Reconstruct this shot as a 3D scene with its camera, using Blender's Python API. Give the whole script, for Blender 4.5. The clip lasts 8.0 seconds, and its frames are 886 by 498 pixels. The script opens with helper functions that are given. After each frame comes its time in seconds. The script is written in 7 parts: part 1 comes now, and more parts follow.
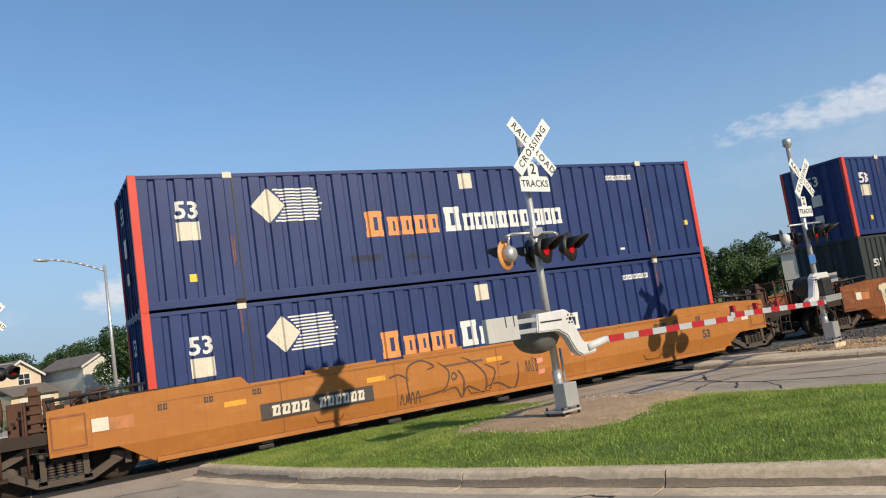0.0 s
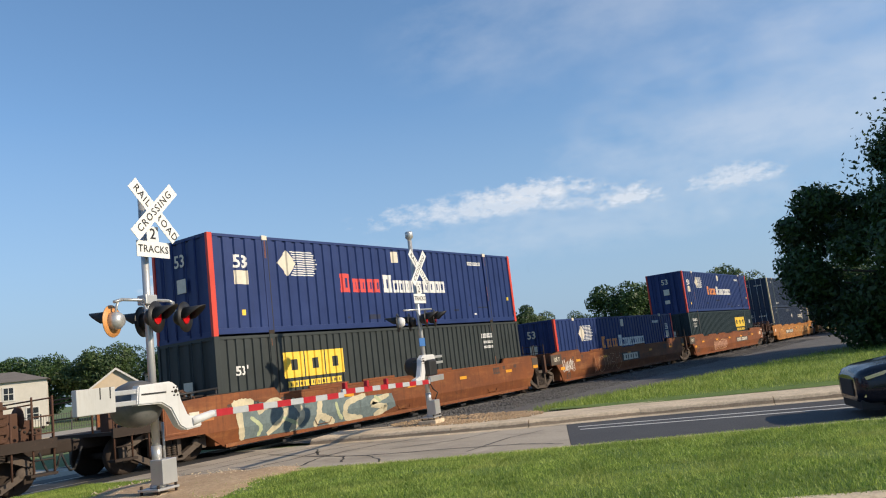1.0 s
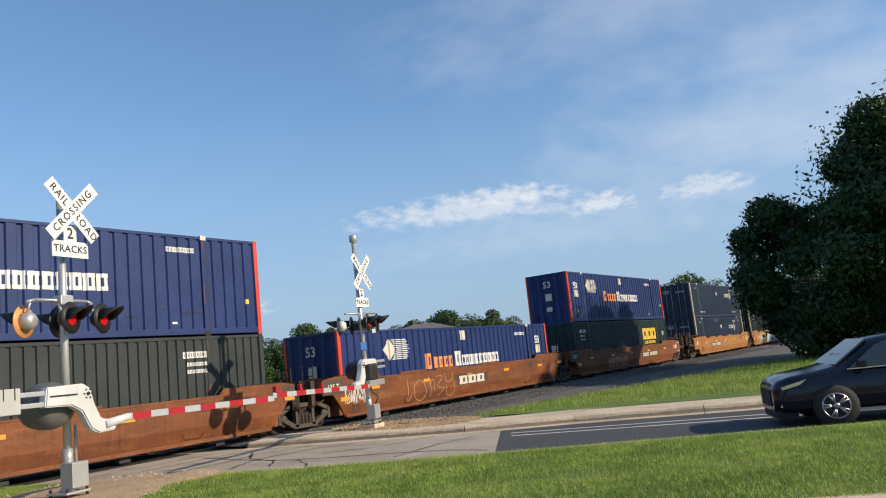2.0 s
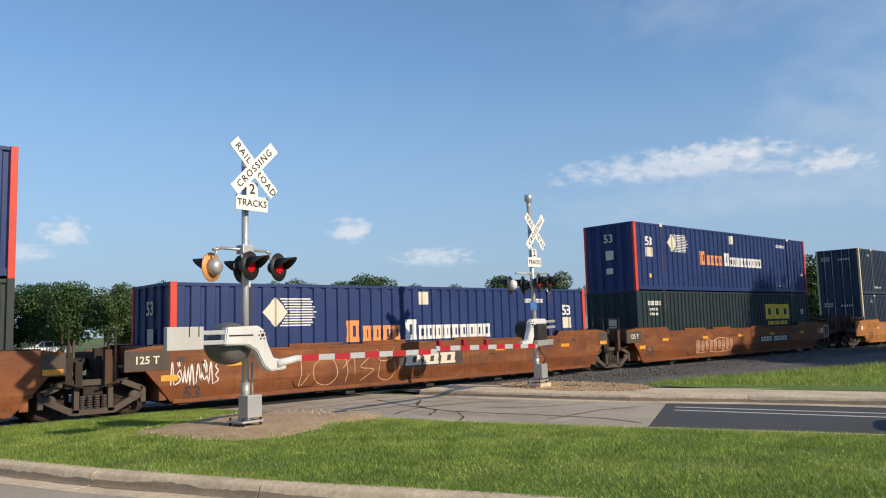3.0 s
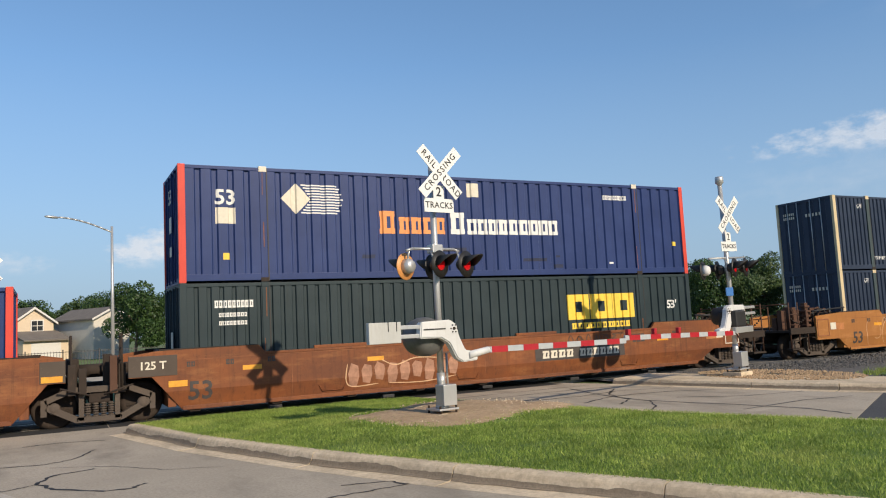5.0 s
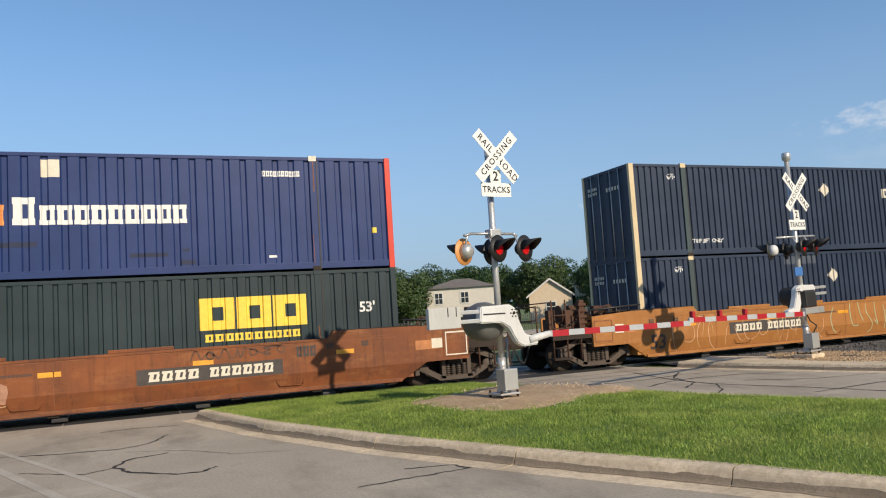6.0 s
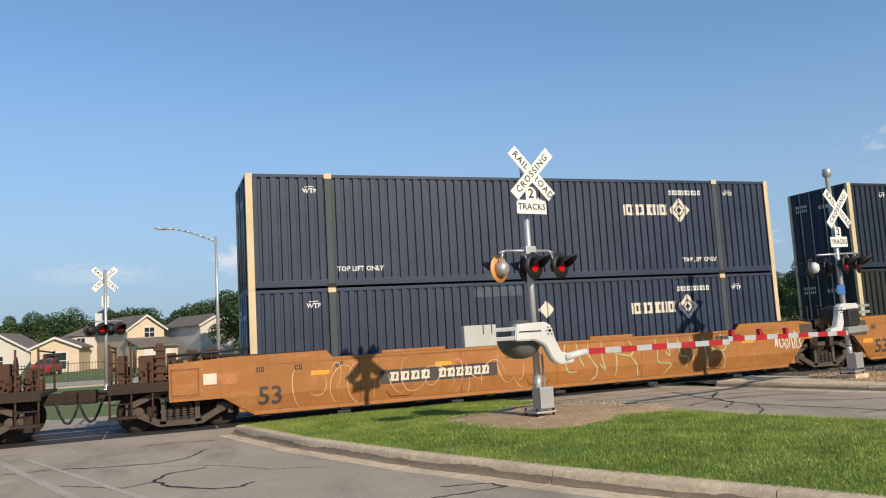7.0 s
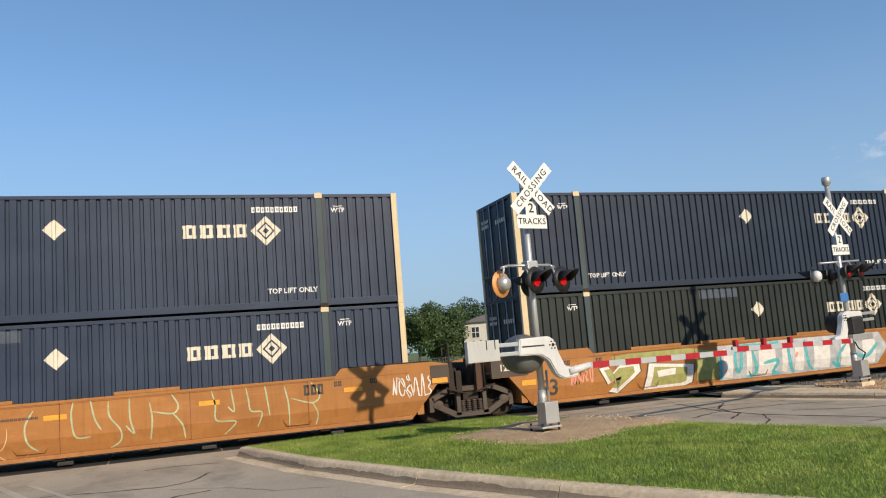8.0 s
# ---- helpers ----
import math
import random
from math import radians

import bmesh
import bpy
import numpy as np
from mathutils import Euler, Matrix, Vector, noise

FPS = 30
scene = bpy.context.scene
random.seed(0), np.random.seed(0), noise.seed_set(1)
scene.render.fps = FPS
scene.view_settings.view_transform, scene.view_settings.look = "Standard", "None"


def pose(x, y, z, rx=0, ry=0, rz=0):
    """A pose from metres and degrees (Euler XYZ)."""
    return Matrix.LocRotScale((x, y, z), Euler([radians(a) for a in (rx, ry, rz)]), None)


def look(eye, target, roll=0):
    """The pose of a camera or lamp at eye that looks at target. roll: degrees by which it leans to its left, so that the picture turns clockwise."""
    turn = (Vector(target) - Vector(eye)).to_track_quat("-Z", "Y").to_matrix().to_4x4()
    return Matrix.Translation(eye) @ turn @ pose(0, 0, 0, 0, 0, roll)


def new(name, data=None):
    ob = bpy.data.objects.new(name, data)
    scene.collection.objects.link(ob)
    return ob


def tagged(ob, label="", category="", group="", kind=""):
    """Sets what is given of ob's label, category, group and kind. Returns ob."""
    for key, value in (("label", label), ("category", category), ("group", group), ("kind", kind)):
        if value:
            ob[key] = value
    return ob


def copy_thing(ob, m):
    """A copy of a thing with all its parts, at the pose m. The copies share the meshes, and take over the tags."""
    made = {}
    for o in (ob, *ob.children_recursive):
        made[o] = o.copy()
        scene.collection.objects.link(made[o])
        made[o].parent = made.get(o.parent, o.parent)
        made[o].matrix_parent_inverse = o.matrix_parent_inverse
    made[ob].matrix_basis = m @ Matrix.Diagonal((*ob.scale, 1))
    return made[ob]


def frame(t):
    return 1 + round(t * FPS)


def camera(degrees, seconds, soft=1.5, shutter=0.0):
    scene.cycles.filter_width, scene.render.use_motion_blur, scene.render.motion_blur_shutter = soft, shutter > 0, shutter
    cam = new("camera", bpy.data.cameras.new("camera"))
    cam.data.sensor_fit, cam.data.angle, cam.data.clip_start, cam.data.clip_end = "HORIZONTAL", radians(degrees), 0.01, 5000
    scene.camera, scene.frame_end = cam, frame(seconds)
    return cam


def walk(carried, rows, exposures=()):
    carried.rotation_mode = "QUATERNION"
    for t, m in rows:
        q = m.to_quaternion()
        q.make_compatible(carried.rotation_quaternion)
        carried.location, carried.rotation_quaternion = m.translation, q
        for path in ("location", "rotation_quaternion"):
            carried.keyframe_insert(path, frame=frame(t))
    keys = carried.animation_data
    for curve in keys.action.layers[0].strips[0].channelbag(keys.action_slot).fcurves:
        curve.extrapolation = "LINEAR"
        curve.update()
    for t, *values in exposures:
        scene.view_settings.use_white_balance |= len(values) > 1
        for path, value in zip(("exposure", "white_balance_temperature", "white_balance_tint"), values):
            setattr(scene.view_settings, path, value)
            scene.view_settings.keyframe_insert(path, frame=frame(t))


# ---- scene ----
cam = camera(59.64, 8.0, soft=1.1)
PATH = [
    (0, pose(-7.666, -10.533, 1.560, 96.511, 8.395, -28.227)),
    (0.3, pose(-7.680, -10.774, 1.592, 97.898, 8.449, -32.867)),
    (0.5, pose(-7.606, -10.829, 1.569, 98.641, 8.546, -38.168)),
    (0.7, pose(-7.591, -11.009, 1.575, 98.772, 7.833, -44.635)),
    (1, pose(-7.386, -11.102, 1.522, 98.324, 6.635, -53.997)),
    (1.2, pose(-7.242, -11.182, 1.514, 97.744, 5.619, -58.658)),
    (2.3, pose(-6.757, -12.012, 1.468, 98.416, 5.670, -52.672)),
    (2.5, pose(-6.650, -12.169, 1.510, 97.690, 4.437, -49.076)),
    (2.7, pose(-6.630, -12.411, 1.528, 96.950, 2.775, -46.099)),
    (3, pose(-6.391, -12.439, 1.596, 95.819, 1.588, -41.469)),
    (3.3, pose(-6.404, -12.700, 1.630, 95.039, 1.319, -35.740)),
    (3.5, pose(-6.371, -12.762, 1.638, 94.834, 1.348, -32.242)),
    (4, pose(-6.425, -12.863, 1.671, 94.816, 2.190, -28.878)),
    (4.5, pose(-6.454, -12.903, 1.650, 95.152, 3.013, -27.905)),
    (5.8, pose(-6.504, -13.074, 1.641, 95.561, 3.129, -23.604)),
    (6, pose(-6.461, -12.971, 1.626, 94.779, 3.631, -22.397)),
    (6.5, pose(-6.500, -12.976, 1.625, 95.511, 3.378, -20.408)),
    (7, pose(-6.513, -12.979, 1.631, 96.174, 3.332, -19.976)),
    (7.5, pose(-6.508, -12.991, 1.625, 96.775, 4.172, -19.700)),
    (8, pose(-6.501, -12.991, 1.618, 97.458, 4.574, -19.675)),
]
walk(cam, PATH, [(0.0, -0.05), (0.6, 0.0), (1.2, 0.08), (2.3, 0.08), (3.0, 0.0), (4.0, -0.05), (8.0, -0.03)])

# ---- sky, sun, exposure ----
SUN_EL, SUN_AZ = 28.0, 16.0   # degrees; azimuth from -Y towards +X
sun_dir = Vector((math.cos(radians(SUN_EL)) * math.sin(radians(SUN_AZ)),
                  -math.cos(radians(SUN_EL)) * math.cos(radians(SUN_AZ)),
                  math.sin(radians(SUN_EL))))
world = bpy.data.worlds.new("sky")
scene.world = world
world.use_nodes = True
wn = world.node_tree.nodes
wl = world.node_tree.links
sky = wn.new("ShaderNodeTexSky")
sky.sky_type = 'NISHITA'
sky.sun_disc = False
sky.sun_elevation = radians(SUN_EL)
sky.sun_rotation = math.atan2(sun_dir.x, sun_dir.y)
sky.air_density, sky.dust_density, sky.ozone_density = 1.0, 0.5, 2.6
sky.altitude = 1500
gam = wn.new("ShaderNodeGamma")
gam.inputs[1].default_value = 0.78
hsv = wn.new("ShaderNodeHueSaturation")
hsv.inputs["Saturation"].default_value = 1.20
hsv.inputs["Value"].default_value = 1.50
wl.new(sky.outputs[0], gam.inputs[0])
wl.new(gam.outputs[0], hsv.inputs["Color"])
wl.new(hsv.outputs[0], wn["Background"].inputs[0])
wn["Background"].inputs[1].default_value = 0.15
sun = new("sun", bpy.data.lights.new("sun", 'SUN'))
sun.data.energy, sun.data.angle, sun.data.color = 4.8, radians(0.6), (1.0, 0.845, 0.64)
sun.matrix_world = look(sun_dir * 50, (0, 0, 0))


# ---- materials ----
def node_mat(name):
    m = bpy.data.materials.new(name)
    m.use_nodes = True
    return m, m.node_tree.nodes, m.node_tree.links, m.node_tree.nodes["Principled BSDF"]


def coords(n, l, scale):
    tc = n.new("ShaderNodeTexCoord")
    mp = n.new("ShaderNodeMapping")
    mp.inputs["Scale"].default_value = scale
    l.new(tc.outputs["Object"], mp.inputs[0])
    return mp.outputs[0]


def noise_tex(n, l, vec, scale, detail=4, rough=0.6):
    t = n.new("ShaderNodeTexNoise")
    t.inputs["Scale"].default_value = scale
    t.inputs["Detail"].default_value = detail
    t.inputs["Roughness"].default_value = rough
    l.new(vec, t.inputs["Vector"])
    return t.outputs[0]


def ramp(n, l, fac, stops):
    r = n.new("ShaderNodeValToRGB")
    while len(r.color_ramp.elements) < len(stops):
        r.color_ramp.elements.new(0.5)
    for e, (p, c) in zip(r.color_ramp.elements, stops):
        e.position = p
        e.color = (*c, 1) if len(c) == 3 else c
    l.new(fac, r.inputs[0])
    return r.outputs[0]


def mixc(n, l, fac, a, b, mode='MIX'):
    m = n.new("ShaderNodeMix")
    m.data_type = 'RGBA'
    m.blend_type = mode
    for sock, v in ((m.inputs[0], fac), (m.inputs[6], a), (m.inputs[7], b)):
        if isinstance(v, (int, float)):
            sock.default_value = v
        elif isinstance(v, tuple):
            sock.default_value = (*v, 1)
        else:
            l.new(v, sock)
    return m.outputs[2]


def bump(n, l, p, height, strength, dist=0.01):
    b = n.new("ShaderNodeBump")
    b.inputs["Strength"].default_value = strength
    b.inputs["Distance"].default_value = dist
    l.new(height, b.inputs["Height"])
    l.new(b.outputs[0], p.inputs["Normal"])


def weathered(name, col, dirt, rough=0.55, metal=0.0, amount=0.5, streak=True, fine=18.0, patch=0.9, tint=0.12):
    """Paint with large fading, streaks that run down, and small specks."""
    m, n, l, p = node_mat(name)
    v = coords(n, l, (1, 1, 1))
    big = noise_tex(n, l, v, patch, 5)
    c = mixc(n, l, ramp(n, l, big, [(0.3, (0, 0, 0)), (0.75, (1, 1, 1))]),
             tuple(x * (1 - tint) for x in col), tuple(min(1, x * (1 + tint) + 0.008) for x in col))
    if streak:
        sv = coords(n, l, (6, 6, 0.5))
        st = noise_tex(n, l, sv, 1.5, 6, 0.7)
        c = mixc(n, l, ramp(n, l, st, [(0.52, (0, 0, 0)), (0.75, (amount,) * 3)]), c, dirt)
    sp = noise_tex(n, l, v, fine, 6, 0.75)
    c = mixc(n, l, ramp(n, l, sp, [(0.58, (0, 0, 0)), (0.72, (amount * 0.8,) * 3)]), c, dirt)
    l.new(c, p.inputs["Base Color"])
    p.inputs["Roughness"].default_value = rough
    p.inputs["Metallic"].default_value = metal
    p.inputs["Specular IOR Level"].default_value = 0.28
    bump(n, l, p, sp, 0.12, 0.004)
    return m


def ground_mat(name, a, b, c, s1, s2, rough=0.9, bumps=0.5, dist=0.02, stain=0.0):
    m, n, l, p = node_mat(name)
    v = coords(n, l, (1, 1, 1))
    big = noise_tex(n, l, v, s1, 5)
    small = noise_tex(n, l, v, s2, 6, 0.75)
    col = mixc(n, l, ramp(n, l, big, [(0.32, (0, 0, 0)), (0.68, (1, 1, 1))]), a, b)
    col = mixc(n, l, ramp(n, l, small, [(0.42, (0, 0, 0)), (0.7, (0.7,) * 3)]), col, c)
    if stain:
        st = noise_tex(n, l, coords(n, l, (1.0, 0.45, 1)), 1.1, 7, 0.65)
        col = mixc(n, l, ramp(n, l, st, [(0.50, (0, 0, 0)), (0.72, (stain,) * 3)]), col, tuple(x * 0.5 for x in a))
        pale = noise_tex(n, l, coords(n, l, (0.5, 1.3, 1)), 0.8, 7, 0.7)
        col = mixc(n, l, ramp(n, l, pale, [(0.55, (0, 0, 0)), (0.75, (stain * 0.6,) * 3)]), col, tuple(min(1, x * 1.35) for x in b))
    l.new(col, p.inputs["Base Color"])
    p.inputs["Roughness"].default_value = rough
    bump(n, l, p, small, bumps, dist)
    return m


def plain(name, col, rough=0.5, metal=0.0, vary=0.12, scale=7.0):
    m, n, l, p = node_mat(name)
    v = coords(n, l, (1, 1, 1))
    f = noise_tex(n, l, v, scale, 5, 0.7)
    c = mixc(n, l, ramp(n, l, f, [(0.3, (0, 0, 0)), (0.7, (1, 1, 1))]),
             tuple(x * (1 - vary) for x in col), tuple(min(1, x * (1 + vary)) for x in col))
    l.new(c, p.inputs["Base Color"])
    p.inputs["Roughness"].default_value = rough
    p.inputs["Metallic"].default_value = metal
    return m


def car_paint(name, base, deep, fade, worn=0.5):
    """Old railcar paint: faded and rusted patches, streaks running down, scrapes along the side."""
    m, n, l, p = node_mat(name)
    oi = n.new("ShaderNodeObjectInfo")

    def placed(scale):
        add = n.new("ShaderNodeVectorMath")
        add.operation = 'MULTIPLY_ADD'
        l.new(oi.outputs["Random"], add.inputs[0])
        add.inputs[1].default_value = (37.0, 11.0, 5.0)
        l.new(coords(n, l, scale), add.inputs[2])
        return add.outputs[0]
    big = noise_tex(n, l, placed((1, 1, 1.6)), 0.55, 7, 0.62)
    c = mixc(n, l, ramp(n, l, big, [(0.38, (0, 0, 0)), (0.62, (worn,) * 3)]), base, deep)
    mid = noise_tex(n, l, placed((0.7, 0.7, 2.4)), 1.3, 7, 0.65)
    c = mixc(n, l, ramp(n, l, mid, [(0.52, (0, 0, 0)), (0.70, (0.75,) * 3)]), c, fade)
    run = noise_tex(n, l, placed((5, 5, 0.35)), 1.7, 7, 0.7)
    c = mixc(n, l, ramp(n, l, run, [(0.50, (0, 0, 0)), (0.74, (worn,) * 3)]), c, tuple(x * 0.7 for x in deep))
    scrape = noise_tex(n, l, placed((0.35, 0.35, 10)), 1.6, 6, 0.7)
    c = mixc(n, l, ramp(n, l, scrape, [(0.60, (0, 0, 0)), (0.70, (0.4,) * 3)]), c, fade)
    fine = noise_tex(n, l, placed((1, 1, 1)), 15, 7, 0.75)
    c = mixc(n, l, ramp(n, l, fine, [(0.56, (0, 0, 0)), (0.70, (worn * 0.8,) * 3)]), c, tuple(x * 0.55 for x in deep))
    l.new(c, p.inputs["Base Color"])
    p.inputs["Roughness"].default_value = 0.62
    p.inputs["Specular IOR Level"].default_value = 0.3
    bump(n, l, p, fine, 0.2, 0.005)
    return m


def glow(name, col, strength):
    m, n, l, p = node_mat(name)
    p.inputs["Base Color"].default_value = (*col, 1)
    p.inputs["Emission Color"].default_value = (*col, 1)
    p.inputs["Emission Strength"].default_value = strength
    p.inputs["Roughness"].default_value = 0.2
    return m


def leaf_mat(name, a, b, trans=0.35, patch=0.0):
    m, n, l, p = node_mat(name)
    g = n.new("ShaderNodeNewGeometry")
    c = ramp(n, l, g.outputs["Random Per Island"], [(0.0, a), (1.0, b)])
    if patch:
        f = noise_tex(n, l, coords(n, l, (1, 1, 1)), 1.3, 6, 0.7)
        c = mixc(n, l, ramp(n, l, f, [(0.38, (0, 0, 0)), (0.66, (patch,) * 3)]), c, tuple(x * 0.42 for x in a))
        f = noise_tex(n, l, coords(n, l, (1, 1, 1)), 0.55, 6, 0.7)
        c = mixc(n, l, ramp(n, l, f, [(0.5, (0, 0, 0)), (0.72, (patch,) * 3)]), c, (b[0] * 1.15, b[1] * 0.98, b[2] * 1.3))
    l.new(c, p.inputs["Base Color"])
    p.inputs["Roughness"].default_value = 0.55
    t = n.new("ShaderNodeBsdfTranslucent")
    l.new(c, t.inputs[0])
    mx = n.new("ShaderNodeMixShader")
    mx.inputs[0].default_value = trans
    l.new(p.outputs[0], mx.inputs[1])
    l.new(t.outputs[0], mx.inputs[2])
    l.new(mx.outputs[0], n["Material Output"].inputs[0])
    return m


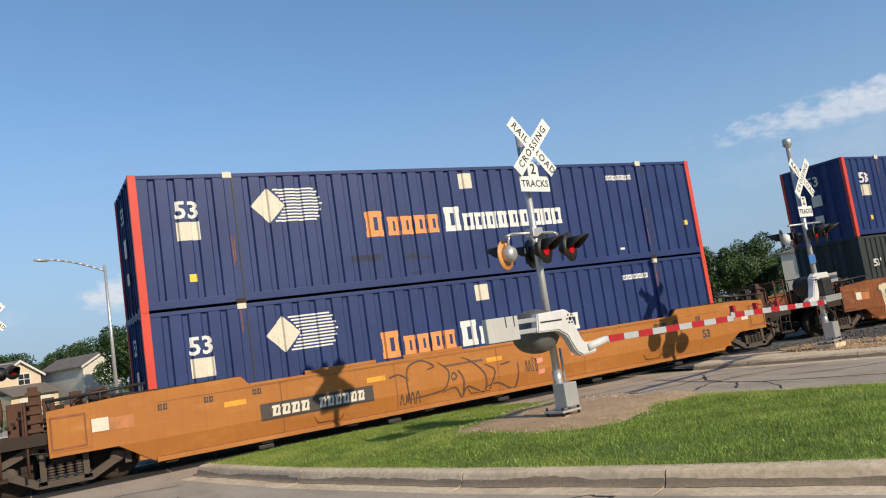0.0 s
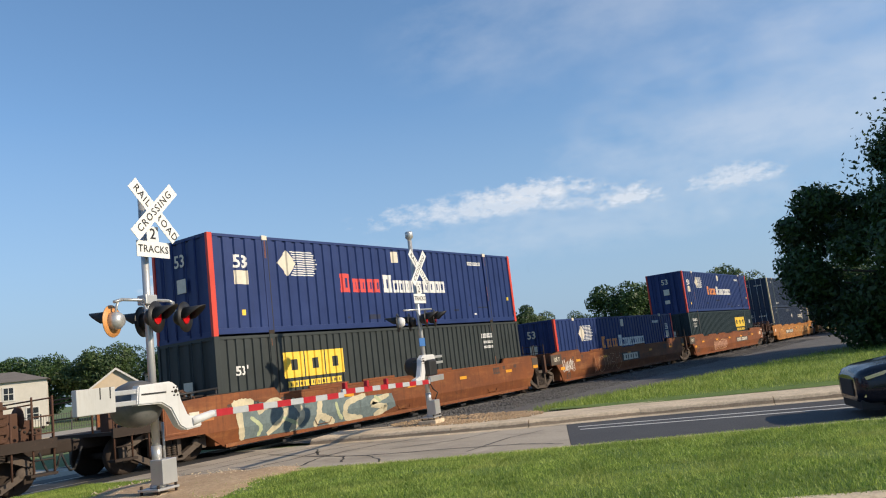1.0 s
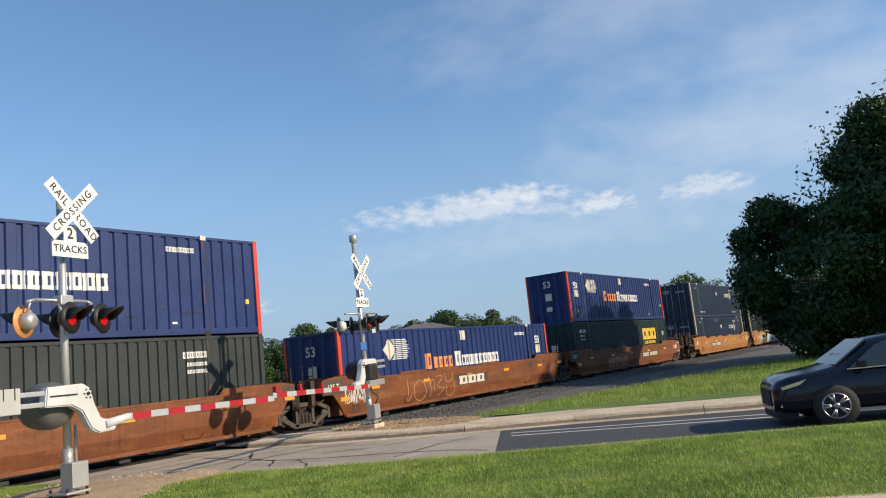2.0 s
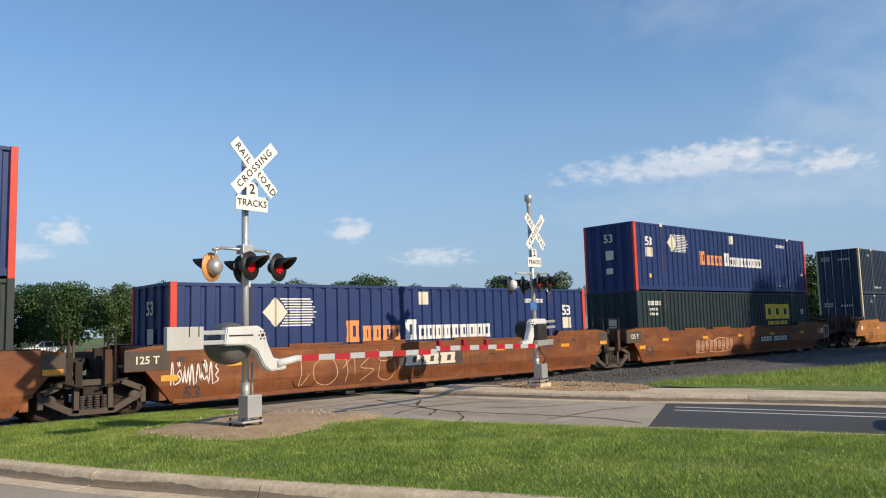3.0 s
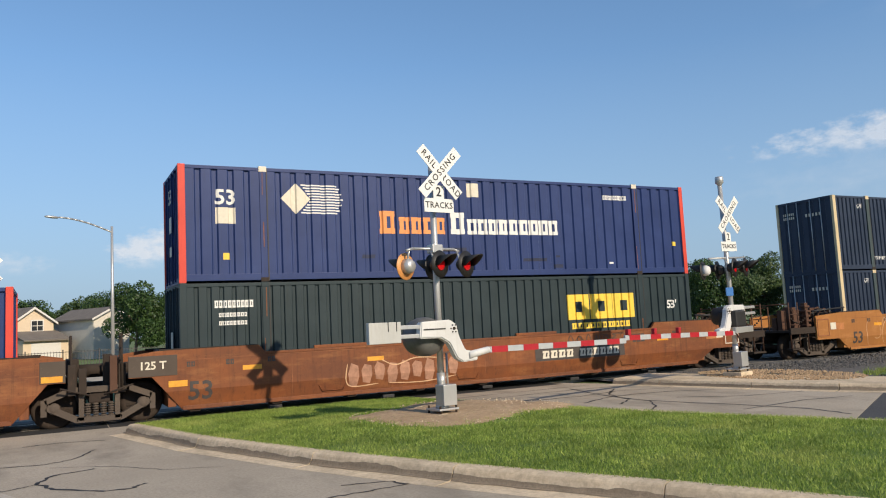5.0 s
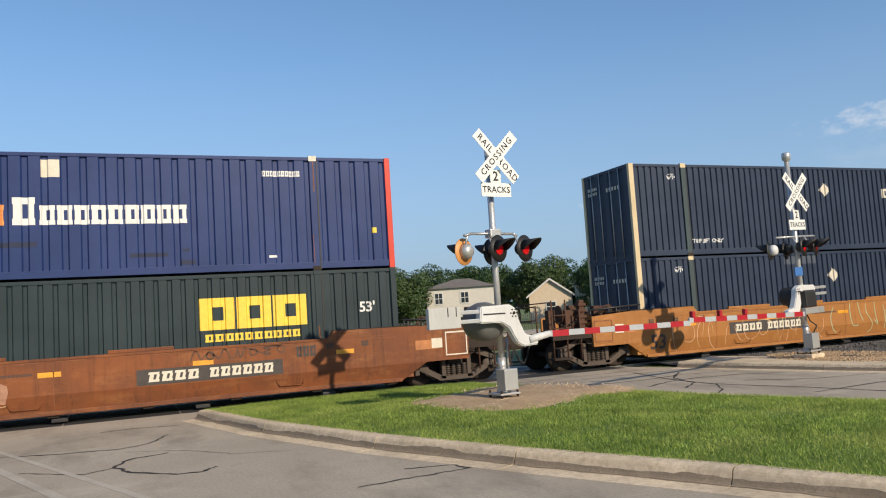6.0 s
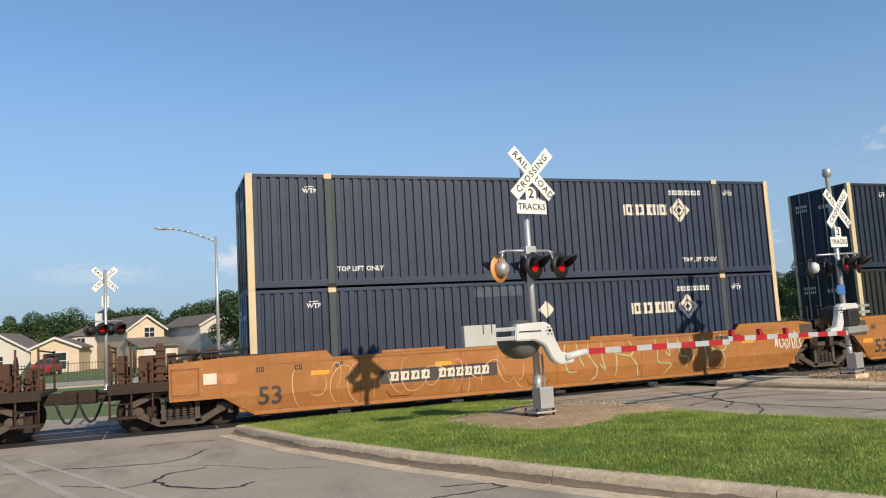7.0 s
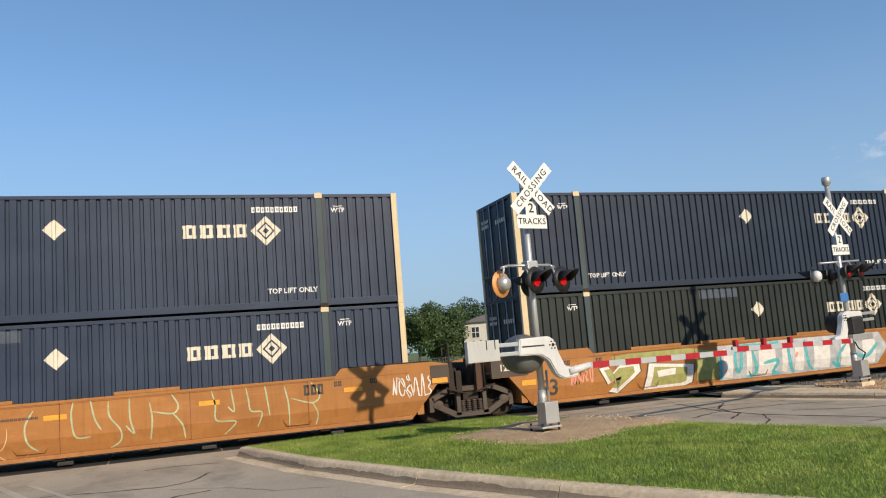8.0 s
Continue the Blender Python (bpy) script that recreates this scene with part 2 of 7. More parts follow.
M = dict(
    blue=weathered("blue_paint", (0.0135, 0.033, 0.128), (0.018, 0.026, 0.06), 0.5, 0, 0.35),
    navy=weathered("slate_paint", (0.0235, 0.037, 0.068), (0.031, 0.039, 0.055), 0.5, 0, 0.35),
    deep=weathered("dark_slate_paint", (0.0155, 0.026, 0.048), (0.024, 0.029, 0.038), 0.5, 0, 0.35),
    post_grey=weathered("grey_green_post", (0.050, 0.072, 0.078), (0.045, 0.05, 0.05), 0.6, 0, 0.35),
    green=weathered("green_paint", (0.015, 0.030, 0.036), (0.033, 0.038, 0.034), 0.55, 0, 0.35),
    olive=weathered("olive_paint", (0.017, 0.023, 0.021), (0.037, 0.038, 0.034), 0.55, 0, 0.3),
    grey=weathered("grey_green_paint", (0.030, 0.038, 0.038), (0.045, 0.045, 0.038), 0.6, 0, 0.35),
    red=weathered("red_paint", (0.60, 0.06, 0.038), (0.25, 0.042, 0.034), 0.5, 0, 0.25),
    cream=weathered("cream_paint", (0.62, 0.50, 0.31), (0.30, 0.19, 0.11), 0.6, 0, 0.45),
    orange_new=car_paint("amber_paint", (0.40, 0.155, 0.030), (0.30, 0.105, 0.028), (0.45, 0.20, 0.055), 0.3),
    orange=car_paint("orange_paint", (0.38, 0.162, 0.042), (0.25, 0.098, 0.032), (0.46, 0.215, 0.075), 0.4),
    rust=car_paint("rust_orange_paint", (0.225, 0.072, 0.022), (0.105, 0.040, 0.022), (0.30, 0.125, 0.045), 0.7),
    white=plain("white_marking", (0.70, 0.69, 0.66), 0.6, 0, 0.06),
    ivory=plain("ivory_marking", (0.64, 0.585, 0.47), 0.6, 0, 0.1),
    logo_orange=plain("orange_marking", (0.72, 0.27, 0.08), 0.6, 0, 0.1),
    logo_red=plain("red_marking", (0.62, 0.06, 0.05), 0.6, 0, 0.1),
    logo_yellow=plain("yellow_marking", (0.82, 0.56, 0.06), 0.6, 0, 0.1),
    reflector=plain("yellow_reflector", (0.70, 0.31, 0.025), 0.45, 0, 0.22),
    dark=plain("dark_marking", (0.055, 0.045, 0.04), 0.7, 0, 0.2),
    iron=weathered("rusty_iron", (0.034, 0.024, 0.018), (0.125, 0.072, 0.046), 0.85, 0.0, 0.55, False, 9),
    gear=weathered("brown_rusty_steel", (0.085, 0.042, 0.026), (0.17, 0.085, 0.05), 0.85, 0.0, 0.6, False, 9),
    frame=weathered("dusty_cast_steel", (0.085, 0.066, 0.052), (0.17, 0.125, 0.09), 0.8, 0.0, 0.5, False, 9),
    weightgrey=weathered("dull_white_steel", (0.46, 0.46, 0.44), (0.33, 0.30, 0.26), 0.5, 0, 0.45),
    black=plain("black_metal", (0.018, 0.017, 0.017), 0.55, 0, 0.3),
    grime_shade=ground_mat("gutter_dirt_shade", (0.25, 0.195, 0.135), (0.34, 0.265, 0.185), (0.13, 0.10, 0.065), 3, 24, 0.95, 0.6, 0.01),
    drum=plain("shaded_grey_casting", (0.13, 0.13, 0.125), 0.5, 0.3, 0.2),
    steel=plain("worn_steel", (0.42, 0.40, 0.38), 0.35, 0.9, 0.2),
    galv=weathered("galvanised_steel", (0.50, 0.50, 0.49), (0.28, 0.26, 0.24), 0.42, 0.55, 0.4, True, 14),
    shellwhite=weathered("white_enamel", (0.64, 0.64, 0.63), (0.40, 0.36, 0.30), 0.4, 0, 0.4),
    sign=plain("sign_white", (0.74, 0.74, 0.71), 0.45, 0, 0.04),
    ink=plain("sign_black", (0.02, 0.02, 0.02), 0.6, 0, 0.1),
    arm_red=plain("arm_red", (0.38, 0.014, 0.022), 0.45, 0, 0.1),
    arm_white=plain("arm_white", (0.40, 0.42, 0.43), 0.45, 0, 0.08),
    lens=glow("red_lens_lit", (0.50, 0.006, 0.010), 0.10),
    lens_off=plain("red_lens_dark", (0.16, 0.006, 0.008), 0.15, 0, 0.1),
    bell_orange=plain("faded_orange", (0.62, 0.27, 0.08), 0.5, 0, 0.15),
    concrete=ground_mat("old_concrete", (0.37, 0.315, 0.24), (0.47, 0.405, 0.315), (0.25, 0.20, 0.145), 0.35, 24, 0.9, 0.45, 0.006, 0.62),
    kerb=ground_mat("kerb_concrete", (0.62, 0.495, 0.335), (0.73, 0.595, 0.42), (0.33, 0.245, 0.16), 1.6, 13, 0.9, 0.6, 0.008, 0.75),
    asphalt=ground_mat("asphalt", (0.045, 0.045, 0.048), (0.062, 0.061, 0.062), (0.085, 0.082, 0.08), 0.6, 60, 0.85, 0.5, 0.006, 0.3),
    # black of the tar seams and of the shade painted under the train
    tar=ground_mat("tar_seal_and_shade", (0.022, 0.021, 0.020), (0.035, 0.033, 0.031), (0.05, 0.048, 0.045), 2, 30, 0.7, 0.3, 0.004),
    soil=ground_mat("bare_soil", (0.42, 0.285, 0.16), (0.54, 0.385, 0.235), (0.19, 0.125, 0.07), 1.2, 14, 0.95, 0.7, 0.03),
    turf=ground_mat("turf", (0.10, 0.165, 0.025), (0.15, 0.225, 0.036), (0.07, 0.115, 0.018), 0.5, 12, 0.95, 0.8, 0.03),
    field=ground_mat("field_grass", (0.10, 0.15, 0.035), (0.15, 0.18, 0.06), (0.07, 0.11, 0.025), 0.06, 3, 0.95, 0.6, 0.05),
    ballast=ground_mat("ballast", (0.125, 0.118, 0.112), (0.19, 0.18, 0.165), (0.04, 0.037, 0.034), 0.4, 14, 0.95, 1.0, 0.06),
    line=ground_mat("road_line_paint", (0.74, 0.72, 0.67), (0.64, 0.61, 0.55), (0.44, 0.41, 0.36), 1.5, 20, 0.8, 0.2, 0.003),
    faded_line=ground_mat("faded_line_paint", (0.52, 0.47, 0.39), (0.44, 0.385, 0.31), (0.33, 0.28, 0.21), 1.5, 16, 0.85, 0.2, 0.003, 0.5),
    bark=ground_mat("bark", (0.10, 0.075, 0.055), (0.14, 0.11, 0.08), (0.05, 0.04, 0.03), 2, 20, 0.95, 0.8, 0.02),
    blade=leaf_mat("grass_blades", (0.115, 0.225, 0.022), (0.56, 0.66, 0.15), 0.4, 0.58),
    leaf_near=leaf_mat("dark_leaves", (0.017, 0.045, 0.010), (0.052, 0.10, 0.020), 0.25),
    leaf_far=leaf_mat("far_leaves", (0.019, 0.050, 0.012), (0.064, 0.118, 0.027), 0.22),
    leaf_far2=leaf_mat("far_leaves_olive", (0.028, 0.060, 0.016), (0.085, 0.132, 0.036), 0.22),
    wall_cream=plain("cream_siding", (0.62, 0.50, 0.36), 0.8, 0, 0.06, 2),
    wall_white=plain("white_siding", (0.60, 0.56, 0.49), 0.8, 0, 0.06, 2),
    roofing=ground_mat("shingles", (0.15, 0.13, 0.11), (0.20, 0.175, 0.15), (0.10, 0.085, 0.075), 1, 10, 0.95, 0.5, 0.02),
    trimwhite=plain("white_trim", (0.62, 0.60, 0.56), 0.6, 0, 0.05),
    window_dark=plain("window_dark", (0.03, 0.035, 0.04), 0.1, 0, 0.1),
    rubber=plain("rubber", (0.02, 0.02, 0.02), 0.8, 0, 0.2),
    carpaint=plain("dark_car_paint", (0.010, 0.013, 0.022), 0.16, 0.2, 0.08),
    car_red=plain("red_car_paint", (0.35, 0.02, 0.02), 0.2, 0.1, 0.05),
    car_white=plain("white_car_paint", (0.75, 0.75, 0.74), 0.2, 0, 0.05),
    glass_dark=plain("tinted_glass", (0.03, 0.045, 0.055), 0.05, 0, 0.05),
    chrome=plain("chrome", (0.7, 0.7, 0.7), 0.15, 1.0, 0.05),
    spray_white=plain("white_spray", (0.66, 0.63, 0.58), 0.8, 0, 0.15),
    spray_black=plain("black_spray", (0.10, 0.055, 0.035), 0.8, 0, 0.3),
    spray_teal=plain("teal_spray", (0.10, 0.40, 0.42), 0.8, 0, 0.2),
    spray_green=plain("pale_green_spray", (0.40, 0.44, 0.26), 0.8, 0, 0.2),
    spray_lime=plain("olive_spray", (0.31, 0.30, 0.10), 0.8, 0, 0.2),
    spray_pale=plain("pale_grey_spray", (0.42, 0.43, 0.43), 0.8, 0, 0.3, 3),
    spray_slate=plain("slate_spray", (0.13, 0.17, 0.17), 0.8, 0, 0.25),
    spray_faded=plain("faded_spray", (0.36, 0.19, 0.12), 0.8, 0, 0.35, 4),
    spray_cream=plain("cream_spray", (0.52, 0.46, 0.31), 0.8, 0, 0.25, 3),
    faded_panel=plain("faded_slate", (0.060, 0.075, 0.10), 0.7, 0, 0.2, 3),
    spray_pink=plain("pink_spray", (0.70, 0.28, 0.20), 0.8, 0, 0.2),
    spray_tan=plain("faded_white_spray", (0.60, 0.38, 0.22), 0.8, 0, 0.15),
    stain=plain("rust_stain", (0.21, 0.078, 0.032), 0.8, 0, 0.45, 3),
    fresh=plain("fresh_orange", (0.40, 0.155, 0.05), 0.6, 0, 0.3, 3),
    scuff=plain("scuffed_blue", (0.014, 0.02, 0.05), 0.7, 0, 0.3, 3),
    fence=plain("dark_fence", (0.06, 0.055, 0.05), 0.7, 0, 0.2),
    pale_blue=plain("blue_sign", (0.05, 0.16, 0.42), 0.5, 0, 0.1),
)


# ---- mesh tools ----
def thing(name, label, category, m=None, group="", kind=""):
    ob = new(name)
    ob.empty_display_size = 0.2
    if m is not None:
        ob.matrix_world = m
    return tagged(ob, label, category, group, kind)


def part(name, bm, material, parent, label="", at=None):
    """Links a bmesh, or a mesh that is ready, as one object under a thing or part."""
    if isinstance(bm, bmesh.types.BMesh):
        me = bpy.data.meshes.new(name)
        bm.to_mesh(me)
        bm.free()
    else:
        me = bm
    if material is not None and not me.materials:
        me.materials.append(M[material])
    ob = new(name, me)
    ob.parent = parent
    if at is not None:
        ob.matrix_basis = at
    return tagged(ob, label)


def solo(name, bm, material, label, category="", kind="", group=""):
    ob = part(name, bm, material, None)
    return tagged(ob, label, category, group, kind)


def add_box(bm, x0, x1, y0, y1, z0, z1, m=None, bevel=0.0):
    vs = [bm.verts.new((x, y, z)) for x in (x0, x1) for y in (y0, y1) for z in (z0, z1)]
    fs = [bm.faces.new([vs[i] for i in f]) for f in
          ((0, 1, 3, 2), (4, 6, 7, 5), (0, 4, 5, 1), (2, 3, 7, 6), (0, 2, 6, 4), (1, 5, 7, 3))]
    if bevel:
        es = list({e for f in fs for e in f.edges})
        res = bmesh.ops.bevel(bm, geom=es, offset=bevel, segments=2, affect='EDGES', profile=0.6)
        vs = list({v for v in vs if v.is_valid} | {v for f in res["faces"] for v in f.verts})
    if m is not None:
        bmesh.ops.transform(bm, matrix=m, verts=vs)
    return vs


def box(*a, **k):
    bm = bmesh.new()
    add_box(bm, *a, **k)
    return bm


def add_tube(bm, p0, p1, r0, r1=None, seg=12, caps=True):
    """A round bar between two points."""
    r1 = r0 if r1 is None else r1
    a, b = Vector(p0), Vector(p1)
    q = (b - a).to_track_quat('Z', 'Y').to_matrix()
    rings = []
    for c, r in ((a, r0), (b, r1)):
        rings.append([bm.verts.new(c + q @ Vector((r * math.cos(2 * math.pi * i / seg), r * math.sin(2 * math.pi * i / seg), 0)))
                      for i in range(seg)])
    for i in range(seg):
        f = bm.faces.new((rings[0][i], rings[0][(i + 1) % seg], rings[1][(i + 1) % seg], rings[1][i]))
        f.smooth = True
    if caps:
        bm.faces.new(rings[0][::-1])
        bm.faces.new(rings[1])
    return rings


def tube(*a, **k):
    bm = bmesh.new()
    add_tube(bm, *a, **k)
    return bm


def add_path_tube(bm, pts, r, seg=8):
    for a, b in zip(pts[:-1], pts[1:]):
        add_tube(bm, a, b, r, seg=seg)


def add_prism(bm, pts, a0, a1, axis='y'):
    """A flat outline pulled along an axis. pts are (x, z) for y, (y, z) for x, (x, y) for z."""
    def at(p, a):
        return {'y': (p[0], a, p[1]), 'x': (a, p[0], p[1]), 'z': (p[0], p[1], a)}[axis]
    lo = [bm.verts.new(at(p, a0)) for p in pts]
    hi = [bm.verts.new(at(p, a1)) for p in pts]
    k = len(pts)
    for i in range(k):
        bm.faces.new((lo[i], lo[(i + 1) % k], hi[(i + 1) % k], hi[i]))
    bm.faces.new(lo[::-1])
    bm.faces.new(hi)
    bmesh.ops.recalc_face_normals(bm, faces=bm.faces)


def prism(*a, **k):
    bm = bmesh.new()
    add_prism(bm, *a, **k)
    return bm


def add_lathe(bm, prof, m=None, seg=20):
    """Turns (r, z) about the z axis."""
    rings = []
    for r, z in prof:
        rings.append([bm.verts.new((r * math.cos(2 * math.pi * i / seg), r * math.sin(2 * math.pi * i / seg), z)) for i in range(seg)])
    for a, b in zip(rings[:-1], rings[1:]):
        for i in range(seg):
            f = bm.faces.new((a[i], a[(i + 1) % seg], b[(i + 1) % seg], b[i]))
            f.smooth = True
    bm.faces.new(rings[0][::-1])
    bm.faces.new(rings[-1])
    if m is not None:
        bmesh.ops.transform(bm, matrix=m, verts=[v for r in rings for v in r])


def lathe(*a, **k):
    bm = bmesh.new()
    add_lathe(bm, *a, **k)
    return bm


def text_bm(s, size, bold=0.0, shear=0.0, spacing=1.0):
    """Letters in the x-z plane, facing -y, centred on the origin."""
    cu = bpy.data.curves.new("letters", 'FONT')
    cu.body, cu.size, cu.align_x, cu.align_y = s, size, 'CENTER', 'CENTER'
    cu.offset, cu.shear, cu.resolution_u, cu.space_character = bold, shear, 2, spacing
    ob = new("letters", cu)
    me = bpy.data.meshes.new_from_object(ob.evaluated_get(bpy.context.evaluated_depsgraph_get()))
    bm = bmesh.new()
    bm.from_mesh(me)
    bmesh.ops.rotate(bm, cent=(0, 0, 0), matrix=Matrix.Rotation(radians(90), 3, 'X'), verts=bm.verts)
    bpy.data.objects.remove(ob)
    bpy.data.curves.remove(cu)
    bpy.data.meshes.remove(me)
    return bm


def quad_xz(bm, x0, x1, z0, z1, lean=0.0, y=0.0):
    d = lean * (z1 - z0)
    bm.faces.new([bm.verts.new(p) for p in ((x0, y, z0), (x1, y, z0), (x1 + d, y, z1), (x0 + d, y, z1))])


def shift(bm, x, y, z):
    bmesh.ops.translate(bm, vec=(x, y, z), verts=bm.verts)
    return bm


def sweep_strip(left, right, across, zfun, steps):
    """A sheet between two edge lines; zfun(s, w) gives the height."""
    def resample(line):
        line = [Vector((*p, 0)) for p in line]
        d = [0]
        for a, b in zip(line[:-1], line[1:]):
            d.append(d[-1] + (b - a).length)
        out = []
        for i in range(steps + 1):
            t = d[-1] * i / steps
            k = max(j for j in range(len(d)) if d[j] <= t + 1e-9)
            k = min(k, len(line) - 2)
            out.append(line[k].lerp(line[k + 1], (t - d[k]) / (d[k + 1] - d[k])))
        return out
    A, B = resample(left), resample(right)
    bm = bmesh.new()
    grid = [[bm.verts.new((*A[i].lerp(B[i], j / across).xy, zfun(i / steps, j / across))) for j in range(across + 1)] for i in range(steps + 1)]
    for i in range(steps):
        for j in range(across):
            f = bm.faces.new((grid[i][j], grid[i][j + 1], grid[i + 1][j + 1], grid[i + 1][j]))
            f.smooth = True
    bmesh.ops.recalc_face_normals(bm, faces=bm.faces)
    if sum(f.normal.z for f in bm.faces) < 0:
        bmesh.ops.reverse_faces(bm, faces=bm.faces)
    return bm

# ---- ground, roads, kerbs ----
ROAD_Z = -0.25
MEDIAN_L = [(-5.0, 4.3), (-4.16, 0.97), (-3.08, -2.05), (-2.06, -4.42), (-0.88, -6.78), (0.25, -9.3), (1.9, -13.2), (5.2, -21.0)]
MEDIAN_R = [(1.3, 4.35), (2.2, 1.2), (2.85, -1.0), (3.58, -3.3), (4.4, -5.2), (5.4, -7.6), (6.9, -11.4), (9.9, -19.2)]
FAR_KERB = [(7.6, 4.4), (8.0, 3.0), (8.62, 0.5), (9.2, -1.4), (10.3, -3.8), (11.2, -6.6), (12.6, -11.0), (15.6, -19.4)]


def build_ground():
    bm = bmesh.new()
    R = 2600.0
    ring = [0, 30, 80, 200, 600, R]
    prev = [bm.verts.new((0, 10, -0.34))]
    seg = 48
    rows = []
    for r in ring[1:]:
        rows.append([bm.verts.new((r * math.cos(2 * math.pi * i / seg), 10 + r * math.sin(2 * math.pi * i / seg), -0.34)) for i in range(seg)])
    for i in range(seg):
        bm.faces.new((prev[0], rows[0][i], rows[0][(i + 1) % seg]))
        for a, b in zip(rows[:-1], rows[1:]):
            bm.faces.new((a[i], b[i], b[(i + 1) % seg], a[(i + 1) % seg]))
    solo("ground", bm, "field", "flat mown grass land reaching to the horizon", kind="structure")


def slab(name, pts, z, thick, mat, label):
    return solo(name, prism(pts, z - thick, z, axis='z'), mat, label, kind="structure")


def build_roads():
    # carriageway that the camera stands on, and the same beyond the tracks
    slab("road_1", [(x, y) for x, y in MEDIAN_L] + [(-4.5, -24.8), (-8.0, -17.0), (-14.6, 0.3), (-16.2, 4.3)], ROAD_Z, 0.2,
         "concrete", "worn pale concrete road beside the grass median")
    slab("road_2", [(x, y) for x, y in MEDIAN_R[:5]] + [(5.45, -4.4), (9.55, -2.2)] + FAR_KERB[:4][::-1], ROAD_Z, 0.2,
         "concrete", "cracked pale concrete road at the level crossing")
    slab("road_3", [(5.45, -4.41)] + [(4.4, -5.2)] + MEDIAN_R[5:] + FAR_KERB[4:][::-1] + [(9.55, -2.21)], ROAD_Z - 0.003, 0.2,
         "asphalt", "dark resurfaced asphalt road beside the median")
    slab("crossing", [(-16.2, 4.301), (-19.5, 12.5), (4.6, 12.5), (7.6, 4.401), (1.3, 4.36), (-5.0, 4.301)], ROAD_Z, 0.2,
         "concrete", "worn concrete crossing surface between the tracks")
    slab("road_4", [(-19.5, 12.501), (-30.0, 38.0), (-20.0, 38.0), (-9.5, 12.501)], ROAD_Z, 0.1, "concrete", "concrete road beyond the railway tracks")
    slab("road_5", [(-2.5, 12.501), (-6.0, 38.0), (6.0, 38.0), (4.6, 12.501)], ROAD_Z, 0.1, "concrete", "grey concrete road beyond the railway tracks")
    slab("street", [(-80, 38.001), (-80, 47), (120, 47), (120, 38.001)], ROAD_Z, 0.1, "concrete", "grey residential street in front of the houses")
    # painted lines
    def stripe(name, a, b, w, z, label, mat="line"):
        a, b = Vector((*a, 0)), Vector((*b, 0))
        nrm = (b - a).normalized().cross(Vector((0, 0, 1))) * w / 2
        pts = [tuple((p + s * nrm).xy) for p, s in ((a, 1), (b, 1), (b, -1), (a, -1))]
        solo(name, prism(pts, z, z + 0.004, axis='z'), mat, label, kind="structure")
    stripe("road_line_1", (8.60, -3.0), (12.9, -17.8), 0.10, ROAD_Z - 0.002, "worn white double line on the asphalt")
    stripe("road_line_2", (8.08, -3.3), (12.1, -17.8), 0.10, ROAD_Z - 0.002, "worn white double line on the asphalt")
    stripe("road_line_3", (-9.6, 4.2), (-7.1, -2.9), 0.14, ROAD_Z + 0.001, "faded white lane line on concrete", "faded_line")
    stripe("road_line_4", (-8.9, 3.5), (-5.9, -4.3), 0.10, ROAD_Z + 0.001, "faded white lane line on concrete", "faded_line")
    stripe("road_line_5", (10.2, -4.2), (10.75, -5.8), 0.10, ROAD_Z - 0.002, "worn white edge line on the asphalt")


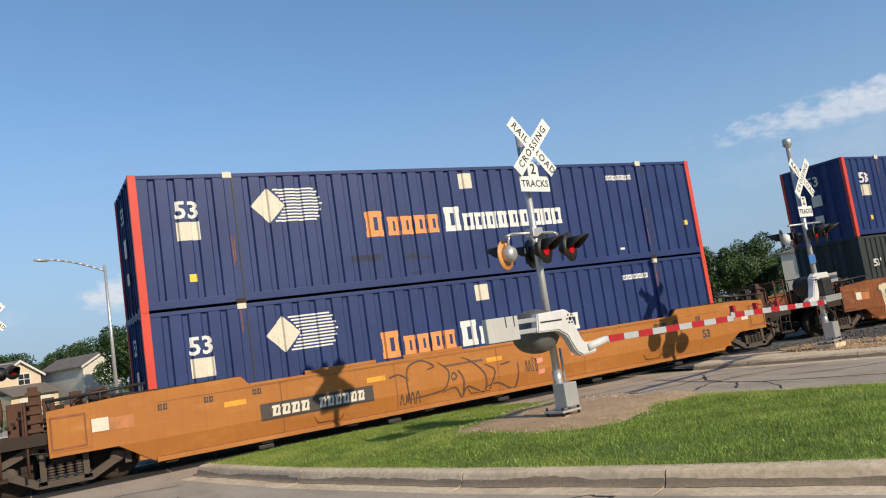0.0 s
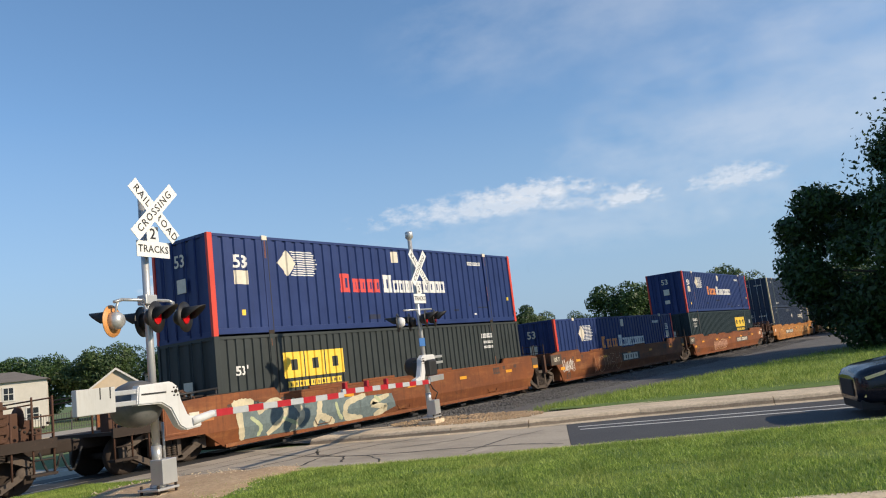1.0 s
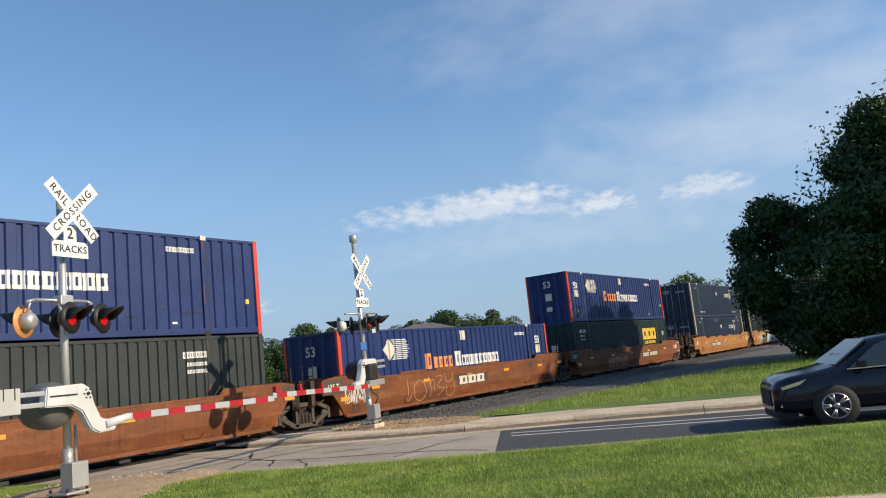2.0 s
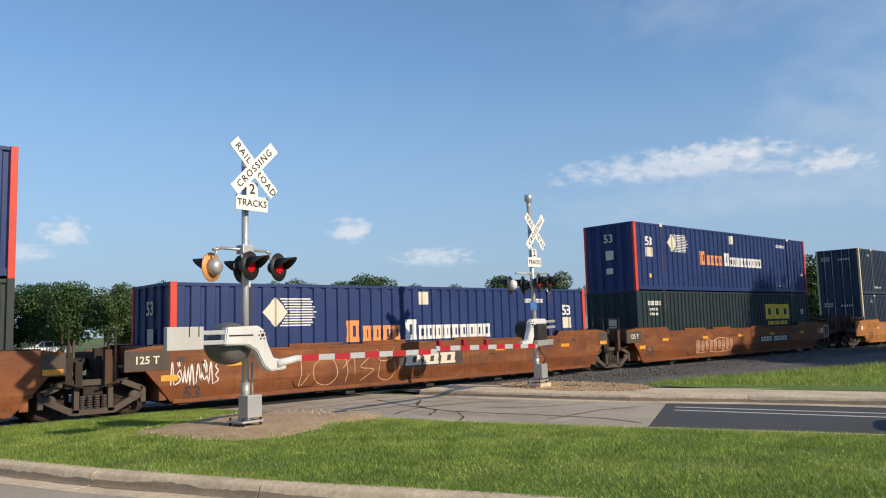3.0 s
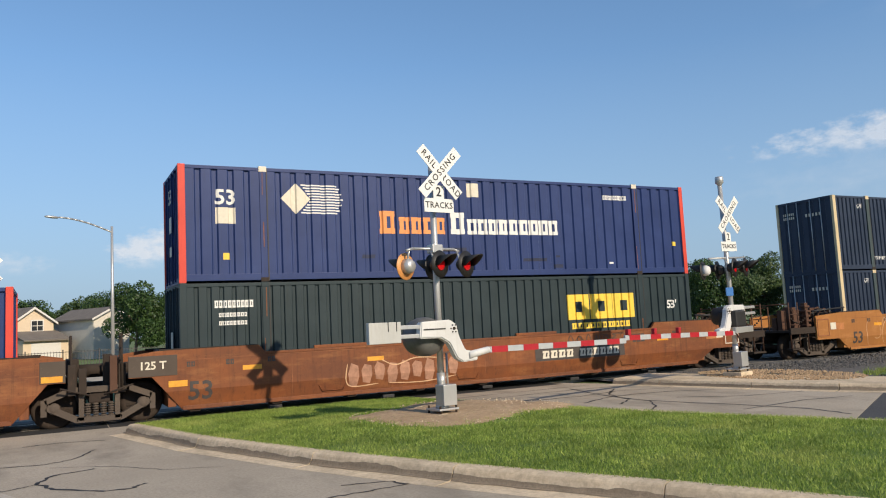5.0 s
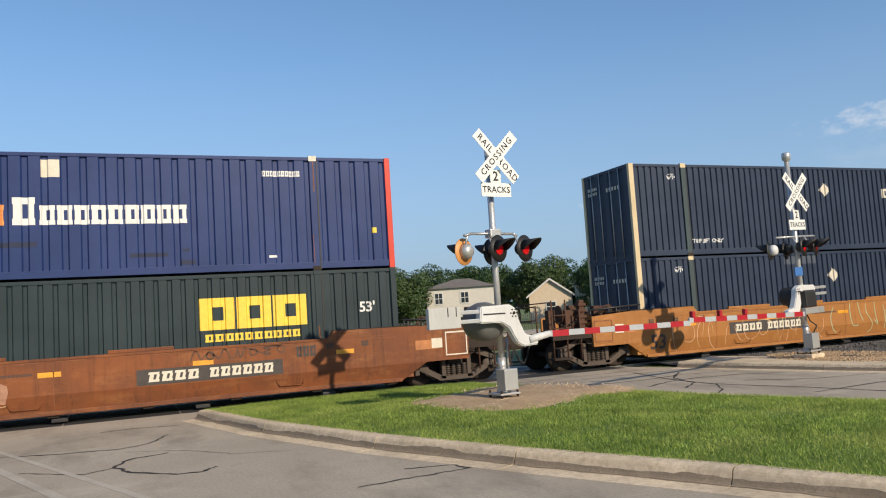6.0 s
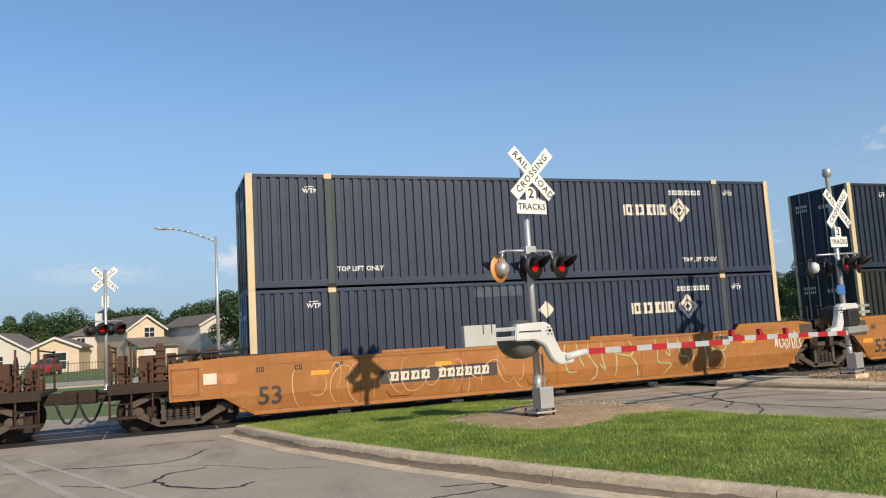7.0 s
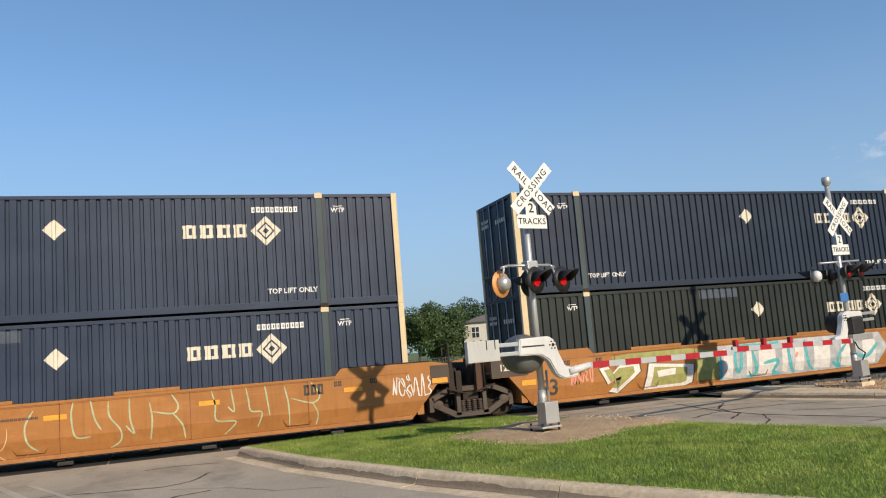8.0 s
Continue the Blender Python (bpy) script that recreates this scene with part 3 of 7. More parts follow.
def build_kerb(name, line, side, label, top=-0.075):
    """Kerb of short cast lengths with open joints, along a line; side +1 puts the road on the line's right."""
    root = thing(name, label, "", kind="structure")
    pts = [Vector((*p, 0)) for p in line]
    for a, b in zip(pts[:-1], pts[1:]):
        d = (b - a)
        n_piece = max(1, round(d.length / 2.6))
        out = d.normalized().cross(Vector((0, 0, 1))) * side
        for i in range(n_piece):
            p, q = a + d * (i / n_piece), a + d * ((i + 1) / n_piece)
            p, q = p + d.normalized() * 0.008, q - d.normalized() * 0.008
            prof = [(0.42, ROAD_Z - 0.1), (0.42, ROAD_Z + 0.003), (0.13, ROAD_Z + 0.014), (0.105, ROAD_Z + 0.022), (0.09, ROAD_Z + 0.045), (0.058, top - 0.040), (0.045, top - 0.018), (0.022, top - 0.004), (-0.01, top + 0.003), (-0.06, top + 0.006), (-0.16, top + 0.003), (-0.17, ROAD_Z - 0.1)]
            bm = bmesh.new()
            rings = []
            for c in (p, q):
                rings.append([bm.verts.new(c + out * u + Vector((0, 0, z))) for u, z in prof])
            m = len(prof)
            for j in range(m):
                bm.faces.new((rings[0][j], rings[0][(j + 1) % m], rings[1][(j + 1) % m], rings[1][j]))
            bm.faces.new(rings[0])
            bm.faces.new(rings[1][::-1])
            bmesh.ops.recalc_face_normals(bm, faces=bm.faces)
            part("kerb_length", bm, "kerb", root)
            # gutter dirt, with the shade of the kerb's lower face painted in
            bm = bmesh.new()
            rows = []
            for j in range(31):
                c = p.lerp(q, j / 30)
                w = 0.115 + 0.05 * noise.noise(c * 2.3) + 0.02 * noise.noise(c * 9)
                up = 0.5 + 0.5 * noise.noise(c * 1.1 + Vector((0, 0, 3))) + 0.25 * noise.noise(c * 7)
                up = min(1.0, max(0.05, up))
                face = [(0.060 + 0.034 * (1 - up), ROAD_Z + 0.045 + (top - 0.040 - ROAD_Z - 0.045) * up), (0.0935, ROAD_Z + 0.045), (0.1085, ROAD_Z + 0.023), (0.134, ROAD_Z + 0.0165), (w + 0.03, ROAD_Z + 0.0165)]
                rows.append([bm.verts.new(c + out * (u + 0.003) + Vector((0, 0, z + 0.002))) for u, z in face])
            for ra, rb in zip(rows[:-1], rows[1:]):
                for j in range(4):
                    bm.faces.new((ra[j], rb[j], rb[j + 1], ra[j + 1]))
            bmesh.ops.recalc_face_normals(bm, faces=bm.faces)
            part("dirt_line", bm, "grime_shade", root, "dark gutter dirt with painted shade low on the kerb")
    return root


def median_z(s, w):
    e = min(1.0, 4.2 * min(w, 1 - w))
    return -0.085 + 0.075 * e * e * (3 - 2 * e) * (0.35 + 0.65 * min(1, 6 * s))


def build_median():
    bm = sweep_strip(MEDIAN_L, MEDIAN_R, 26, median_z, 70)
    solo("median", bm, "turf", "green mown grass median with kerbs", kind="structure")
    build_kerb("kerb_1", MEDIAN_L, 1, "weathered rounded concrete kerb along the median")
    build_kerb("kerb_2", MEDIAN_R[2:], -1, "weathered concrete kerb along the median")
    build_kerb("kerb_3", FAR_KERB, 1, "weathered concrete kerb along the far side of the road", top=-0.1)


def build_verge():
    off = lambda d: [(x + d * 0.93, y + d * 0.36) for x, y in FAR_KERB]
    bm = sweep_strip(off(0.14), off(1.9), 4, lambda s, w: -0.10, 20)
    solo("sidewalk", bm, "kerb", "pale concrete strip behind the far kerb", kind="structure")
    bm = sweep_strip([(11.8, -0.6)] + off(1.55)[4:], [(14.2, 0.4), (16.3, -0.3), (18.0, -1.0), (21.0, -1.75), (25.6, -2.3), (29.5, -3.0), (38.0, -5.0), (60.0, -12.0)], 10,
                     lambda s, w: -0.112 - 0.12 * w + 0.02 * math.sin(9 * w + 5 * s), 20)
    solo("verge", bm, "turf", "rough green grass verge beside the ballast", kind="structure")
    # ballast bank under the rails, broken by the crossing
    for name, xs in (("ballast_1", (8.3, 260.0)), ("ballast_2", (-260.0, -19.5))):
        prof = [(-7.0, -0.335), (0.0, -0.33), (3.0, -0.32), (4.9, -0.30), (5.6, -0.27), (9.2, -0.27), (10.2, -0.30), (13.6, -0.30), (15.4, -0.345)]
        bm = bmesh.new()
        n = 90
        grid = []
        for i in range(n + 1):
            x = xs[0] + (xs[1] - xs[0]) * (i / n) ** (1.6 if xs[0] > 0 else 1)
            grid.append([bm.verts.new((x, y, z)) for y, z in prof])
        for a, b in zip(grid[:-1], grid[1:]):
            for j in range(len(prof) - 1):
                bm.faces.new((a[j], b[j], b[j + 1], a[j + 1]))
        bmesh.ops.recalc_face_normals(bm, faces=bm.faces)
        solo(name, bm, "ballast", "grey crushed-stone ballast bank along the track", kind="structure")


def build_tracks():
    for c in (7.45, 11.6):
        for s in (-0.7525, 0.7525):
            y = c + s
            prof = [(-0.075, -0.425), (0.075, -0.425), (0.075, -0.41), (0.012, -0.395), (0.012, -0.295), (0.036, -0.285), (0.036, -0.252), (0.03, -0.249), (-0.03, -0.249), (-0.036, -0.252), (-0.036, -0.285), (-0.012, -0.295), (-0.012, -0.395), (-0.075, -0.41)]
            bm = prism([(y + a, z) for a, z in prof], -260, 260, axis='x')
            solo("rail", bm, "steel", "worn steel rail of the railway track", "rail", group="rails")


def build_shade_panels():
    """Black panels on both sides of each rail, painting in the train's shade."""
    root = thing("crossing_panels", "black panels along the rails painting in the train's shade", "", kind="structure")
    for y0, y1 in ((5.72, 6.64), (6.78, 8.12), (8.27, 9.2)):
        me = None
        for k in range(10):
            bm = box(0.01, 2.41, y0, y1, -0.05, 0.0, bevel=0.008)
            ob = part("panel", me if me else bm, "tar", root, at=Matrix.Translation((-17.4 + k * 2.42, 0, ROAD_Z + 0.006)))
            me = ob.data


build_ground()
build_roads()
build_shade_panels()
build_median()
build_verge()
build_tracks()


# ---- trees, houses, sky in the distance ----
def leaf_cloud(blobs, count, size, seed, flat=0.5, fringe=0.0):
    """Many small leaf sprays round a set of (x, y, z, r) clumps, denser near their shells."""
    g = np.random.default_rng(seed)
    b = np.array(blobs)
    w = b[:, 3] ** 2
    idx = g.choice(len(b), count, p=w / w.sum())
    d = g.normal(size=(count, 3))
    d /= np.linalg.norm(d, axis=1)[:, None]
    rad = b[idx, 3] * (0.55 + 0.5 * g.random(count) ** 0.6)
    rad *= 1 + fringe * np.maximum(0, g.random(count) - 0.7) / 0.3
    c = b[idx, :3] + d * rad[:, None] * np.array([1, 1, 0.85])
    n = d + g.normal(size=(count, 3)) * 0.7
    n /= np.linalg.norm(n, axis=1)[:, None]
    t = np.cross(n, g.normal(size=(count, 3)))
    t /= np.linalg.norm(t, axis=1)[:, None]
    u = np.cross(n, t)
    s = (size * (0.6 + 0.8 * g.random(count)))[:, None]
    v = np.stack([c - t * s, c - u * s * flat, c + t * s * 1.1 + n * s * 0.25, c + u * s * flat], 1).reshape(-1, 3)
    me = bpy.data.meshes.new("crown")
    me.vertices.add(len(v))
    me.vertices.foreach_set("co", v.ravel())
    f = np.arange(count * 4)
    me.loops.add(count * 4)
    me.loops.foreach_set("vertex_index", f)
    me.polygons.add(count)
    me.polygons.foreach_set("loop_start", np.arange(count) * 4)
    me.update(calc_edges=True)
    return me


def limb(bm, p, q, r0, r1, bend, seed):
    r = random.Random(seed)
    pts = []
    a, b = Vector(p), Vector(q)
    for i in range(5):
        t = i / 4
        pts.append((a.lerp(b, t) + Vector((r.uniform(-1, 1), r.uniform(-1, 1), 0)) * bend * math.sin(math.pi * t), r0 + (r1 - r0) * t))
    for (u, ru), (v, rv) in zip(pts[:-1], pts[1:]):
        add_tube(bm, u, v, ru, rv, seg=8, caps=False)


def make_tree(name, label, height, radius, leaves, size, mat, seed, trunk=0.3, base=0.25, group="", widest=0.52, clump=(0.22, 0.40)):
    """Tapered trunk with limbs and a ragged crown of leaf sprays."""
    r = random.Random(seed)
    t = thing(name, label, "tree", group=group)
    bm = bmesh.new()
    limb(bm, (0, 0, -0.3), (r.uniform(-.3, .3), r.uniform(-.3, .3), height * 0.62), trunk, trunk * 0.3, 0.25, seed)
    blobs = []
    for k in range(max(9, int(radius * (5 if clump[0] > 0.2 else 13)))):
        a = r.uniform(0, 2 * math.pi)
        h = height * r.uniform(base + 0.05, 0.90)
        span = radius * math.sqrt(max(0.06, 1 - ((h / height - widest) / (0.98 - widest if h / height > widest else widest + 0.25)) ** 2))
        d = span * r.uniform(0.25, 0.85 if clump[0] > 0.2 else 0.98)
        c = (d * math.cos(a), d * math.sin(a), h)
        blobs.append((*c, radius * r.uniform(*clump)))
        if k % 2 == 0:
            limb(bm, (0, 0, max(height * 0.18, h * 0.55)), c, trunk * 0.35, 0.03, 0.2, seed + k)
    blobs.append((0, 0, height * 0.60, radius * (0.62 if clump[0] > 0.2 else 0.5)))
    part("trunk", bm, "bark", t)
    part("crown", leaf_cloud(blobs, leaves, size, seed, 0.5, 0.10 if clump[0] > 0.2 else 0.4), mat, t, "crown of many leaves")
    return t


def build_trees():
    protos = [make_tree("tree", "leafy green tree behind the railway", 8.0, r, 11000, 0.15, m, 100 + i, 0.22, 0.12, "trees behind the railway")
              for i, (r, m) in enumerate(((3.6, "leaf_far"), (4.4, "leaf_far"), (3.2, "leaf_far2"), (4.0, "leaf_far2"), (4.8, "leaf_far")))]
    rng = random.Random(9)
    eye = Vector((-6.8, -12.2, 1.6))
    # azimuth, elevation of the top, distance
    skyline = [(-14, 3.2, 130), (-11.5, 3.0, 130), (-9, 3.1, 135), (-7.2, 2.9, 132), (-5, 3.05, 130), (-3, 3.0, 134), (-1, 3.1, 130), (0.8, 3.0, 134), (2.4, 3.2, 130),
               (3.8, 3.3, 112), (5.6, 4.1, 88), (7.6, 3.5, 92), (9.4, 3.1, 104), (11.2, 3.7, 100), (13, 3.5, 110), (14.6, 3.7, 104), (16.4, 4.0, 96), (18.2, 4.0, 94), (20.2, 3.6, 100), (22.4, 3.7, 112),
               (24.5, 3.5, 116), (26.4, 3.6, 112), (28.3, 3.8, 108), (30.2, 3.8, 106), (32.2, 3.4, 112), (34.2, 3.7, 100), (36.1, 4.2, 92), (38, 3.5, 110), (40, 3.2, 116),
               (42.2, 3.1, 118), (44.5, 2.9, 120), (46.6, 3.9, 100), (48.6, 3.6, 100), (49.9, 3.8, 108), (52.4, 2.9, 124), (54.6, 3.3, 124), (56.8, 3.9, 118), (58.8, 3.8, 104), (61, 2.7, 120),
               (63.6, 2.5, 124), (66.4, 4.2, 96), (68.2, 4.0, 98), (70.6, 3.4, 112), (73.5, 4.4, 98), (76, 3.6, 110), (79, 3.8, 104), (82, 3.8, 100), (85, 4.0, 96), (88, 4.2, 92), (92, 4.2, 92)]
    used = set()
    for i, (az, el, d) in enumerate(skyline):
        a = radians(az)
        h = 1.9 + d * math.tan(radians(el))
        p = protos[i % 5]
        m = Matrix.Translation((eye.x + d * math.sin(a), eye.y + d * math.cos(a), -0.34)) @ Matrix.Rotation(rng.uniform(0, 6.28), 4, 'Z')
        k = h / 8.0
        t = copy_thing(p, m) if i % 5 in used else p
        used.add(i % 5)
        t.matrix_world = m
        t.scale = (k * rng.uniform(0.85, 1.1), k * rng.uniform(0.85, 1.1), k * 0.97)
    # low wood that closes the view between the trunks
    g = np.random.default_rng(3)
    blobs = []
    for az in np.arange(-20, 96, 0.75):
        d = 138 + g.uniform(-5, 5)
        a = radians(az)
        h = g.uniform(1.4, 4.6)
        blobs.append((eye.x + d * math.sin(a), eye.y + d * math.cos(a), h, g.uniform(1.8, 2.6)))
    ob = part("far_wood", leaf_cloud(blobs, 12000, 0.55, 5), "leaf_far", None)
    tagged(ob, "dense green wood in the distance", "wood", kind="stuff")
    # the large dark tree at the roadside, with shrubs at its foot
    t = make_tree("tree", "large dark-leaved roadside tree beyond the verge", 12.9, 11.8, 260000, 0.14, "leaf_near", 36, 0.45, 0.04, "", 0.42, (0.05, 0.13))
    t.matrix_world = pose(40.1, -13.1, -0.3)
    for i, (x, y, h, r) in enumerate(((35.2, -5.9, 2.0, 2.0), (37.7, -7.5, 2.6, 2.3), (36.0, -9.6, 2.2, 2.1), (43.0, -5.1, 3.0, 2.6))):
        s = thing("shrub", "dark green shrub at the foot of the tree", "shrub", pose(x, y, -0.3))
        part("foliage", leaf_cloud([(0, 0, h * 0.4, r * 0.6), (r * .4, 0, h * .5, r * .5), (-r * .4, .2, h * .4, r * .5), (0, r * .4, h * .6, r * .5)], 1500, 0.13, 70 + i), "leaf_near", s)


def house(x, y, turn, w, d, eave, ridge, wall, label, windows=(), garage=False, hip=False, chimney=False):
    """A frame house; its front looks along -y before the turn; w across the front."""
    h = thing("house", label, "house", pose(x, y, -0.34, 0, 0, turn))
    bm = bmesh.new()
    add_prism(bm, [(-w / 2, 0), (w / 2, 0), (w / 2, eave), (-w / 2, eave)] if hip else [(-w / 2, 0), (w / 2, 0), (w / 2, eave), (0, ridge), (-w / 2, eave)], 0, d)
    part("wall", bm, wall, h)
    bm = bmesh.new()
    o = 0.35
    if hip:
        base = [bm.verts.new(p) for p in ((-w / 2 - o, -o, eave), (w / 2 + o, -o, eave), (w / 2 + o, d + o, eave), (-w / 2 - o, d + o, eave))]
        top = [bm.verts.new(p) for p in ((-w * 0.12, d * 0.5, ridge), (w * 0.12, d * 0.5, ridge))]
        for f in ((base[0], base[1], top[1], top[0]), (base[1], base[2], top[1]), (base[2], base[3], top[0], top[1]), (base[3], base[0], top[0]), tuple(base[::-1])):
            bm.faces.new(f)
    else:
        s = (ridge - eave) / (w / 2)
        for sx in (-1, 1):
            pts = [(0, ridge + 0.10), (sx * (w / 2 + o), eave - o * s + 0.10), (sx * (w / 2 + o), eave - o * s - 0.08), (0, ridge - 0.08 + 0.06)]
            add_prism(bm, pts, -o, d + o)
    roof = part("roof", bm, "roofing", h, "brown shingle roof")
    if not hip:
        s = (ridge - eave) / (w / 2)
        for sx in (-1, 1):
            part("bargeboard", prism([(0, ridge + 0.08), (sx * (w / 2 + o), eave - o * s + 0.08), (sx * (w / 2 + o), eave - o * s - 0.16), (0, ridge - 0.18)], -o - 0.06, -o - 0.005), "trimwhite", roof)
    if chimney:
        part("chimney", box(-0.4, 0.4, d * 0.4, d * 0.4 + 0.8, ridge - 1.0, ridge + 1.3), "trimwhite", roof, "white chimney")
    for cx, cz, ww, hh in windows:
        fr = part("window", box(cx - ww / 2 - 0.1, cx + ww / 2 + 0.1, -0.07, -0.005, cz - hh / 2 - 0.1, cz + hh / 2 + 0.1), "trimwhite", h)
        n = 2
        for i in range(n):
            for j in range(2):
                a, b = cx - ww / 2 + ww * i / n, cx - ww / 2 + ww * (i + 1) / n
                c, e = cz - hh / 2 + hh * j / 2, cz - hh / 2 + hh * (j + 1) / 2
                part("pane", box(a + 0.04, b - 0.04, -0.085, -0.072, c + 0.04, e - 0.04), "window_dark", fr)
    if garage:
        g = part("garage", box(-w * 0.55, w * 0.55, -3.0, -0.01, 0, 2.5), wall, h)
        part("garage_roof", prism([(-3.5, 2.45), (0, 3.5), (0, 3.3), (-3.5, 2.3)], -w * 0.58, w * 0.58, axis='x'), "roofing", g)
        part("garage_door", box(-w * 0.36, w * 0.36, -3.05, -3.005, 0.02, 2.1), "trimwhite", g, "white garage door")
    return h


def build_houses():
    house(0.0, 85.0, 26, 4.4, 9.0, 4.7, 5.85, "wall_white", "white two-storey house with a brown roof", [(0.2, 3.9, 1.4, 1.2)])
    house(-8.1, 88.0, 26, 4.6, 9.0, 4.6, 6.2, "wall_cream", "cream two-storey house with a white garage door", [(0.4, 4.1, 1.3, 1.2)], True)
    house(-14.4, 95.0, -6, 6.8, 8.0, 4.2, 5.8, "wall_white", "pale two-storey house with a white chimney", [(-1.5, 3.3, 1.0, 1.3)], False, True, True)
    house(-17.8, 86.0, -4, 5.0, 8.0, 2.9, 4.0, "wall_cream", "low cream house with a gabled garage", [(0.0, 1.3, 2.4, 1.9)])
    house(-24.6, 92.0, -8, 7.0, 8.0, 2.8, 4.9, "wall_white", "low white house with a gable", [(0, 1.6, 1.2, 1.2)])
    house(34.0, 79.0, -28, 8.8, 9.0, 5.2, 6.5, "wall_white", "white two-storey house with a hipped roof", [(-2.8, 3.9, 1.0, 1.4), (0.6, 3.9, 1.0, 1.4), (2.9, 1.5, 1.2, 1.4)], False, True)
    house(44.5, 74.0, -30, 5.5, 8.0, 3.6, 5.6, "wall_cream", "cream house with a steep gable", [(0, 2.0, 1.2, 1.2)])
    house(51.0, 70.0, -36, 9.0, 9.0, 4.6, 6.6, "wall_white", "pale house behind the trees with a brown roof", [(-2, 3.2, 1.0, 1.4)], False, True)
    house(73.0, 45.0, -62, 10.5, 9.0, 5.7, 7.1, "wall_white", "white two-storey house with a brown hipped roof", [(-3.0, 4.0, 1.1, 1.5), (1.0, 4.0, 1.1, 1.5)], False, True)
    house(84.0, 22.0, -75, 12.0, 9.0, 5.0, 7.6, "wall_cream", "house with a brown roof behind the train", [(-3.0, 3.6, 1.1, 1.5)], False, True)
    # dark metal fence along the street
    f = thing("fence", "dark metal picket fence along the street", "fence", pose(0, 49.5, -0.34))
    for i in range(26):
        x = -20 + i * 2.4
        part("post", box(x - 0.04, x + 0.04, -0.04, 0.04, 0, 1.5), "fence", f)
        pk = bmesh.new()
        for k in range(1, 12):
            add_box(pk, x + k * 0.2 - 0.012, x + k * 0.2 + 0.012, -0.012, 0.012, 0.1, 1.4)
        ob = part("pickets", pk, "fence", f)
        ob["kind"] = "stuff"
    for z in (0.2, 1.3):
        part("rail", box(-20, 42.4, -0.02, 0.02, z, z + 0.04), "fence", f)


def build_lamp_post():
    s = thing("street_lamp", "tall grey street lamp with a curved arm", "street lamp", pose(-2.95, 39.6, -0.3))
    part("base", lathe([(0.22, 0), (0.2, 0.5), (0.13, 0.6)], None, 14), "galv", s)
    part("pole", tube((0, 0, 0.5), (0, 0, 9.12), 0.12, 0.075, seg=14), "galv", s)
    bm = bmesh.new()
    pts = [(-3.0 * t, -1.2 * t, 8.75 + 0.72 * math.sin(t * math.pi / 2)) for t in [i / 8 for i in range(9)]]
    add_path_tube(bm, pts, 0.055)
    part("arm", bm, "galv", s)
    bm = bmesh.new()
    add_lathe(bm, [(0.02, 0), (0.14, 0.10), (0.17, 0.4), (0.12, 0.75), (0.03, 0.85)], pose(-3.0, -1.2, 9.44, 0, -88, 22) @ Matrix.Diagonal((0.5, 1, 1, 1)), 14)
    part("lamp_head", bm, "galv", s)


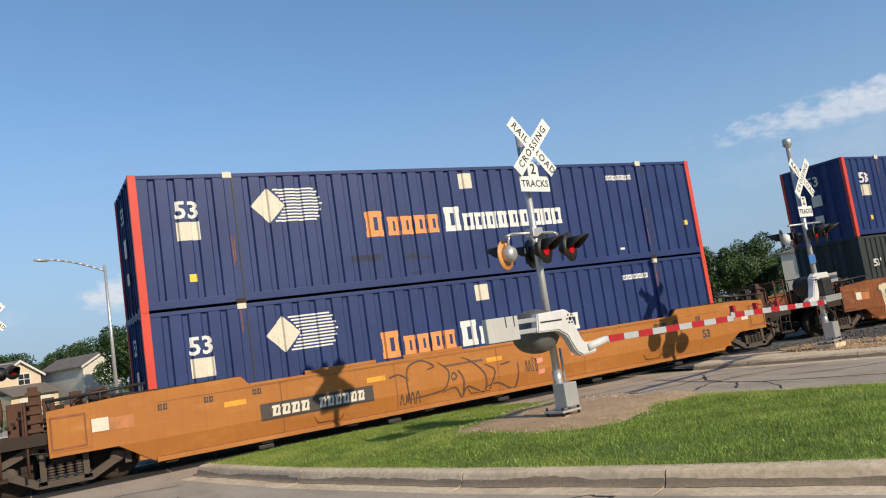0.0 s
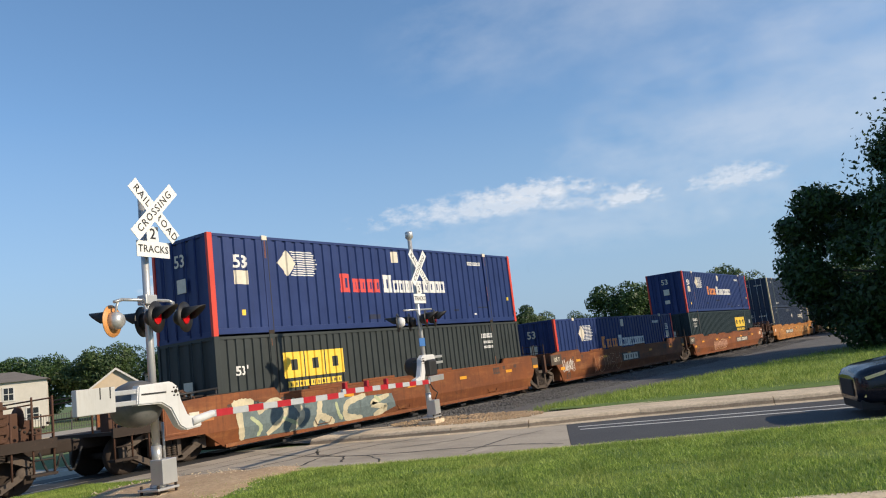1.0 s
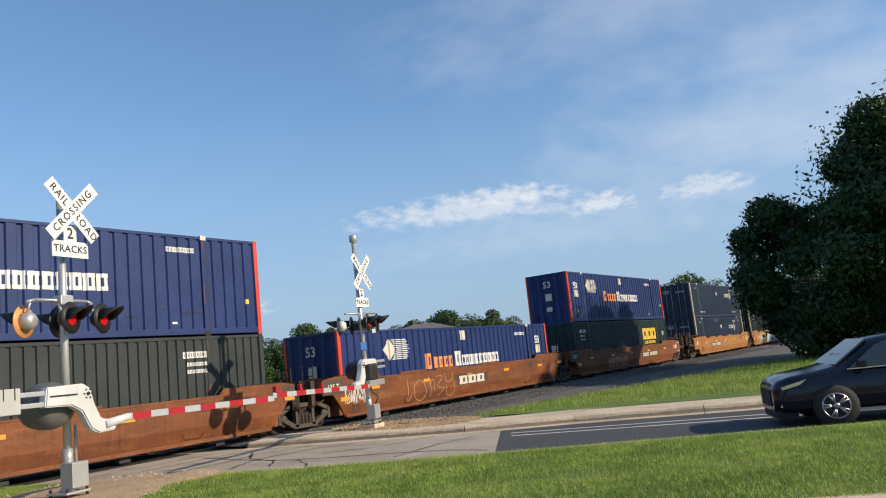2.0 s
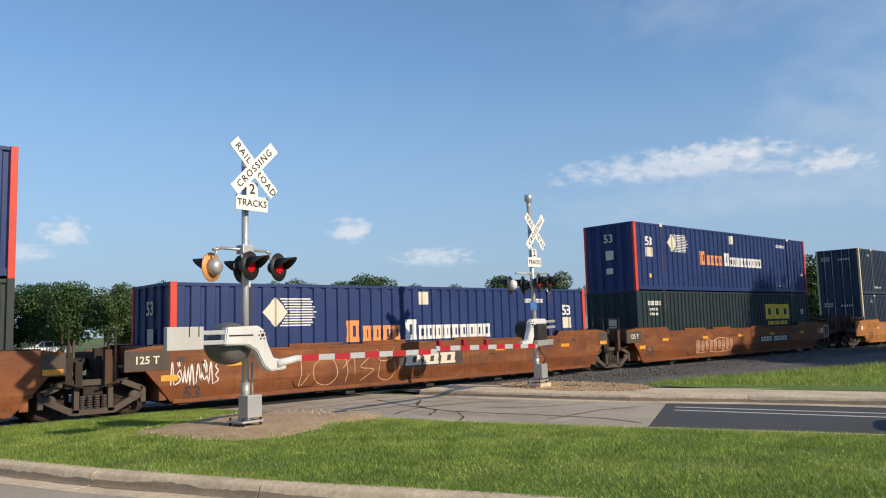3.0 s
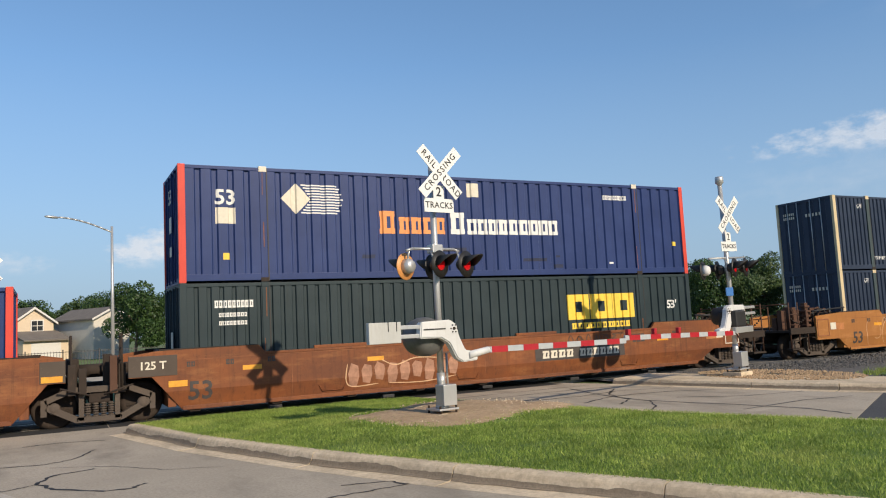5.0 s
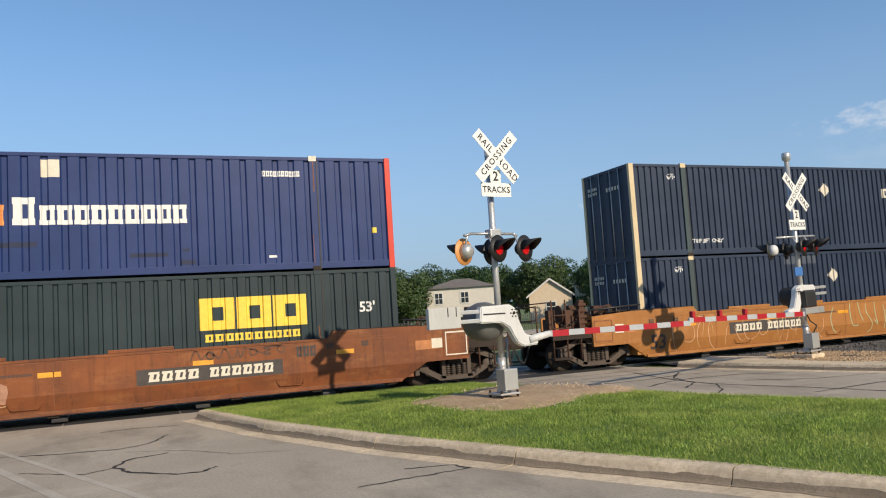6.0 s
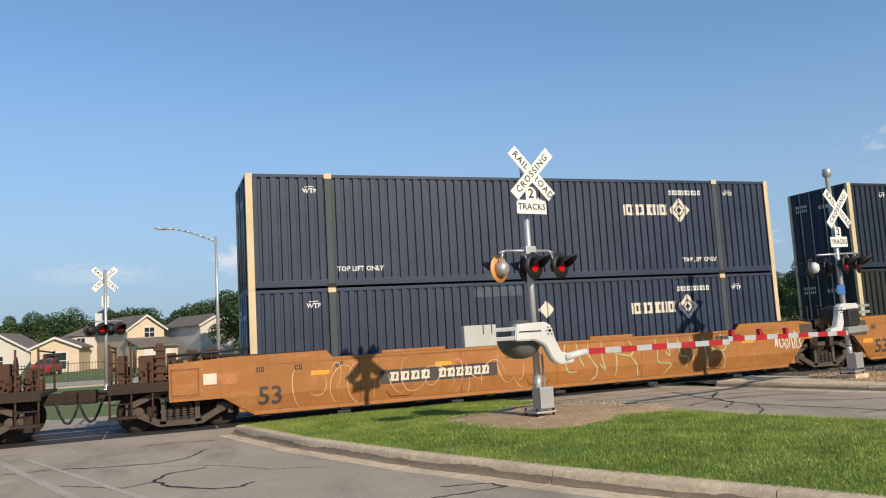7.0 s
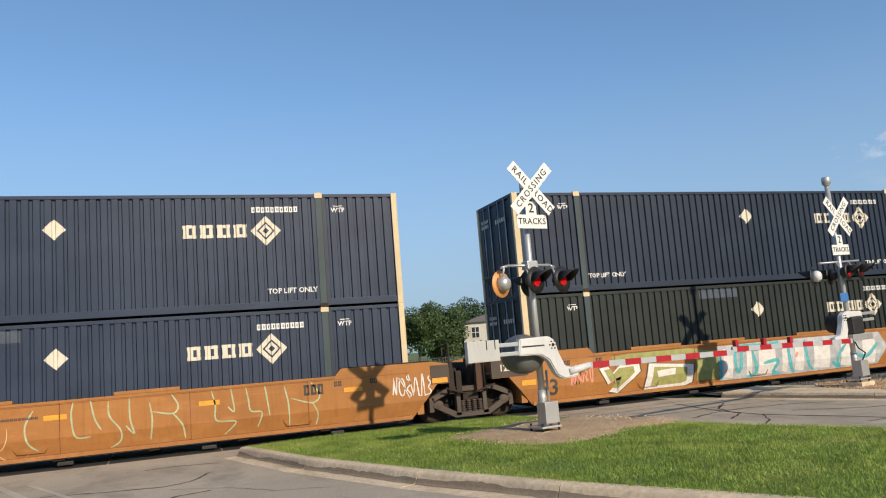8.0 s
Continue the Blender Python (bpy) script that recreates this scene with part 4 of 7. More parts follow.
def cloud(az, el, w, h, seed, thick=0.5, dist=2400.0, power=1.0):
    """A soft cloud far away, as part of the sky's backdrop; w and h in degrees."""
    m, n, l, p = node_mat("cloud")
    n.remove(p)
    tc = n.new("ShaderNodeTexCoord")
    mp = n.new("ShaderNodeMapping")
    mp.inputs["Location"].default_value = (seed * 3.1, seed * 1.7, 0)
    mp.inputs["Scale"].default_value = (1.7 * w / h * 0.55, 1.7, 1)
    l.new(tc.outputs["Object"], mp.inputs[0])
    nz = noise_tex(n, l, mp.outputs[0], 1.5, 8, 0.56)
    gr = n.new("ShaderNodeTexGradient")
    gr.gradient_type = 'SPHERICAL'
    l.new(tc.outputs["Object"], gr.inputs[0])
    mul = n.new("ShaderNodeMath")
    mul.operation = 'MULTIPLY_ADD'
    l.new(gr.outputs["Fac"], mul.inputs[0])
    mul.inputs[1].default_value = 0.5
    l.new(nz, mul.inputs[2])
    soft = thick < 0.5
    a = ramp(n, l, mul.outputs[0], [(0.52 if soft else 0.60, (0, 0, 0)), (1.0 if soft else 0.90, (thick * 0.8,) * 3)])
    sep = n.new("ShaderNodeSeparateXYZ")
    l.new(tc.outputs["Object"], sep.inputs[0])
    low = n.new("ShaderNodeMath")
    low.operation = 'MULTIPLY_ADD'
    l.new(sep.outputs[1], low.inputs[0])
    low.inputs[1].default_value = 0.5
    low.inputs[2].default_value = 0.5
    flat = ramp(n, l, low.outputs[0], [(0.12, (0, 0, 0)), (0.36, (1, 1, 1))])
    edge = mixc(n, l, 1.0, ramp(n, l, gr.outputs["Fac"], [(0.0, (0, 0, 0)), (0.25, (1, 1, 1))]), flat, 'MULTIPLY')
    am = n.new("ShaderNodeMath")
    am.operation = 'MULTIPLY'
    l.new(a, am.inputs[0])
    l.new(edge, am.inputs[1])
    em = n.new("ShaderNodeEmission")
    em.inputs[0].default_value = (0.80, 0.82, 0.86, 1)
    em.inputs[1].default_value = power
    tr = n.new("ShaderNodeBsdfTransparent")
    mx = n.new("ShaderNodeMixShader")
    l.new(am.outputs[0], mx.inputs[0])
    l.new(tr.outputs[0], mx.inputs[1])
    l.new(em.outputs[0], mx.inputs[2])
    l.new(mx.outputs[0], n["Material Output"].inputs[0])
    a = radians(az)
    c = Vector((math.sin(a) * math.cos(radians(el)), math.cos(a) * math.cos(radians(el)), math.sin(radians(el)))) * dist
    bm = bmesh.new()
    bm.faces.new([bm.verts.new(q) for q in ((-1, -1, 0), (1, -1, 0), (1, 1, 0), (-1, 1, 0))])
    me = bpy.data.meshes.new("cloud")
    bm.to_mesh(me)
    bm.free()
    me.materials.append(m)
    ob = new("cloud_backdrop", me)
    rot = (-c).to_track_quat('Z', 'Y').to_matrix().to_4x4()
    ob.matrix_world = Matrix.Translation(c + Vector((-6.8, -12, 1.6))) @ rot @ Matrix.Diagonal((dist * math.tan(radians(w / 2)), dist * math.tan(radians(h / 2)), 1, 1))
    ob.visible_shadow = False
    tagged(ob, "soft white cloud low in the blue sky", kind="structure")


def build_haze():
    """Added glowing haze ring all round, tones the horizon sky down, far outside everything."""
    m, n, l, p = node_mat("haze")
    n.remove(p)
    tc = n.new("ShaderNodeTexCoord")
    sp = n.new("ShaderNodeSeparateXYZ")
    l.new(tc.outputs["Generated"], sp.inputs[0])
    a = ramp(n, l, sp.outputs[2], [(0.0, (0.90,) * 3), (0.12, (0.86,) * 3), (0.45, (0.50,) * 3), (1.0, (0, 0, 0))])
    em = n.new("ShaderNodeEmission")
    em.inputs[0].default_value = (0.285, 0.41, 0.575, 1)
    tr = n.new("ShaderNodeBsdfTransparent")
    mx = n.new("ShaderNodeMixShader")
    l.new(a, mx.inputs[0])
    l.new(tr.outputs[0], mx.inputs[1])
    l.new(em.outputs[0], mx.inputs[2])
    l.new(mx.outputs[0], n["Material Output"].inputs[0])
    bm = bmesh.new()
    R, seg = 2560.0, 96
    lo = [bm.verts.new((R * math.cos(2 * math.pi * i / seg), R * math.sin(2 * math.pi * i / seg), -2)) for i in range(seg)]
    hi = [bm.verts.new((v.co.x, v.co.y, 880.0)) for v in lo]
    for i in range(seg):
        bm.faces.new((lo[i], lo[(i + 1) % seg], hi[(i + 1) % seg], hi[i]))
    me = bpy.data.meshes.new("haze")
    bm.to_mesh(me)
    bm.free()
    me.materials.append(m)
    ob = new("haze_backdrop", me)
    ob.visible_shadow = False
    tagged(ob, "added pale glowing haze ring that mutes the horizon sky", kind="structure")


def build_clouds():
    cloud(59, 10.9, 24, 3.4, 1, 0.75)
    cloud(62, 11.6, 12, 2.4, 2, 0.8)
    cloud(69, 10.2, 7, 2.6, 3, 0.8)
    cloud(76.5, 10.3, 9, 2.6, 4, 0.7)
    cloud(8.2, 6.4, 8, 4.2, 5, 0.9)
    cloud(5.6, 6.0, 5, 3.4, 13, 0.9)
    cloud(12.0, 5.6, 8, 2.4, 14, 0.6)
    cloud(15.4, 7.0, 4, 3.0, 6, 0.9)
    cloud(34.8, 7.3, 4.2, 3.0, 7, 0.9)
    cloud(41, 5.2, 8, 2.2, 8, 0.7)
    cloud(-4, 5.2, 10, 2.2, 9, 0.45)
    cloud(66, 8.5, 40, 6, 10, 0.25)
    cloud(84, 14, 46, 16, 12, 0.42)
    cloud(74, 24, 44, 18, 15, 0.30)


build_trees()
build_houses()
build_lamp_post()
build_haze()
build_clouds()


# ---- crossing signals ----
FACE = 9.5     # the signs look down the road, this far from -Y towards +X


def crossbuck(parent, y, z, x=0.0):
    for k, (ang, word) in enumerate(((45, "CROSSING"), (-45, None))):
        bm = bmesh.new()
        add_box(bm, -0.61, 0.61, -0.004, 0.004, -0.114, 0.114)
        off = y - 0.010 * (1 - k)
        m = Matrix.Translation((x, off, z)) @ Matrix.Rotation(radians(-ang), 4, 'Y')
        b = part("blade", bm, "sign", parent, "white sign blade", at=m)
        if word:
            part("lettering", shift(text_bm(word, 0.175, 0.002, spacing=1.25), 0, -0.007, 0), "ink", b)
        else:
            part("lettering", shift(text_bm("RAIL", 0.175, 0.002, spacing=1.2), -0.335, -0.007, 0), "ink", b)
            part("lettering", shift(text_bm("ROAD", 0.175, 0.002, spacing=1.2), 0.345, -0.007, 0), "ink", b)


def signal_light(parent, x, y, z, lit, back=False, aim=17, dull=False):
    """A flasher: round black target, hood, lens; back=True turns it away."""
    turn = pose(x, y, z, 0, 0, aim + (180 if back else 0))
    ax = turn @ pose(0, 0, 0, 90, 0, 0)
    tgt = part("target", lathe([(0.02, -0.012), (0.25, -0.012), (0.255, 0.0), (0.02, 0.012)], None, 28), "black" if dull or not back else "bell_orange", parent, "", at=ax)
    part("housing", lathe([(0.03, -0.19), (0.09, -0.18), (0.135, -0.12), (0.145, -0.01)], None, 20), "shellwhite" if dull == "pale" else "black" if dull or not back else "galv", tgt)
    bm = bmesh.new()
    n = 18
    inner, outer = [], []
    for i in range(n + 1):
        a = math.pi * (-0.06 + 1.12 * i / n)
        dep = 0.36 * (0.25 + 0.75 * max(0, math.sin(math.pi * i / n)))
        inner.append(bm.verts.new((0.16 * math.cos(a), 0.16 * math.sin(a), 0.0)))
        outer.append(bm.verts.new((0.165 * math.cos(a), 0.165 * math.sin(a) + 0.0, dep)))
    for i in range(n):
        f = bm.faces.new((inner[i], inner[i + 1], outer[i + 1], outer[i]))
        f.smooth = True
    ex = bmesh.ops.extrude_face_region(bm, geom=bm.faces[:])
    bmesh.ops.scale(bm, vec=(0.96, 0.96, 1), verts=[v for v in ex["geom"] if isinstance(v, bmesh.types.BMVert)])
    bmesh.ops.recalc_face_normals(bm, faces=bm.faces)
    part("hood", bm, "black", tgt)
    part("lens", lathe([(0.125, 0.013), (0.11, 0.022), (0.07, 0.03), (0.01, 0.032)], None, 24), "lens" if lit else "lens_off", tgt, "glowing red lens" if lit else "dark red lens")


def gate_mechanism(parent, x, y, z, flip=1):
    """White cast cover and dark motor drum on the mast, counterweight behind, arm socket in front."""
    s = flip
    bm = bmesh.new()
    prof = [(0.02, -0.30), (0.20, -0.29), (0.30, -0.22), (0.33, -0.08), (0.33, 0.08), (0.30, 0.22), (0.20, 0.29), (0.02, 0.30)]
    add_lathe(bm, prof, pose(x - s * 0.03, y + 0.02, z + 0.07, 90, 0, 0) @ Matrix.Diagonal((1.12, 1.08, 1.0, 1) if s > 0 else (0.75, 0.75, 0.8, 1)), 28)
    # the near drum's grey is darkened to hold the shade below the cover
    part("drum", bm, "drum" if s > 0 else "black", parent, "grey cast motor housing, darkened for shade under the cover" if s > 0 else "black cast motor housing")
    out = [(-0.40, 0.34), (0.24, 0.36), (0.38, 0.27), (0.43, 0.06), (0.56, -0.20), (0.82, -0.25), (0.84, -0.40), (0.50, -0.42), (0.36, -0.34), (0.20, -0.06), (0.02, 0.04), (-0.44, 0.05)]
    bm = prism([(x + s * a, z + b) for a, b in out], y - 0.46, y - 0.30)
    bmesh.ops.bevel(bm, geom=bm.edges[:], offset=0.02, segments=2, affect='EDGES')
    cov = part("arm_cover", bm, "shellwhite", parent, "white enamelled arm cover")
    part("slot", box(min(x - s * 0.36, x + s * 0.12), max(x - s * 0.36, x + s * 0.12), y - 0.466, y - 0.458, z + 0.19, z + 0.215), "ink", cov)
    for k in range(6):
        a = k * math.pi / 3
        part("bolt", tube((x + s * 0.31 + 0.07 * math.cos(a), y - 0.45, z + 0.20 + 0.07 * math.sin(a)), (x + s * 0.31 + 0.07 * math.cos(a), y - 0.475, z + 0.20 + 0.07 * math.sin(a)), 0.014, seg=6), "iron", cov)
    part("bolt", tube((x + s * 0.31, y - 0.45, z + 0.20), (x + s * 0.31, y - 0.48, z + 0.20), 0.028, seg=8), "iron", cov)
    bm = bmesh.new()
    for zz in (0.10, 0.26):
        add_box(bm, min(x - s * 0.95, x - s * 0.38), max(x - s * 0.95, x - s * 0.38), y - 0.42, y - 0.36, z + zz - 0.035, z + zz + 0.035, bevel=0.008)
    part("weight_arm", bm, "galv", parent)
    if s < 0:
        return
    bm = box(min(x - s * 1.50, x - s * 0.86), max(x - s * 1.50, x - s * 0.86), y - 0.50, y - 0.40, z + 0.0, z + 0.36, bevel=0.012)
    w = part("counterweight", bm, "weightgrey", parent, "white steel counterweight plate")
    for xx in (-0.95, -1.12):
        part("slot", box(x + s * xx - 0.008, x + s * xx + 0.008, y - 0.506, y - 0.498, z + 0.20, z + 0.36), "ink", w)


def gate_arm(parent, p0, p1, lights, w=0.13):
    """Striped arm between two points of the parent's space."""
    a, b = Vector(p0), Vector(p1)
    d = b - a
    L = d.length
    m = Matrix.Translation(a) @ d.to_track_quat('X', 'Z').to_matrix().to_4x4()
    arm = part("gate_arm", box(0, L, -0.025, 0.025, -0.055, 0.055, bevel=0.008), "arm_white", parent, "red and white striped gate arm", at=m)
    k, x = 0, 0.12
    while x < L - 0.1:
        if k % 2 == 0:
            part("stripe", box(x, min(x + 0.40, L), -0.0275, 0.0275, -0.0575, 0.0575), "arm_red", arm)
        x += 0.40
        k += 1
    for q in lights:
        part("arm_light", box(q * L - 0.05, q * L + 0.05, -0.045, 0.045, 0.05, 0.19, bevel=0.012), "arm_red", arm, "small red arm lamp")


def base_foot(parent):
    part("base_box", box(-0.13, 0.17, -0.24, 0.02, 0.16, 0.54, bevel=0.012), "galv", parent, "grey junction box")
    part("base_plate", box(-0.22, 0.22, -0.22, 0.22, 0.075, 0.11, bevel=0.008), "galv", parent)
    part("base_collar", lathe([(0.13, 0.10), (0.13, 0.15), (0.085, 0.20), (0.08, 0.46)], None, 16), "galv", parent)
    part("foundation", box(-0.27, 0.27, -0.27, 0.27, -0.25, 0.02, bevel=0.02), "kerb", parent, "concrete footing")
    for sx in (-0.18, 0.18):
        for sy in (-0.18, 0.18):
            part("anchor_bolt", tube((sx, sy, 0.02), (sx, sy, 0.16), 0.022, seg=8), "iron", parent)


def mast(parent, top):
    part("mast", tube((0, 0, 0.10), (0, 0, top), 0.062, 0.060, seg=20), "galv", parent, "galvanised tube mast")
    part("sleeve", tube((0, 0, 0.45), (0, 0, 0.75), 0.078, seg=20), "galv", parent)


def track_plates(parent, y, z):
    p = part("plate", box(-0.34, 0.34, y - 0.006, y + 0.006, z - 0.13, z + 0.13, bevel=0.0), "sign", parent, "white sign plate")
    part("lettering", shift(text_bm("TRACKS", 0.165, 0.002, spacing=1.05), 0, y - 0.010, z), "ink", p)
    p = part("plate", box(-0.12, 0.12, y - 0.006, y + 0.006, z + 0.131, z + 0.38), "sign", parent, "white sign plate")
    part("lettering", shift(text_bm("2", 0.25, 0.004), 0, y - 0.010, z + 0.25), "ink", p)


def near_signal():
    s = thing("crossing_signal", "galvanised railway crossing signal with crossbuck, red flashers and gate arm", "signal",
              pose(0, 0, 0.0, 0, 0, FACE), group="crossing signals")
    base_foot(s)
    mast(s, 4.78)
    crossbuck(s, -0.27, 4.48)
    part("bracket", box(-0.05, 0.05, -0.26, 0.0, 4.42, 4.52), "galv", s)
    track_plates(s, -0.20, 3.86)
    part("bracket", box(-0.05, 0.05, -0.19, 0.0, 3.80, 3.88), "galv", s)
    bm = bmesh.new()
    add_path_tube(bm, [(-0.66, 0, 3.02), (-0.5, 0, 3.06), (0.45, 0, 3.06), (0.56, 0, 3.02)], 0.026)
    add_box(bm, -0.12, 0.12, -0.10, 0.10, 2.98, 3.14, bevel=0.02)
    part("cross_arm", bm, "galv", s)
    for x, lit in ((-0.13, True), (0.48, True)):
        xx = x
        signal_light(s, xx + 0.02, -0.30, 2.75, lit)
        part("drop_tube", tube((xx + 0.02, -0.16, 2.75), (xx + 0.02, 0, 3.05), 0.02, seg=8), "galv", s)
    signal_light(s, -0.58, 0.16, 2.74, False, True)
    signal_light(s, 0.12, 0.26, 2.74, False, True, 17, True)
    part("drop_tube", tube((-0.58, 0.12, 2.75), (-0.58, 0, 3.05), 0.02, seg=8), "galv", s)
    gate_mechanism(s, -0.34, -0.05, 1.36)
    part("conduit", tube((0.10, -0.06, 0.45), (0.10, -0.06, 1.10), 0.02, seg=8), "galv", s)
    q = s.matrix_world.inverted()
    gate_arm(s, q @ Vector((0.80, -0.34, 1.13)), q @ Vector((4.68, 0.33, 1.09)), ())
    part("arm_socket", tube(q @ Vector((0.36, -0.42, 1.05)), q @ Vector((0.85, -0.335, 1.13)), 0.075, 0.06, seg=12), "shellwhite", s)


def far_signal():
    s = thing("crossing_signal", "galvanised crossing signal at the far kerb with gate arm", "signal",
              pose(9.73, 1.95, 0.0, 0, -1.2, FACE), group="crossing signals")
    base_foot(s)
    mast(s, 4.98)
    part("cap", lathe([(0.05, 0), (0.06, 0.05), (0.11, 0.10), (0.11, 0.24), (0.09, 0.27)], Matrix.Translation((0, 0, 4.96)), 16), "galv", s, "grey domed bell on the mast top")
    crossbuck(s, -0.24, 4.16, -0.12)
    track_plates(s, -0.10, 3.33)
    bm = bmesh.new()
    add_path_tube(bm, [(-0.82, 0, 3.02), (0.82, 0, 3.04)], 0.026)
    part("cross_arm", bm, "galv", s)
    for x, lit in ((-0.14, True), (0.38, False)):
        signal_light(s, x, -0.30, 2.75, lit)
        part("drop_tube", tube((x, -0.16, 2.75), (x, 0, 3.03), 0.02, seg=8), "galv", s)
    for x in (-0.70, -0.05):
        signal_light(s, x, 0.28, 2.72, False, True, 17, "pale" if x < -0.5 else "dark")
    part("sign_plate", box(-0.30, 0.02, -0.09, -0.07, 2.02, 2.24), "pale_blue", s, "small blue notice plate")
    gate_mechanism(s, -0.05, 0.30, 1.42, -1)
    part("motor_box", box(-0.30, 0.16, -0.30, 0.25, 1.20, 1.62, bevel=0.04), "black", s, "dark motor case")
    bm = bmesh.new()
    add_path_tube(bm, [(-0.05, -0.12, 1.0), (-0.10, -0.22, 0.85), (0.12, -0.24, 0.72), (0.10, -0.12, 0.5)], 0.016)
    part("cable", bm, "rubber", s)
    q = s.matrix_world.inverted()
    gate_arm(s, q @ Vector((9.25, 1.50, 1.05)), q @ Vector((4.72, 0.40, 1.15)), (0.97, 0.76, 0.55))
    part("arm_socket", box(-0.55, 0.25, -0.42, -0.34, 1.05, 1.20, bevel=0.01), "galv", s)


def third_signal():
    s = thing("crossing_signal", "crossing signal beyond the tracks with crossbuck and red flashers", "signal",
              pose(-8.55, 20.9, -0.35, 0, 0, 12), group="crossing signals")
    base_foot(s)
    mast(s, 5.3)
    crossbuck(s, 0.09, 4.92)
    part("plate", box(-0.14, 0.14, 0.05, 0.06, 3.8, 4.25), "galv", s, "back of a small sign plate")
    part("cross_arm", tube((-0.6, 0, 3.22), (0.6, 0, 3.22), 0.026, seg=8), "galv", s)
    for x, lit in ((-0.18, True), (0.50, False)):
        signal_light(s, x, -0.25, 2.90, lit)
    for x in (-0.55, 0.2):
        signal_light(s, x, 0.25, 2.90, False, True, 10, True)


near_signal()
far_signal()
third_signal()

# ---- the train ----
TRACK_Y = 7.45          # middle of the train's track
RAIL_Z = -0.25
SPEED, GAIN = 12.198, 0.011   # metres a second towards -X, and how it grows
C_LEN, C_H, C_W = 16.15, 2.896, 2.59
C_BASE = 0.019          # underside of the lower containers
FACE_Y = TRACK_Y - C_W / 2


def drape(bm, xs, zs, yfun):
    """Cuts a flat drawing at the folds of the surface behind it and lays it onto that surface."""
    if not bm.verts:
        return bm
    for axis, cuts in ((0, xs), (2, zs)):
        lo = min(v.co[axis] for v in bm.verts)
        hi = max(v.co[axis] for v in bm.verts)
        nrm = (1, 0, 0) if axis == 0 else (0, 0, 1)
        for c in cuts:
            if lo < c < hi:
                bmesh.ops.bisect_plane(bm, geom=bm.verts[:] + bm.edges[:] + bm.faces[:], dist=1e-5,
                                       plane_co=(c, 0, 0) if axis == 0 else (0, 0, c), plane_no=nrm)
    for v in bm.verts:
        v.co.y = yfun(v.co.x, v.co.z)
    bmesh.ops.recalc_face_normals(bm, faces=bm.faces)
    for f in bm.faces:
        if f.normal.y > 0:
            f.normal_flip()
    return bm


class Ribs:
    """The folded steel wall of a container: outer flat, slope, inner flat, slope."""
    def __init__(self, pitch, flat, depth, y0=0.018):
        n = round((C_LEN - 0.30) / pitch)
        self.p, self.depth, self.y0 = (C_LEN - 0.30) / n, depth, y0
        f = flat
        s = (1 - f) * 0.20
        self.knots = [(0, 0), (f, 0), (f + s, 1), (1 - s, 1), (1, 0)]
        self.breaks = [0.15 + (i + k) * self.p for i in range(n) for k, _ in self.knots[:-1]] + [C_LEN - 0.15]

    def y(self, x, z=0):
        t = ((x - 0.15) / self.p) % 1.0
        for (a, u), (b, v) in zip(self.knots[:-1], self.knots[1:]):
            if t <= b:
                return self.y0 + self.depth * (u + (v - u) * (t - a) / (b - a))
        return self.y0


def wall_mesh(name, ribs, y_flip=None, z0=0.2, z1=C_H - 0.09):
    verts, faces = [], []
    for x in ribs.breaks:
        y = ribs.y(x + 1e-6)
        y = y if y_flip is None else y_flip - y
        verts += [(x, y, z0), (x, y, z1)]
    for i in range(len(ribs.breaks) - 1):
        f = (2 * i, 2 * i + 2, 2 * i + 3, 2 * i + 1)
        faces.append(f if y_flip is None else f[::-1])
    me = bpy.data.meshes.new(name)
    me.from_pydata(verts, [], faces)
    return me


RIBS = dict(wide=Ribs(0.40, 0.58, 0.046), fine=Ribs(0.232, 0.58, 0.046), mid=Ribs(0.30, 0.60, 0.044))
SHARED = {}
SLATE = ("navy", "olive", "deep")


def brand_row(mark, mat, lab, x0, x1, z0, z1, n, gap=0.16, lean=0.0):
    """One plain block for each letter of a brand word."""
    w = (x1 - x0) / n
    for i in range(n):
        bm = bmesh.new()
        letter_bars(bm, x0 + i * w, x0 + (i + 1) * w, z0, z1, 1, None, gap, lean)
        mark("code_mark", bm, mat, lab)


def letter_bars(bm, x0, x1, z0, z1, n, rng, gap=0.16, lean=0.0):
    """Unreadable writing and brand words: a row of n blocks, each of two strokes."""
    w = (x1 - x0) / n
    for i in range(n):
        a, b = x0 + i * w + gap * w / 2, x0 + (i + 1) * w - gap * w / 2
        s = (b - a)
        h = (z1 - z0) * 0.24
        quad_xz(bm, a + s * 0.04, a + s * 0.44, z0 + h, z1 - h, lean)
        quad_xz(bm, b - s * 0.32, b - s * 0.04, z0 + h, z1 - h, lean)
        quad_xz(bm, a, b, z0, z0 + h, lean)
        quad_xz(bm, a, b, z1 - h, z1, lean)


def diamond(bm, cx, cz, rx, rz, hole=0.0):
    o = [(cx - rx, cz), (cx, cz - rz), (cx + rx, cz), (cx, cz + rz)]
    if not hole:
        bm.faces.new([bm.verts.new((x, 0, z)) for x, z in o])
        return
    i = [(cx + (x - cx) * hole, cz + (z - cz) * hole) for x, z in o]
    for k in range(4):
        j = (k + 1) % 4
        bm.faces.new([bm.verts.new((x, 0, z)) for x, z in (o[k], o[j], i[j], i[k])])


